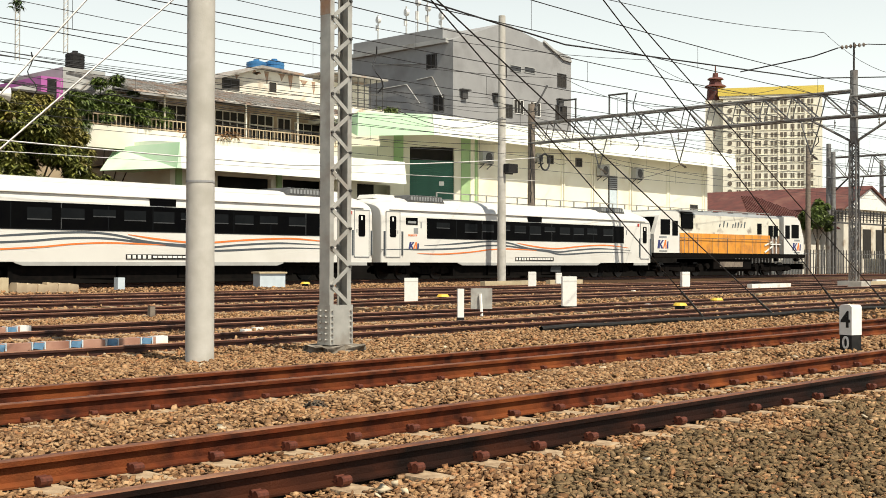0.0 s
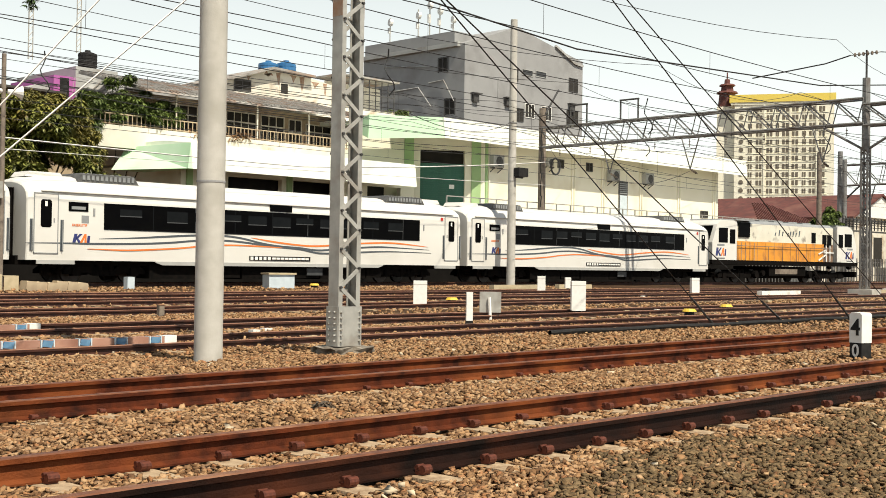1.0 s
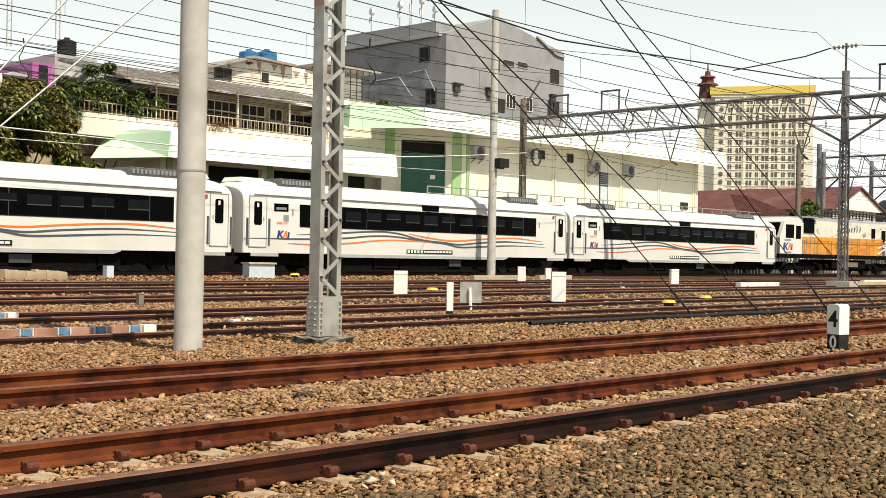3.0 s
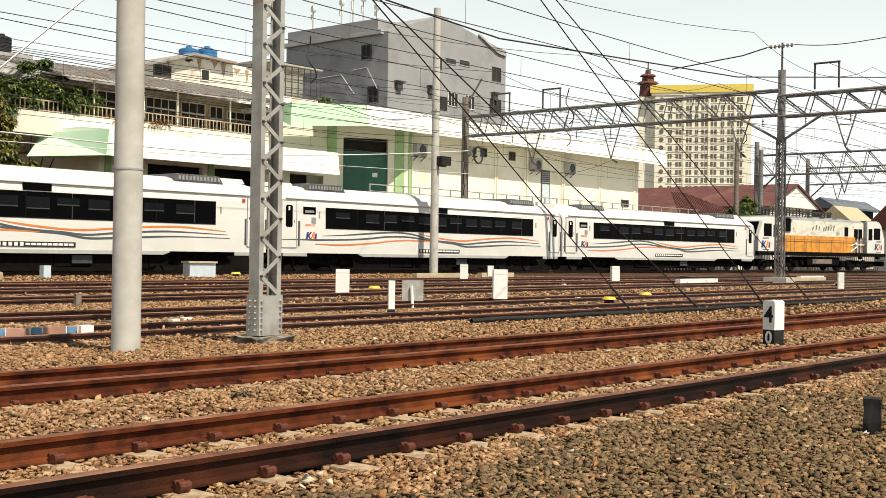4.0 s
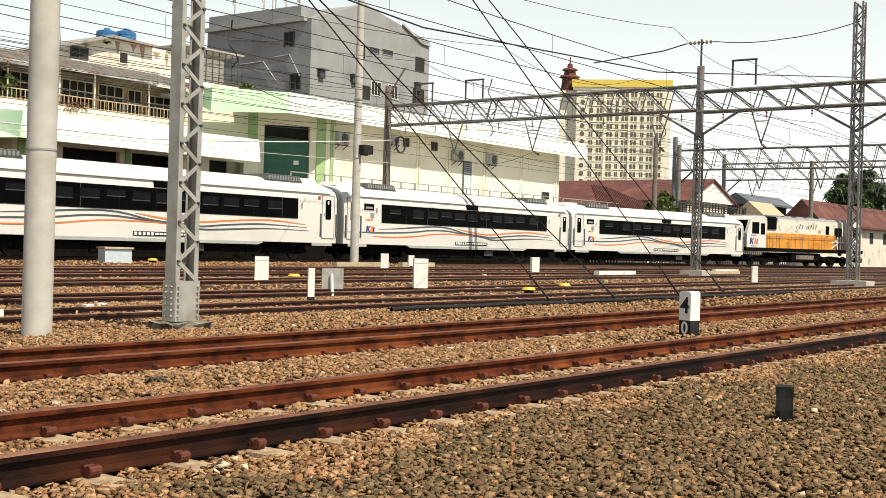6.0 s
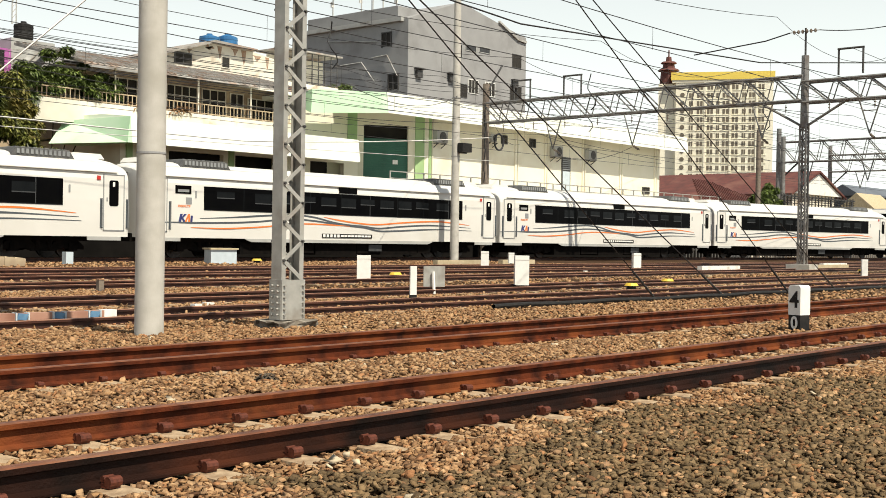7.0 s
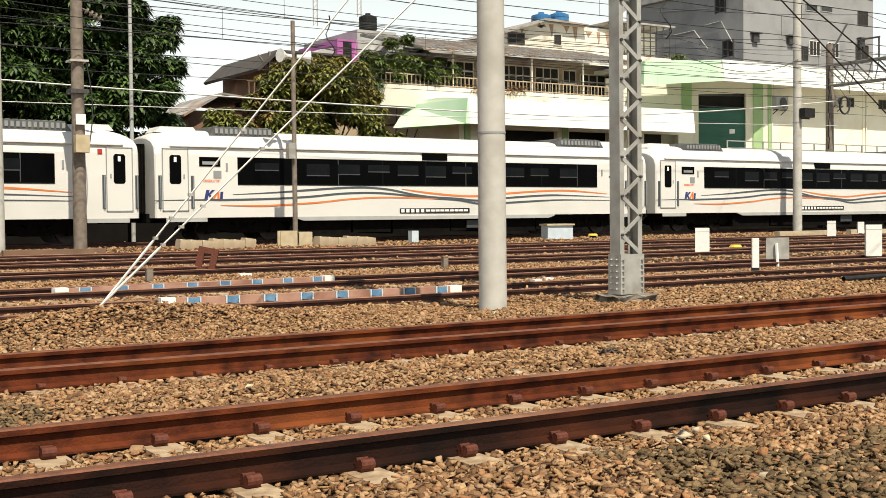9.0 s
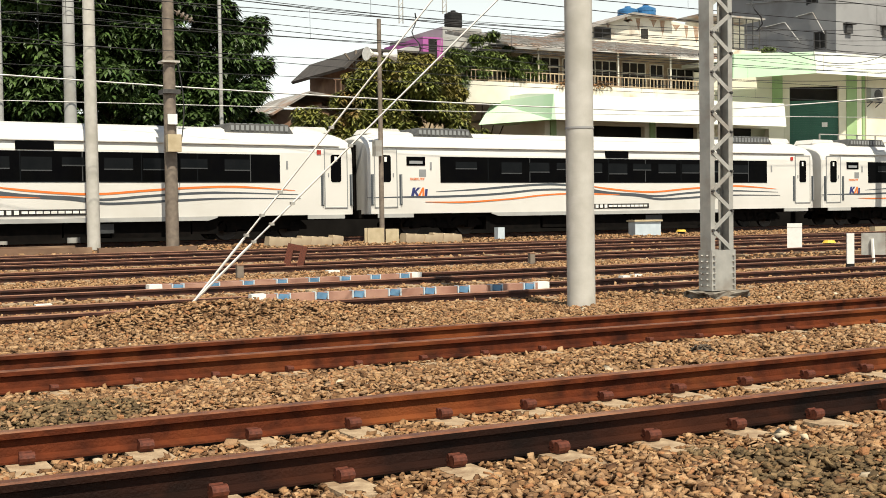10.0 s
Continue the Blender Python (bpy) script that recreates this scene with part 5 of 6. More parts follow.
def lattice_mast():
    m = thing("lattice_mast", "grey steel lattice mast bolted to a concrete foot", "mast", at=pose(10.92, 12.35, 0))
    h, w, top = 0.20, 0.105, 10.6
    ft = bmesh.new()
    box(ft, -0.40, 0.38, -0.30, 0.30, -0.35, -0.034)
    bmesh.ops.subdivide_edges(ft, edges=ft.edges[:], cuts=4, use_grid_fill=True)
    for v in ft.verts:
        v.co += Vector((noise.noise(v.co * 5), noise.noise(v.co * 5 + Vector((9, 0, 0))), noise.noise(v.co * 6) * 0.4)) * (0.16 if v.co.z < -0.05 else 0.09)
    part("foot", ft, "rough_concrete", m, "rough broken concrete foot")
    for sx in (-1, 1):
        x, t = sx * h, 0.011
        pts = [(x, -w), (x - sx * 0.075, -w), (x - sx * 0.075, -w + t), (x - sx * t, -w + t), (x - sx * t, w - t), (x - sx * 0.075, w - t), (x - sx * 0.075, w), (x, w)]
        part("channel", one(prism, pts, "z", 0.0, top), "steel_grey", m, "grey steel channel")
        part("rust_patch", one(box, min(x, x + sx * 0.003), max(x, x + sx * 0.003), -w, w, 4.55, 10.6), "rust_edge", m, "rusted upper length of the channel")
    n = 38
    for sy in (-1, 1):
        for k in range(n):
            a, b = 0.53 + k * 0.265, 0.53 + (k + 1) * 0.265
            s = sy if k % 2 == 0 else -sy
            part("lacing", one(bar, (-s * (h - 0.03), sy * (w + 0.006), a), (s * (h - 0.03), sy * (w + 0.006), b), 0.010, 0.056), "steel_grey", m)
            part("bolt", LACE_BOLT, "", m, at=pose(s * (h - 0.03), sy * (w + 0.012), b))
    for y in (-w - 0.018, w + 0.018):
        part("base_plate", one(box, -h - 0.012, h + 0.012, y - 0.008, y + 0.008, -0.02, 0.53), "steel_grey", m, "riveted base plate")
    for x in (-h - 0.009, h + 0.009):
        part("base_plate", one(box, x - 0.008, x + 0.008, -w - 0.01, w + 0.01, -0.02, 0.53), "steel_grey", m)
    bolt = mesh_of("bolt", one(rod, (0, 0, 0), (0, -0.03, 0), 0.017, 0.017, 6), "steel_grey")
    for k in range(6):
        for sx in (-1, 1):
            part("bolt", bolt, "", m, at=pose(sx * (h - 0.03), -w - 0.026, 0.05 + k * 0.08))
            part("bolt", bolt, "", m, at=pose(-h - 0.018, sx * (w - 0.05), 0.05 + k * 0.08, 0, 0, -90))


lattice_mast()


def truss(parent, x, y0, y1, z0, z1, n, r=0.07):
    """A portal's truss between two masts, two chords high and two wide."""
    for dx in (-0.28, 0.28):
        for z in (z0, z1):
            part("chord", one(rod, (x + dx, y0, z), (x + dx, y1, z + (0.05 if z == z1 else 0.0)), r), "steel_mid", parent)
    for k in range(n):
        a, b = y0 + (y1 - y0) * k / n, y0 + (y1 - y0) * (k + 1) / n
        bm = bmesh.new()
        for dx in (-0.28, 0.28):
            rod(bm, (x + dx, a, z1), (x + dx, (a + b) / 2 + (b - a) * 0.3, z0), r * 0.62)
            rod(bm, (x + dx, (a + b) / 2 + (b - a) * 0.3, z0), (x + dx, b, z1), r * 0.5)
        rod(bm, (x - 0.28, a, z1), (x + 0.28, b, z1), r * 0.45)
        part("lacing", bm, "steel_mid", parent)


def box_lattice(parent, x, y, z0, z1, w, material="steel_mid", n=16, taper=0.8):
    for sx in (-1, 1):
        for sy in (-1, 1):
            part("leg", one(bar, (x + sx * w, y + sy * w, z0), (x + sx * w * taper, y + sy * w * taper, z1), 0.07, 0.07), material, parent)
    for k in range(n):
        a, b = z0 + (z1 - z0) * k / n, z0 + (z1 - z0) * (k + 1) / n
        s = 1 if k % 2 else -1
        bm = bmesh.new()
        for e in (-1, 1):
            bar(bm, (x - s * w * 0.9, y + e * w * 0.9, a), (x + s * w * 0.9, y + e * w * 0.9, b), 0.03, 0.05)
            bar(bm, (x + e * w * 0.9, y - s * w * 0.9, a), (x + e * w * 0.9, y + s * w * 0.9, b), 0.03, 0.05)
        part("lacing", bm, material, parent)


def insulator(parent, p, q, n=4, r=0.06):
    bm = bmesh.new()
    rod(bm, p, q, 0.02)
    p, q = Vector(p), Vector(q)
    for k in range(n):
        c = p.lerp(q, (k + 1) / (n + 1))
        d = (q - p).normalized() * 0.025
        rod(bm, c - d, c + d, r, n=10)
    part("insulator", bm, "steel_brown", parent, "brown ribbed insulator")


def portal_one():
    p = thing("overhead_portal", "grey steel truss portal carrying overhead wires across the tracks", "overhead portal", "overhead portals")
    X = 51.0
    part("back_column", one(rod, (X, 41.4, 0.0), (X, 41.4, 9.9), 0.24, 0.19, 14), "steel_brown", p, "dark concrete column behind the train")
    truss(p, X, 41.4, 22.85, 7.72, 8.78, 13, 0.058)
    truss(p, X, 22.85, 12.5, 7.62, 8.55, 7, 0.06)
    box_lattice(p, X, 22.85, 0.3, 6.6, 0.15, n=18, taper=0.95)
    part("mast_head", one(rod, (X, 22.85, 6.5), (X, 22.85, 9.75), 0.19, 0.17, 10), "steel_mid", p)
    part("mast_foot", one(box, X - 0.5, X + 0.5, 22.3, 23.4, -0.1, 0.32), "concrete", p)
    box_lattice(p, X, 15.65, 0.1, 12.0, 0.2, n=30, taper=0.9)
    ft = bmesh.new()
    box(ft, X - 0.6, X + 0.6, 14.9, 16.4, -0.3, 0.12)
    part("mast_foot", ft, "concrete", p)
    for y, s in ((22.85, 1), (22.85, -1), (15.65, 1), (15.65, -1)):
        part("knee_brace", one(rod, (X, y, 6.5), (X, y + s * 2.0, 7.65), 0.06), "steel_mid", p)
    for y in (20.75, 35.6, 38.9):
        bm = bmesh.new()
        rod(bm, (X, y - 0.55, 8.75), (X, y - 0.55, 9.9), 0.05)
        rod(bm, (X, y + 0.55, 8.75), (X, y + 0.55, 9.9), 0.05)
        rod(bm, (X, y - 0.6, 9.9), (X, y + 0.6, 9.9), 0.05)
        part("wire_frame", bm, "steel_dark", p, "upright steel frame on the truss")
    for y in (19.87, 24.9, 31.9, 36.8):
        bm = bmesh.new()
        rod(bm, (X, y - 0.5, 7.65), (X, y, 6.1), 0.035)
        rod(bm, (X, y + 0.5, 7.65), (X, y, 6.1), 0.035)
        rod(bm, (X, y - 0.3, 7.1), (X, y + 0.3, 7.1), 0.025)
        part("drop_bracket", bm, "steel_mid", p, "hanging V bracket")
        insulator(p, (X, y, 6.1), (X + 0.7, y, 5.9), 3)
    for k in range(14):
        y = 13.5 + k * 2.05
        insulator(p, (X, y, 7.6), (X, y, 7.2), 2, 0.045)
    insulator(p, (X, 23.6, 10.85), (X, 22.2, 10.85), 6, 0.09)
    part("finial", one(rod, (X, 22.85, 9.7), (X, 22.85, 11.0), 0.05), "steel_dark", p)
    for k in range(7):
        z = 4.4 + k * 0.62
        part("cable_loop", one(rod, (X - 0.35, 41.2, z), (X - 0.5 - 0.1 * (k % 2), 41.0, z + 0.6), 0.03), "wire", p)
    part("cable_arm", one(rod, (X, 41.2, 9.6), (X + 0.9, 41.0, 11.0), 0.05), "wire", p, "black cable arm on the column")
    tl = bmesh.new()
    n = 16
    for k in range(n):
        a, b = k * math.tau / n, (k + 1) * math.tau / n
        rod(tl, (X + 0.7 + 0.4 * math.cos(a), 41.0, 6.7 + 0.45 * math.sin(a)), (X + 0.7 + 0.4 * math.cos(b), 41.0, 6.7 + 0.45 * math.sin(b)), 0.05)
    part("cable_coil", tl, "wire", p)


portal_one()


def portal_two(X, ys, zt, zb, top, label):
    p = thing("overhead_portal", label, "overhead portal", "overhead portals")
    for y in ys:
        part("column", one(rod, (X, y, 0.0), (X, y, top), 0.26, 0.2, 12), "steel_mid", p)
    truss(p, X, ys[0], ys[-1], zb, zt, 16, 0.07)
    for y in ys:
        part("knee_brace", one(rod, (X, y, zb - 1.6), (X, y - 1.8, zb), 0.07), "steel_dark", p)
    for k in range(6):
        y = ys[0] + (ys[-1] - ys[0]) * (k + 0.5) / 6
        bm = bmesh.new()
        rod(bm, (X, y - 0.5, zb), (X, y, zb - 1.7), 0.05)
        rod(bm, (X, y + 0.5, zb), (X, y, zb - 1.7), 0.05)
        part("drop_bracket", bm, "steel_mid", p)


portal_two(95.0, (44.8, 29.5, 14.0), 10.0, 8.3, 11.2, "far steel truss portal on concrete columns")
portal_two(118.0, (50.0, 32.0, 12.0), 10.6, 8.9, 11.6, "second far steel truss portal in the haze")


def yard_pole(x, y, top, r, material, label, name="yard_pole"):
    p = thing(name, label, "pole", at=pose(x, y, ground_z(y)))
    part("shaft", one(rod, (0, 0, -0.2), (0, 0, top), r * 1.1, r * 0.9, 20, False), material, p, smooth=True)
    part("cap", one(rod, (0, 0, top - 0.002), (0, 0, top + 0.02), r * 0.9, r * 0.9, 20), material, p)
    return p


yard_pole(7.37, 34.3, 11, 0.17, "concrete", "pale concrete pole before the train")
p = yard_pole(9.64, 34.3, 11, 0.175, "steel_brown", "brown-grey wiring pole with boxes and cables")
part("switch_box", one(box, -0.2, 0.2, -0.45, -0.2, 2.8, 3.3), "beige_stone", p)
part("clamp", one(box, -0.26, 0.26, -0.26, 0.26, 4.5, 4.62), "steel_dark", p)
part("clamp", one(box, -0.26, 0.26, -0.26, 0.26, 5.4, 5.46), "concrete", p)
part("sign_plate", one(box, -0.14, 0.14, -0.28, -0.24, 3.6, 3.9), "white_paint", p)
cb = bmesh.new()
for k in range(10):
    a, b = k / 10, (k + 1) / 10
    rod(cb, (0.2 + 0.16 * math.sin(a * 3.1), -0.2, 5.4 - a * 2.6), (0.2 + 0.16 * math.sin(b * 3.1), -0.2, 5.4 - b * 2.6), 0.018)
part("cable", cb, "wire", p)
insulator(p, (0.1, -0.3, 6.9), (0.7, -0.3, 6.6), 4, 0.09)
p = yard_pole(16.42, 34.2, 7.1, 0.075, "steel_brown", "thin steel pole with two horn loudspeakers", "loudspeaker_pole")
for s in (-1, 1):
    bm = bmesh.new()
    rod(bm, (s * 0.1, -0.05, 5.98), (s * 0.26, -0.08, 5.98), 0.07, 0.08, 14)
    rod(bm, (s * 0.26, -0.08, 5.98), (s * 0.52, -0.14, 5.98), 0.06, 0.22, 14)
    part("horn_speaker", bm, "white_paint", p, "white horn loudspeaker")
part("switch_box", one(box, -0.28, -0.05, -0.2, 0.05, 2.75, 3.25), "steel_grey", p)
for x, y, top, r in ((8.15, 41.0, 12, 0.2), (5.9, 41.0, 12, 0.12), (13.4, 41.0, 9, 0.07)):
    yard_pole(x, y, top, r, "grey_light", "weathered grey concrete pole behind the train")
for x, y in ((85.5, 42.0), (92.0, 43.0), (104, 35.8)):
    yard_pole(x, y, 10 if x < 100 else 9.4, 0.2, "steel_mid" if x == 92.0 else "steel_brown", "distant wiring pole beside the tracks")


def insulator_rack():
    r = thing("insulator_rack", "long rack of dark insulators behind the train", "rack")
    for x in (88.5, 93, 97.5, 102):
        part("post", one(bar, (x, 41.2, 0.1), (x, 41.2, 5.3), 0.14, 0.14), "steel_dark", r)
    for z in (4.3, 5.2):
        part("beam", one(bar, (88, 41.2, z), (102.6, 41.2, z), 0.1, 0.12), "steel_dark", r)
    st = bmesh.new()
    rod(st, (0, 0, 0), (0, 0, 1.0), 0.05)
    for k in range(4):
        rod(st, (0, 0, 0.2 + 0.2 * k), (0, 0, 0.26 + 0.2 * k), 0.14, n=8)
    st = mesh_of("insulator", st, "steel_dark")
    for k in range(22):
        part("insulator", st, "", r, at=pose(88.4 + k * 0.66, 41.2, 4.4))


insulator_rack()


# ---- wires ----
def wire(points, r, material="wire", label="thin dark overhead wire", sag=0.0, n=12, kids=()):
    """A wire hung between points, with a sag between each two."""
    bm = bmesh.new()
    pts = []
    for a, b in zip(points, points[1:]):
        a, b = Vector(a), Vector(b)
        for k in range(n):
            t = k / n
            pts.append(a.lerp(b, t) - Vector((0, 0, sag * 4 * t * (1 - t))))
    pts.append(Vector(points[-1]))
    for a, b in zip(pts, pts[1:]):
        rod(bm, a, b, r, n=4, cap=False)
    w = thing("overhead_wire", label, "wire", "overhead wires", "structure")
    part("strand", bm, material, w)
    return w


def catenary(y, contact=5.55, carrier=6.9, sag=0.85, r=0.009):
    w = wire([(-60, y, contact), (0, y, contact), (51, y, contact + 0.05), (95, y, contact + 0.2), (160, y, contact + 0.2)], r, sag=0.0, n=1)
    bm = bmesh.new()
    xs = list(range(-60, 161, 3))

    def high(x):
        span = 51.0
        t = (x % span) / span
        return carrier - sag * 4 * t * (1 - t)
    for a, b in zip(xs, xs[1:]):
        rod(bm, (a, y, high(a)), (b, y, high(b)), r * 1.15, n=4, cap=False)
    part("carrier", bm, "wire", w)
    bm = bmesh.new()
    for x in range(-20, 120, 6):
        rod(bm, (x + 1.5, y, contact), (x + 1.5, y, high(x + 1.5)), r * 0.6, n=4, cap=False)
    part("dropper", bm, "wire", w)


for y in (14.2, 17.3, 20.6, 24.4, 28.0, 31.5, 37.46):
    catenary(y, 5.55 if y < 36 else 5.75)
wire([(22.05, 22.9, 8.5), (29.9, 22.9, 8.05), (46.65, 22.9, 8.9), (75.0, 22.9, 12.4)], 0.026, label="thick black feeder cable")
wire([(-40, 22.9, 9.6), (22.05, 22.9, 8.5)], 0.030, sag=0.4, label="thick black feeder cable")
wire([(51, 28.5, 10.3), (51, 24.8, 10.6), (51, 23.6, 10.85)], 0.03, label="stiff dark jumper cable")
wire([(51, 22.2, 10.85), (51, 19, 10.7), (51, 15.6, 11.2)], 0.02, sag=0.1)
wire([(-30, 40.3, 6.2), (6, 40.3, 5.75), (33, 40.3, 5.35), (51, 41.0, 6.9)], 0.026, "wire_pale", "pale sleeved cable strung behind the train", sag=0.12)
wire([(-30, 39.6, 4.9), (10, 39.6, 4.9), (51, 40.8, 5.6)], 0.014, "wire_pale", "pale thin cable", sag=0.1)
for y, z, s in ((33.0, 7.6, 0.5), (34.2, 8.2, 0.6), (34.3, 7.2, 0.5), (30.0, 8.6, 0.7), (26.0, 8.9, 0.8), (18.7, 9.0, 0.9), (39.0, 8.4, 0.5), (39.6, 7.7, 0.4), (40.2, 9.0, 0.5), (43.0, 8.2, 0.3)):
    wire([(-50, y, z + 0.3), (7.4, y, z), (38.7, y - 0.3, z + 0.1), (51, y, z + 0.5), (95, y, z + 1.2)], 0.010, sag=s)
for a, b in (((24.0, 24.4, 5.5), (40.95, 34.9, 7.75)), ((16.4, 34.2, 6.6), (40.9, 34.95, 6.5)), ((51, 41.0, 8.2), (77.3, 45.8, 7.2)), ((51, 41, 7.9), (60, 45.9, 7.4)), ((51, 31.9, 6.0), (64, 45.9, 7.0)), ((51, 15.6, 10.5), (95, 29, 10.4)), ((51, 22.9, 9.2), (118, 32, 10.4)), ((51, 36, 9.9), (95, 44, 10.5)), ((51, 20.7, 9.9), (130, 24, 11))):
    wire([a, b], 0.012, sag=0.5)
LOOP = ((30.5, 20.6, 6.35), (36.0, 24.4, 6.3), (14.5, 28.0, 6.4), (19.5, 20.6, 6.3), (42.5, 20.6, 6.7))
for x, y, z in LOOP:
    pts = [(x + 0.10 * math.sin(k * 1.3), y + 0.15 * math.sin(k * 0.9), z - 0.16 * k) for k in range(8)]
    wire(pts, 0.017, n=2, label="slack black jumper loop between wires")
# stays of the lattice mast
for z, a in ((6.3, (23.4, 14.0, -0.1)), (6.08, (25.9, 13.6, -0.1)), (9.65, (28.5, 13.1, -0.1)), (9.25, (33.7, 14.1, -0.1))):
    w = wire([(10.95, 12.35, z), a], 0.016, label="dark stay wire from the lattice mast to the ground", n=2)
    v = Vector(a) - Vector((10.95, 12.35, z))
    e = Vector(a)
    part("turnbuckle", one(rod, e - v.normalized() * 1.3, e, 0.026), "wire", w)
ANCHOR = (4.0, 13.45, 0.12)
for z in (8.6, 6.75):
    a, b = Vector(ANCHOR), Vector((10.9, 12.35, z))
    w = wire([a, b], 0.011, "wire_pale", "white stay strand from the lattice mast to its anchor", n=2)
    d = (b - a).normalized()
    part("anchor_rod", one(rod, a - d * 0.3, a + d * 0.9, 0.016), "wire_pale", w)
    for s in (0.95, 1.25, 1.6, 2.6):
        c = a + d * s
        part("clamp", one(box, c.x - 0.026, c.x + 0.026, c.y - 0.024, c.y + 0.024, c.z - 0.018, c.z + 0.018), "steel_grey", w)


def leaves(bm, centre, radius, count, size, rng, squash=0.8):
    """Drooping rosettes of narrow leaves over an uneven ball."""
    c = Vector(centre)
    for _ in range(count):
        d = Vector((rng.gauss(0, 1), rng.gauss(0, 1), rng.gauss(0, 1))).normalized()
        p = c + Vector((d.x, d.y, d.z * squash)) * radius * rng.uniform(0.6, 1.05)
        for k in range(7):
            a = rng.uniform(0, math.tau)
            out = Vector((math.cos(a), math.sin(a), rng.uniform(-0.9, 0.35))).normalized()
            side = out.cross((0, 0, 1)).normalized() * size * rng.uniform(0.13, 0.22)
            tip = p + out * size * rng.uniform(0.7, 1.2) - Vector((0, 0, size * 0.25))
            mid = p.lerp(tip, 0.5) + Vector((0, 0, size * 0.12))
            v = [bm.verts.new(q) for q in (p, mid + side, tip, mid - side)]
            bm.faces.new((v[0], v[1], v[3]))
            bm.faces.new((v[1], v[2], v[3]))


# ---- small things in the yard ----
def marker_box(x, y, w, d, h, label, material="white_paint", turn=0):
    z = ground_z(y)
    b = thing("signal_box", label, "signal box", "white boxes by the tracks", at=pose(x, y, z, 0, 0, turn))
    bm = bmesh.new()
    box(bm, -w / 2, w / 2, -d / 2, d / 2, 0.10, h)
    bmesh.ops.bevel(bm, geom=bm.edges[:], offset=0.015, segments=1)
    bx = part("casing", bm, material, b)
    part("lid_seam", one(box, -w / 2 - 0.004, w / 2 + 0.004, -d / 2 - 0.004, d / 2 + 0.004, h * 0.86, h * 0.875), "concrete", bx)
    part("leg", one(box, -w * 0.2, w * 0.2, -d * 0.25, d * 0.25, -0.1, 0.10), "black_paint", b)


for x, y, w, h in ((22.1, 22.0, 0.36, 0.72), (23.95, 18.2, 0.36, 0.85), (35.3, 28.6, 0.30, 0.66), (39.4, 30.5, 0.24, 0.55), (41.7, 25.8, 0.33, 0.70), (45.4, 17.8, 0.22, 0.74)):
    marker_box(x, y, w, 0.22, h, "white painted steel signal box on a short leg", turn=-45 + random.uniform(-12, 12))
b = thing("marker_post", "white square marker post with a black foot", "marker post", at=pose(17.7, 16.2, ground_z(16.2), 0, 0, -40))
part("post", one(box, -0.065, 0.065, -0.065, 0.065, 0.1, 0.70), "white_paint", b)
part("base", one(box, -0.07, 0.07, -0.07, 0.07, -0.1, 0.12), "black_paint", b)
b = thing("tilted_plate", "grey sheet metal plate propped on a white peg", "plate", at=pose(19.7, 17.4, ground_z(17.4), 0, 0, -42))
part("plate", one(box, -0.24, 0.24, -0.015, 0.015, 0.18, 0.64), "steel_grey", b)
part("peg", one(rod, (0.0, -0.10, -0.1), (-0.03, -0.06, 0.52), 0.035), "white_paint", b)
part("leg", one(rod, (0.0, 0.05, -0.1), (0, 0.02, 0.2), 0.03), "black_paint", b)


b = thing("kilometre_sign", "concrete kilometre marker with black 4 over white 0", "track sign", at=pose(16.34, 7.36, -0.2, 0, 0, -106))
bm = bmesh.new()
prism(bm, [(-0.11, 0.30), (0.11, 0.30), (0.11, 0.70), (0.08, 0.73), (-0.08, 0.73), (-0.11, 0.70)], "y", -0.105, 0.105)
part("upper_block", bm, "white_paint", b, "white painted upper half")
bm = bmesh.new()
box(bm, -0.106, 0.106, -0.101, 0.101, -0.1, 0.30)
part("lower_block", bm, "black_paint", b, "black painted lower half")
text_part("4", 0.33, "black_paint", b, pose(0.0, -0.108, 0.51, 90, 0, 0))
text_part("0", 0.25, "white_paint", b, pose(0.0, -0.104, 0.18, 90, 0, 0))

b = thing("stub_post", "blackened broken concrete stub in the ballast", "stub post", at=pose(8.76, 3.13, -0.2, 0, 0, 20))
bm = bmesh.new()
box(bm, -0.062, 0.062, -0.055, 0.055, -0.05, 0.31)
bmesh.ops.subdivide_edges(bm, edges=bm.edges[:], cuts=3, use_grid_fill=True)
for v in bm.verts:
    v.co += Vector((noise.noise(v.co * 14), noise.noise(v.co * 14 + Vector((5, 0, 0))), noise.noise(v.co * 9) * 0.8)) * 0.022
part("stub", bm, "black_paint", b)

b = thing("relay_cabinet", "low pale grey-blue cabinet with a cream lid beside the train track", "cabinet", at=pose(27.0, 34.2, ground_z(34), 0, 0, -14))
part("body", one(box, -0.50, 0.50, -0.3, 0.3, 0.0, 0.50), "cabinet_grey", b)
part("lid", one(box, -0.55, 0.55, -0.36, 0.36, 0.50, 0.56), "beige_stone", b)
b = thing("small_cabinet", "small weathered blue-grey box in the ballast", "cabinet", at=pose(20.7, 34.0, ground_z(34)))
part("body", one(box, -0.13, 0.13, -0.12, 0.12, -0.05, 0.4), "cabinet_grey", b)
for x, y in ((13.6, 21.1), (6.95, 20.5)):
    b = thing("short_post", "short rusty post standing in the ballast", "post", "short posts", at=pose(x, y, ground_z(y)))
    part("post", one(box, -0.06, 0.06, -0.05, 0.05, -0.1, 0.24), "steel_brown", b)
    part("cap", one(box, -0.07, 0.07, -0.06, 0.06, 0.24, 0.26), "rust_edge", b)
b = thing("rusty_frame", "leaning rust-brown steel frame with a slot", "frame", at=pose(8.8, 22.6, ground_z(22.6), -8, 12, -30))
bm = bmesh.new()
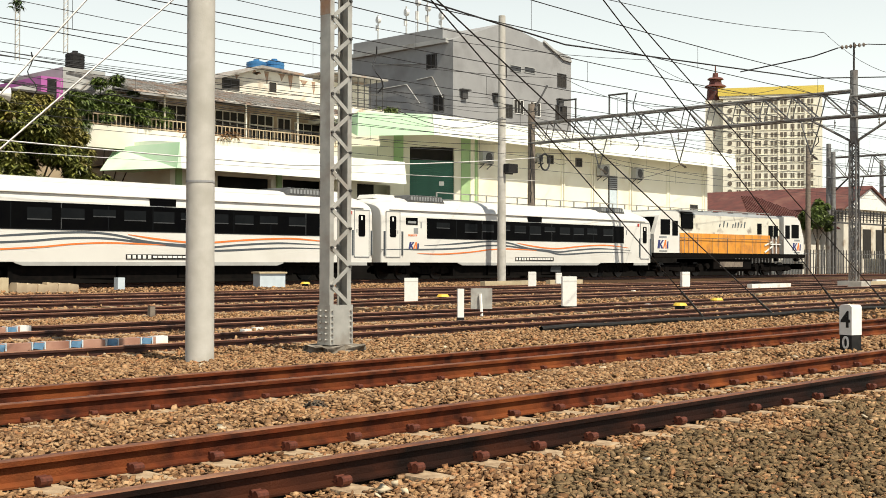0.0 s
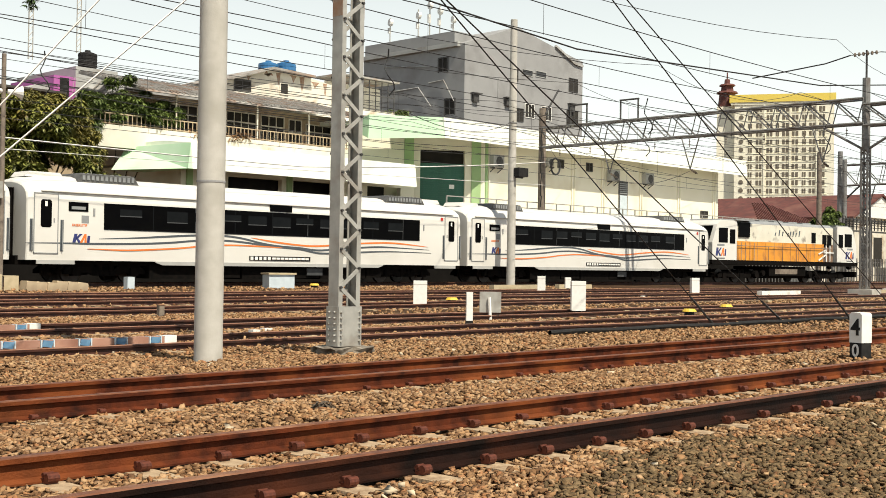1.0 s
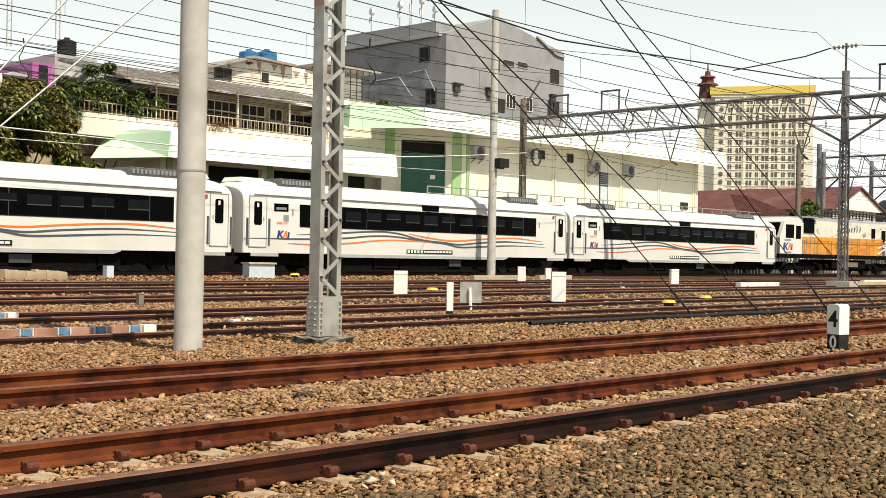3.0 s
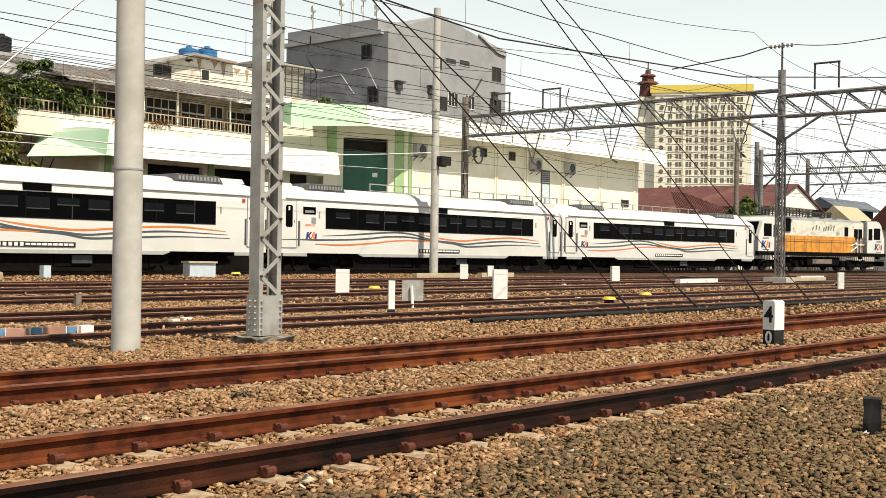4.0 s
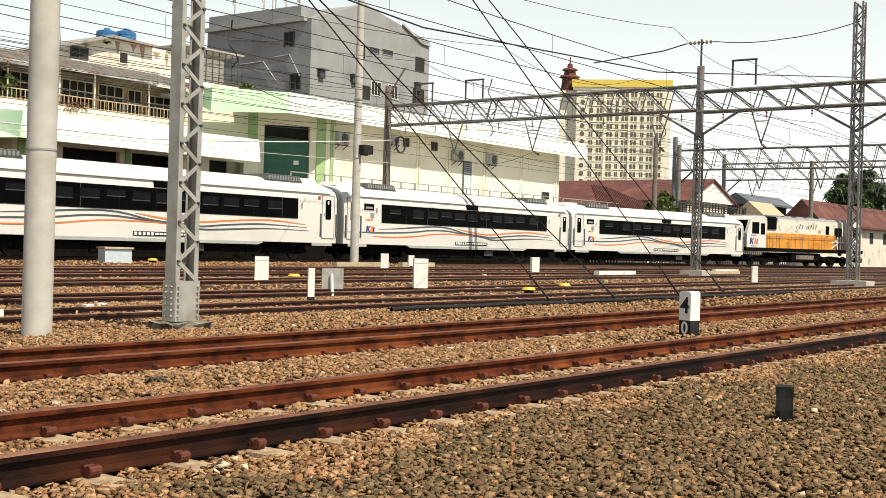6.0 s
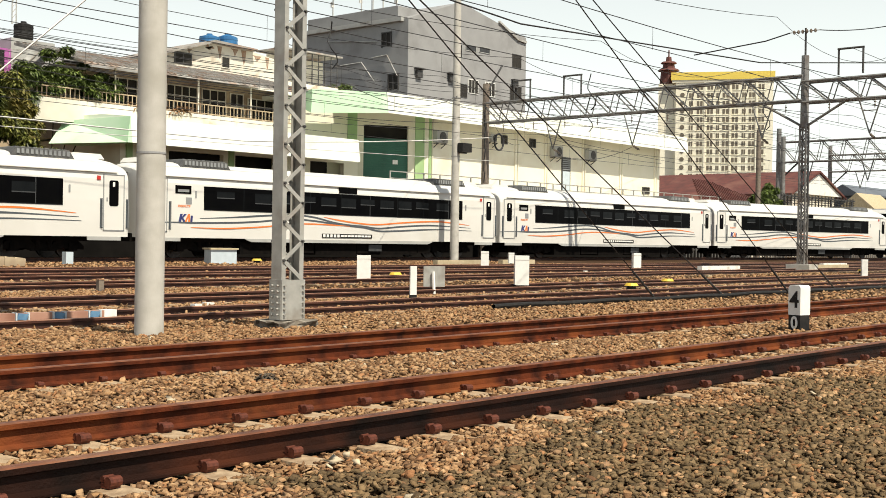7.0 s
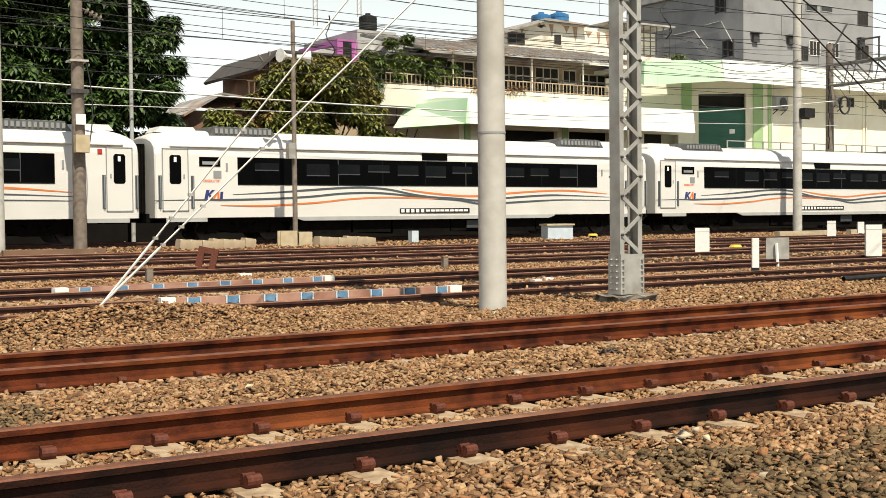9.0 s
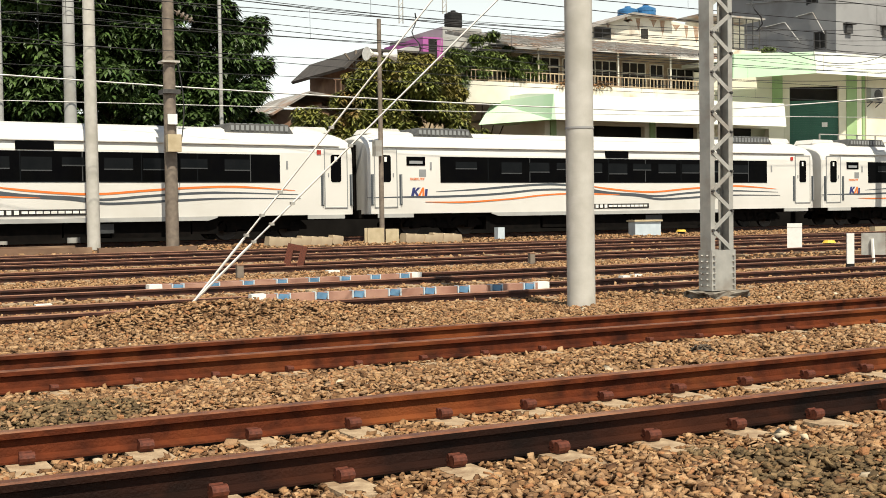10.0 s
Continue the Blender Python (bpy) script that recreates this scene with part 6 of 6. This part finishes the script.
for x0, x1, z0, z1 in ((-0.2, -0.07, -0.1, 0.5), (0.07, 0.2, -0.1, 0.5), (-0.07, 0.07, 0.38, 0.5), (-0.07, 0.07, -0.1, 0.08)):
    box(bm, x0, x1, -0.05, 0.05, z0, z1)
part("plate", bm, "clip", b)
b = thing("concrete_trough", "pale concrete cable trough stood on its side", "trough", at=pose(16.0, 33.6, ground_z(33.6), 0, 0, -12))
for x0, x1, y0, y1, z0, z1 in ((-0.40, 0.12, -0.25, -0.2, 0, 0.48), (-0.40, 0.12, 0.2, 0.25, 0, 0.48), (0.18, 0.6, -0.25, -0.2, 0, 0.44), (0.18, 0.6, -0.2, 0.25, 0.40, 0.44)):
    part("slab", one(box, x0, x1, y0, y1, z0, z1), "beige_stone", b)
SB = bmesh.new()
box(SB, -0.17, 0.17, -0.2, 0.2, 0, 0.29)
bmesh.ops.bevel(SB, geom=SB.edges[:], offset=0.05, segments=1)
SB = mesh_of("block", SB, "old_tan")
for xc, n in ((13.4, 7), (17.9, 6)):
    b = thing("sleeper_stack", "row of short beige concrete blocks lying in the ballast", "concrete blocks", "block rows")
    for k in range(n):
        part("block", SB, "", b, at=pose(xc - 1.1 + k * 0.34, 33.2 + 0.03 * (k % 2), ground_z(33) - 0.02 * k % 0.06, 0, 8, random.uniform(-6, 6)))
# boards with blue brackets between the rails
for label, x0, x1, ya, yb in (("brown board with blue and white brackets along a rail", 4.75, 9.2, 17.75, 18.15), ("nearer brown board with blue and white brackets along a rail", 5.5, 9.72, 15.27, 15.02)):
    y, z = (ya + yb) / 2, ground_z((ya + yb) / 2) + 0.11
    b = thing("rail_board", label, "board", "boards along the rails", at=pose((x0 + x1) / 2, y, z, 0, 0, math.degrees(math.atan2(yb - ya, x1 - x0))))
    L = (x1 - x0) / 2
    part("board", one(box, -L, L, -0.07, 0.07, -0.1, 0.04), "pink_board", b)
    for s in (-1, 1):
        part("end_plate", one(box, min(s * L, s * (L + 0.2)), max(s * L, s * (L + 0.2)), -0.08, 0.08, -0.1, 0.05), "white_paint", b)
    for k in range(8):
        x = -L + 0.25 + k * (2 * L - 0.4) / 7
        br = part("bracket", one(prism, [(x - 0.09, -0.04), (x + 0.05, -0.06), (x + 0.08, 0.03), (x - 0.06, 0.045)], "y", -0.10, -0.07), "blue_paint", b)
        for d in (-0.095, 0.085):
            part("bracket_edge", one(box, x + d - 0.01, x + d + 0.01, -0.10, 0.03, -0.055, 0.05), "cabinet_grey", br)
for x, y in ((26.6, 16.6), (24.7, 23.3), (30.5, 17.8), (52, 20.5), (28.2, 33.6)):
    b = thing("point_indicator", "low yellow-topped point machine cover by the rail", "point machine", "point machine covers", at=pose(x, y, ground_z(y)))
    part("base", one(rod, (0, 0, 0), (0, 0, 0.12), 0.14, 0.12, 10), "black_paint", b)
    part("cover", one(rod, (0, 0, 0.12), (0, 0, 0.19), 0.19, 0.14, 12), "yellow_paint", b)
for x, y, l, m in ((58, 24.5, 4.0, "beige_stone"), (46.5, 24.6, 3.2, "white_paint"), (37.5, 31.6, 3.6, "beige_stone"), (41.5, 31.8, 2.4, "beige_stone"), (62, 26, 3.0, "white_paint")):
    b = thing("loose_beam", "pale concrete beam lying beside the track", "beam", "loose beams", at=pose(x, y, ground_z(y), 0, 0, random.uniform(-4, 4)))
    part("beam", one(box, -l / 2, l / 2, -0.12, 0.12, 0, 0.2), m, b)
for x, y, l in ((5.2, 32.0, 3.2), (8.1, 31.2, 2.6), (4.4, 33.4, 4.5)):
    b = thing("timber_beam", "dark weathered timber beam lying beside the track", "beam", "timber beams", at=pose(x, y, ground_z(y), 0, 0, random.uniform(-3, 1)))
    part("beam", one(box, -l / 2, l / 2, -0.11, 0.11, -0.02, 0.17), "old_brown", b)
random.seed(11)
for k in range(34):
    y = random.choice((14.8, 16.6, 18.2, 20.9, 22.6, 25.0, 26.6, 29.0))
    x = random.uniform(1, 44)
    b = thing("joint_plate", "small pale plate fixed beside a rail", "plate", "plates beside the rails", at=pose(x, y + random.uniform(-0.3, 0.3), ground_z(y) + 0.04))
    l = random.uniform(0.07, 0.15)
    part("plate", one(box, -l, l, -0.07, 0.07, -0.06, 0.02), random.choice(("white_paint", "beige_stone", "sleeper")), b)


b = thing("cable_pipe", "long black cable pipe lying beside a rail", "pipe")
bm = bmesh.new()
pts = [(17 + k * 1.0, 13.55 + 0.05 * math.sin(k * 0.7), ground_z(13.6) + 0.07 + 0.012 * math.sin(k * 1.9)) for k in range(22)]
rings = [[bm.verts.new((x, y + 0.045 * math.cos(k * math.tau / 8), z + 0.045 * math.sin(k * math.tau / 8))) for k in range(8)] for x, y, z in pts]
for u, v in zip(rings, rings[1:]):
    for k in range(8):
        bm.faces.new((u[k], u[(k + 1) % 8], v[(k + 1) % 8], v[k]))
part("pipe", bm, "black_paint", b)
b = thing("weed_tuft", "small dry weed tuft in the ballast", "weed", at=pose(6.55, 7.65, -0.12))
bm = bmesh.new()
leaves(bm, (0, 0, 0.03), 0.06, 16, 0.09, random.Random(2))
part("blades", mesh_of("blades", bm, "bark", normals=False), "bark", b)


# ---- trees ----
def tree(x, y, clumps, material, label, seed, trunk=0.3, size=0.38, dens=1.5, fill=40):
    rng = random.Random(seed)
    t = thing("tree", label, "tree", at=pose(x, y, 0.1))
    tr = bmesh.new()
    top = max(c[2] for c in clumps)
    rod(tr, (0, 0, -0.1), (0.1, 0, 2.6), trunk, trunk * 0.75, 10)
    for cx, cy, cz, r in clumps:
        rod(tr, (0.1, 0, 2.5), (cx * 0.6, cy * 0.6, cz * 0.8), trunk * 0.45, trunk * 0.16, 6)
        rod(tr, (cx * 0.6, cy * 0.6, cz * 0.8), (cx, cy, cz + r * 0.4), trunk * 0.16, 0.02, 5)
    part("trunk", tr, "bark", t)
    bm = bmesh.new()
    for cx, cy, cz, r in clumps:
        for _ in range(9):
            q = Vector((rng.gauss(0, 1), rng.gauss(0, 1), rng.gauss(0, 0.8))).normalized() * r * rng.uniform(0.35, 0.95)
            leaves(bm, (cx + q.x, cy + q.y, cz + q.z), r * rng.uniform(0.26, 0.46), int(52 * r * dens), size, rng)
    for _ in range(fill):
        cx, cy, cz, r = rng.choice(clumps)
        q = Vector((rng.gauss(0, 1), rng.gauss(0, 0.6), rng.gauss(0, 1))).normalized() * r * rng.uniform(0.7, 1.35)
        leaves(bm, (cx + q.x, cy + q.y, max(2.2, cz + q.z)), r * rng.uniform(0.25, 0.4), int(40 * r * dens), size, rng)
    me = mesh_of("crown", bm, material, normals=False)
    part("crown", me, material, t)


tree(10.5, 47.0, [(-4.5, 0, 7, 2.2), (-2, -1, 9.2, 2.3), (1, 0.5, 10.2, 2.3), (3.6, 0, 8.8, 2.0), (4.3, -1, 6.2, 1.8), (-5.5, 0, 4.2, 2.0), (0.5, -1.5, 6.4, 2.4), (-2.8, -1.5, 5.2, 2.2), (3.2, -1.2, 4.2, 1.8), (5.2, -0.5, 3.6, 1.2), (6.4, 0, 3.3, 1.0), (-8.5, 0, 6.5, 2.4), (-8, 0, 9.6, 2.4), (-3, 0.5, 3.2, 2.0), (0.5, 0.5, 8.2, 2.2), (2.5, 0.5, 6.8, 2.0), (-5.5, 0.5, 9.0, 2.2), (2.6, 0.6, 10.6, 1.8), (5.2, 0.3, 8.0, 1.4)], "leaf_dark", "large dark green mango tree with long drooping leaves", 3, 0.4, 0.42, 1.5, 110)
tree(22.5, 46.5, [(-2.6, 0, 4.4, 1.4), (-0.6, -0.5, 5.6, 1.7), (1.6, 0, 6.2, 1.5), (3.0, 0.4, 4.6, 1.5), (0.8, -1.0, 3.9, 1.6), (-1.6, -0.6, 3.2, 1.5), (4.2, 0, 3.8, 1.2), (-3.6, 0, 3.2, 1.2)], "leaf_olive", "olive green tree with dense leaves before the old house", 5, 0.25, 0.34)
tree(24.6, 48.0, [(-1.6, 0, 6.8, 1.2), (0.4, 0.2, 7.3, 1.2), (1.9, 0.2, 6.6, 1.1), (-0.6, -0.3, 5.9, 1.1)], "leaf_yellow", "olive and brown tree crown before the old house", 6, 0.2, 0.32)
tree(30.0, 51.2, [(-1.5, -0.6, 8.2, 0.9), (0.2, -0.6, 8.7, 1.0), (1.8, -0.6, 8.3, 0.8), (3.0, -0.6, 8.0, 0.6)], "leaf", "light green bush on the balcony of the old house", 8, 0.12, 0.28)
tree(88.0, 42.5, [(0, 0, 4.7, 0.7), (1.3, 0.5, 5.2, 0.6), (-1.2, 0, 4.4, 0.6), (2.3, 0.2, 4.5, 0.5)], "leaf", "small green tree behind the train track", 9, 0.15, 0.4)
tree(134, 41, [(0, 0, 6.5, 3.0), (3, 1, 8.0, 2.8), (-3, 0, 5.5, 2.6), (1, -1, 4.4, 2.6)], "leaf_dark", "far dark tree past the tracks", 12, 0.4, 0.7, 0.7)
# potted plants on the balcony, and weeds on a roof
for x, z, r, m, lb in ((36.9, 7.5, 0.55, "leaf_dry", "dry reddish potted plants on the balcony"), (34.8, 7.5, 0.5, "leaf_dry", "dry brown potted plants on the balcony"), (55.4, 11.2, 0.6, "leaf", "small green bush on a roof edge")):
    t = thing("potted_plant", lb, "plant", at=pose(x, 50.35 if x < 50 else 57.5, z))
    part("pot", one(box, -0.7, 0.7, -0.12, 0.12, -0.6 if x < 50 else 0, -0.1 if x < 50 else 0.2), "old_tan", t)
    bm = bmesh.new()
    for k in range(5):
        leaves(bm, (-0.7 + 0.35 * k, 0, 0.15), r * 0.6, 14, 0.34, random.Random(k))
    part("foliage", mesh_of("foliage", bm, m, normals=False), m, t)
# tall thin roof masts
for x, y, z, h in ((29.5, 58.5, 11.6, 6.0), (32.8, 59.5, 12.5, 7.0)):
    t = thing("aerial", "thin lattice roof mast overgrown with a creeper", "aerial", "roof aerials", at=pose(x, y, z))
    part("mast", many(rod, [((-0.12, 0, 0), (-0.12, 0, h), 0.03), ((0.12, 0, 0), (0.12, 0, h), 0.03)] + [((-0.12, 0, 0.3 * k), (0.12, 0, 0.3 * k + 0.3), 0.02) for k in range(int(h / 0.3))]), "steel_grey", t)
    if x < 30:
        bm = bmesh.new()
        leaves(bm, (0, 0, 2.9), 0.35, 16, 0.3, random.Random(4))
        part("creeper", mesh_of("creeper", bm, "leaf_dark", normals=False), "leaf_dark", t)


# ---- ballast stones ----
def stones(name, material, label, rows, seed, parent=None):
    """Broken stones as one mesh: rows of x, y, z and size; each an uneven broken block."""
    rng = np.random.default_rng(seed)
    base = np.array([(-1, -0.8, -0.7), (1, -0.8, -0.7), (1, 0.8, -0.7), (-1, 0.8, -0.7), (-0.75, -0.65, 0.7), (0.75, -0.65, 0.7), (0.75, 0.65, 0.7), (-0.75, 0.65, 0.7)]) * 0.8
    tri = [(0, 2, 1), (0, 3, 2), (4, 5, 6), (4, 6, 7), (0, 1, 5), (0, 5, 4), (1, 2, 6), (1, 6, 5), (2, 3, 7), (2, 7, 6), (3, 0, 4), (3, 4, 7)]
    n, k = len(rows), len(base)
    v = base[None] + rng.uniform(-0.44, 0.44, (n, k, 3))
    v = v * rng.uniform(0.6, 1.4, (n, 1, 3)) * np.array([1.08, 1.08, 0.5])
    a, b = rng.uniform(0, 2 * np.pi, n), rng.normal(0, 0.5, n)
    ca, sa, cb, sb = np.cos(a), np.sin(a), np.cos(b), np.sin(b)
    x, y, z = v[..., 0], v[..., 1], v[..., 2]
    x, z = x * cb[:, None] + z * sb[:, None], -x * sb[:, None] + z * cb[:, None]
    x, y = x * ca[:, None] - y * sa[:, None], x * sa[:, None] + y * ca[:, None]
    v = np.stack([x, y, z], -1) * rows[:, None, 3:4] + rows[:, None, :3]
    f = (np.array(tri)[None] + (np.arange(n) * k)[:, None, None]).reshape(-1, 3)
    me = bpy.data.meshes.new(name)
    me.vertices.add(n * k)
    me.vertices.foreach_set("co", v.reshape(-1).astype(np.float32))
    me.loops.add(len(f) * 3)
    me.loops.foreach_set("vertex_index", f.reshape(-1).astype(np.int32))
    me.polygons.add(len(f))
    me.polygons.foreach_set("loop_start", np.arange(0, len(f) * 3, 3, dtype=np.int32))
    me.update(calc_edges=True)
    me.materials.append(M[material])
    return tagged(new(name, me), label, "ballast", kind="stuff")


def bed_height(x, y):
    """The level of the stones' tops: heaped between the tracks, lower within them."""
    near = -0.170 + 0.0 * x
    z = np.where(y < 5.0, -0.170 + 0.03 * np.clip((4.9 - y) / 1.5, 0, 1), near)
    z = np.where((y > 6.6) & (y < 8.7), -0.185 + 0.075 * np.sin((y - 6.6) / 2.1 * np.pi), z)
    z = np.where(y > 10.15, -0.175 + 0.06 * np.clip((y - 10.15) / 1.2, 0, 1), z)
    z = np.where(y > 12.9, -0.155 + (y - 12.9) * 0.0173, z)
    # the heap round the stay's anchor
    r2 = ((x - 4.2) / 2.3) ** 2 + ((y - 13.0) / 0.95) ** 2
    return z + 0.26 * np.exp(-r2 * 1.6)


def build_heap():
    """The body of the heap round the stay's anchor, just under its stones."""
    bm = bmesh.new()
    xs, ys = np.linspace(0.6, 8.0, 38), np.linspace(11.4, 14.0, 22)
    grid = [[bm.verts.new((x, y, float(bed_height(np.array([x]), np.array([y]))[0]) - 0.030)) for x in xs] for y in ys]
    for a in range(len(ys) - 1):
        for b in range(len(xs) - 1):
            bm.faces.new((grid[a][b], grid[a][b + 1], grid[a + 1][b + 1], grid[a + 1][b]))
    tagged(part("ballast_heap", bm, "ballast_bed", smooth=True), "low heap of brown ballast round the stay anchor", "ground", kind="structure")


build_heap()


def scatter(seed, count, r0, r1, lo, hi, keep):
    """Stones strewn evenly over a fan of the yard between two distances from the near corner."""
    rng = np.random.default_rng(seed)
    r = np.sqrt(rng.uniform(r0 * r0, r1 * r1, count))
    a = np.radians(rng.uniform(4, 79, count))
    x, y = r * np.sin(a), r * np.cos(a)
    s = lo + (hi - lo) * rng.beta(2, 2.6, count)
    ok = keep(x, y) & (y > 1.0)
    x, y, s = x[ok], y[ok], s[ok]
    z = bed_height(x, y) + rng.uniform(-0.022, 0.012, len(x))
    far = y > 15.6
    z[far] = (np.minimum(-0.19 + (y[far] - 12) / 22 * 0.38, 0.19)) + 0.012
    return np.stack([x, y, z, s], 1)


def clear(x, y):
    """Away from rails, and off the sleepers' ends beside them."""
    ok = np.ones(len(x), bool)
    for r in (5.16, 6.38, 8.92, 9.98):
        ok &= np.abs(y - r) > 0.10
    for ya, yb in ((5.16, 6.38), (8.92, 9.98)):
        on = np.abs(((x - 1.55 + 0.3) % 0.6) - 0.3) < 0.11
        mid = (ya + yb) / 2
        bare = on & ((np.abs(y - ya + 0.16) < 0.15) | (np.abs(y - yb + 0.16) < 0.15)) & (ya < 7)
        ok &= ~bare
    return ok


def in_dark(x, y):
    n = np.sin(x * 1.9 + 1.0) * 0.22 + np.sin(x * 4.7 + y * 3.1) * 0.16 + np.sin(y * 5.3 - x * 2.2) * 0.12
    patch = (y < 4.55 + n * 1.2 - 0.25 * (x > 13)) & (x > 3.6 + n)
    return patch | (((x - 1.1) / 0.75) ** 2 + ((y - 7.6) / 0.5) ** 2 + n < 1.0)


def strew(name_seed, count, r0, r1, lo, hi, label):
    rows = scatter(name_seed, count, r0, r1, lo, hi, clear)
    dark = in_dark(rows[:, 0], rows[:, 1]) & (np.random.default_rng(name_seed + 50).uniform(0, 1, len(rows)) < 0.8)
    stones("ballast_stones", "stone", "brown angular ballast stones " + label, rows[~dark], name_seed + 1)
    if dark.sum() > 50:
        stones("ballast_stones", "stone_dark", "darker grey ballast stones " + label, rows[dark], name_seed + 2)


strew(1, 52000, 4.2, 9.0, 0.013, 0.033, "beside the near track")
strew(11, 84000, 9.0, 16.0, 0.015, 0.037, "between the first tracks")
strew(21, 56000, 16.0, 27.0, 0.022, 0.046, "among the yard tracks")
strew(31, 30000, 27.0, 55.0, 0.032, 0.068, "far down the yard")
e = scatter(15, 330, 4.5, 18, 0.018, 0.045, clear)
stones("pale_stones", "stone_pale", "scattered pale stones in the ballast", e, 9)
g = np.array([(4.55, 4.72, -0.13, 0.045), (4.72, 4.80, -0.13, 0.034), (4.45, 4.66, -0.145, 0.03), (4.60, 4.60, -0.14, 0.026)])
stones("white_stones", "stone_pale", "cluster of large white broken stones by the near rail", g, 10)


# ---- what moves ----
def along(s):
    """The place on the train's track at the way s along it, taken as x on the straight."""
    x = 50.0
    if s <= x:
        return s, curve_y(s)
    left = s - x
    while left > 0:
        step = min(0.25, left)
        d = curve_y(x + 0.1) - curve_y(x)
        x += step * 0.1 / math.hypot(0.1, d)
        left -= step
    return x, curve_y(x)


def on_track(s, reach):
    """The pose of a vehicle whose middle is at s and whose bogies stand reach before and behind it."""
    (xa, ya), (xb, yb) = along(s - reach), along(s + reach)
    return pose((xa + xb) / 2, (ya + yb) / 2 + TRAIN_IN, TRAIN_RAIL, 0, 0, math.degrees(math.atan2(yb - ya, xb - xa)))


def joint(t):
    """Where the first car meets the locomotive."""
    return 55.03 + 4.879 * t - 0.031 * t * t


def motions():
    times = [k * 0.5 for k in range(21)]
    walk(LOCO, [(t, on_track(joint(t) + 8.15, 4.6)) for t in times])
    for k, car in enumerate(CARS):
        walk(car, [(t, on_track(joint(t) - PITCH * (k + 0.5), 7.2)) for t in times])
    turns = [k * 0.1 for k in range(101)]
    for thing_ in (LOCO, *CARS):
        for part_ in thing_.children:
            if part_.name.startswith("wheelset"):
                x, y, z = part_.location
                walk(part_, [(t, pose(x, y, z, 0, math.degrees((joint(t) - joint(0)) / 0.39), 0)) for t in turns])


motions()
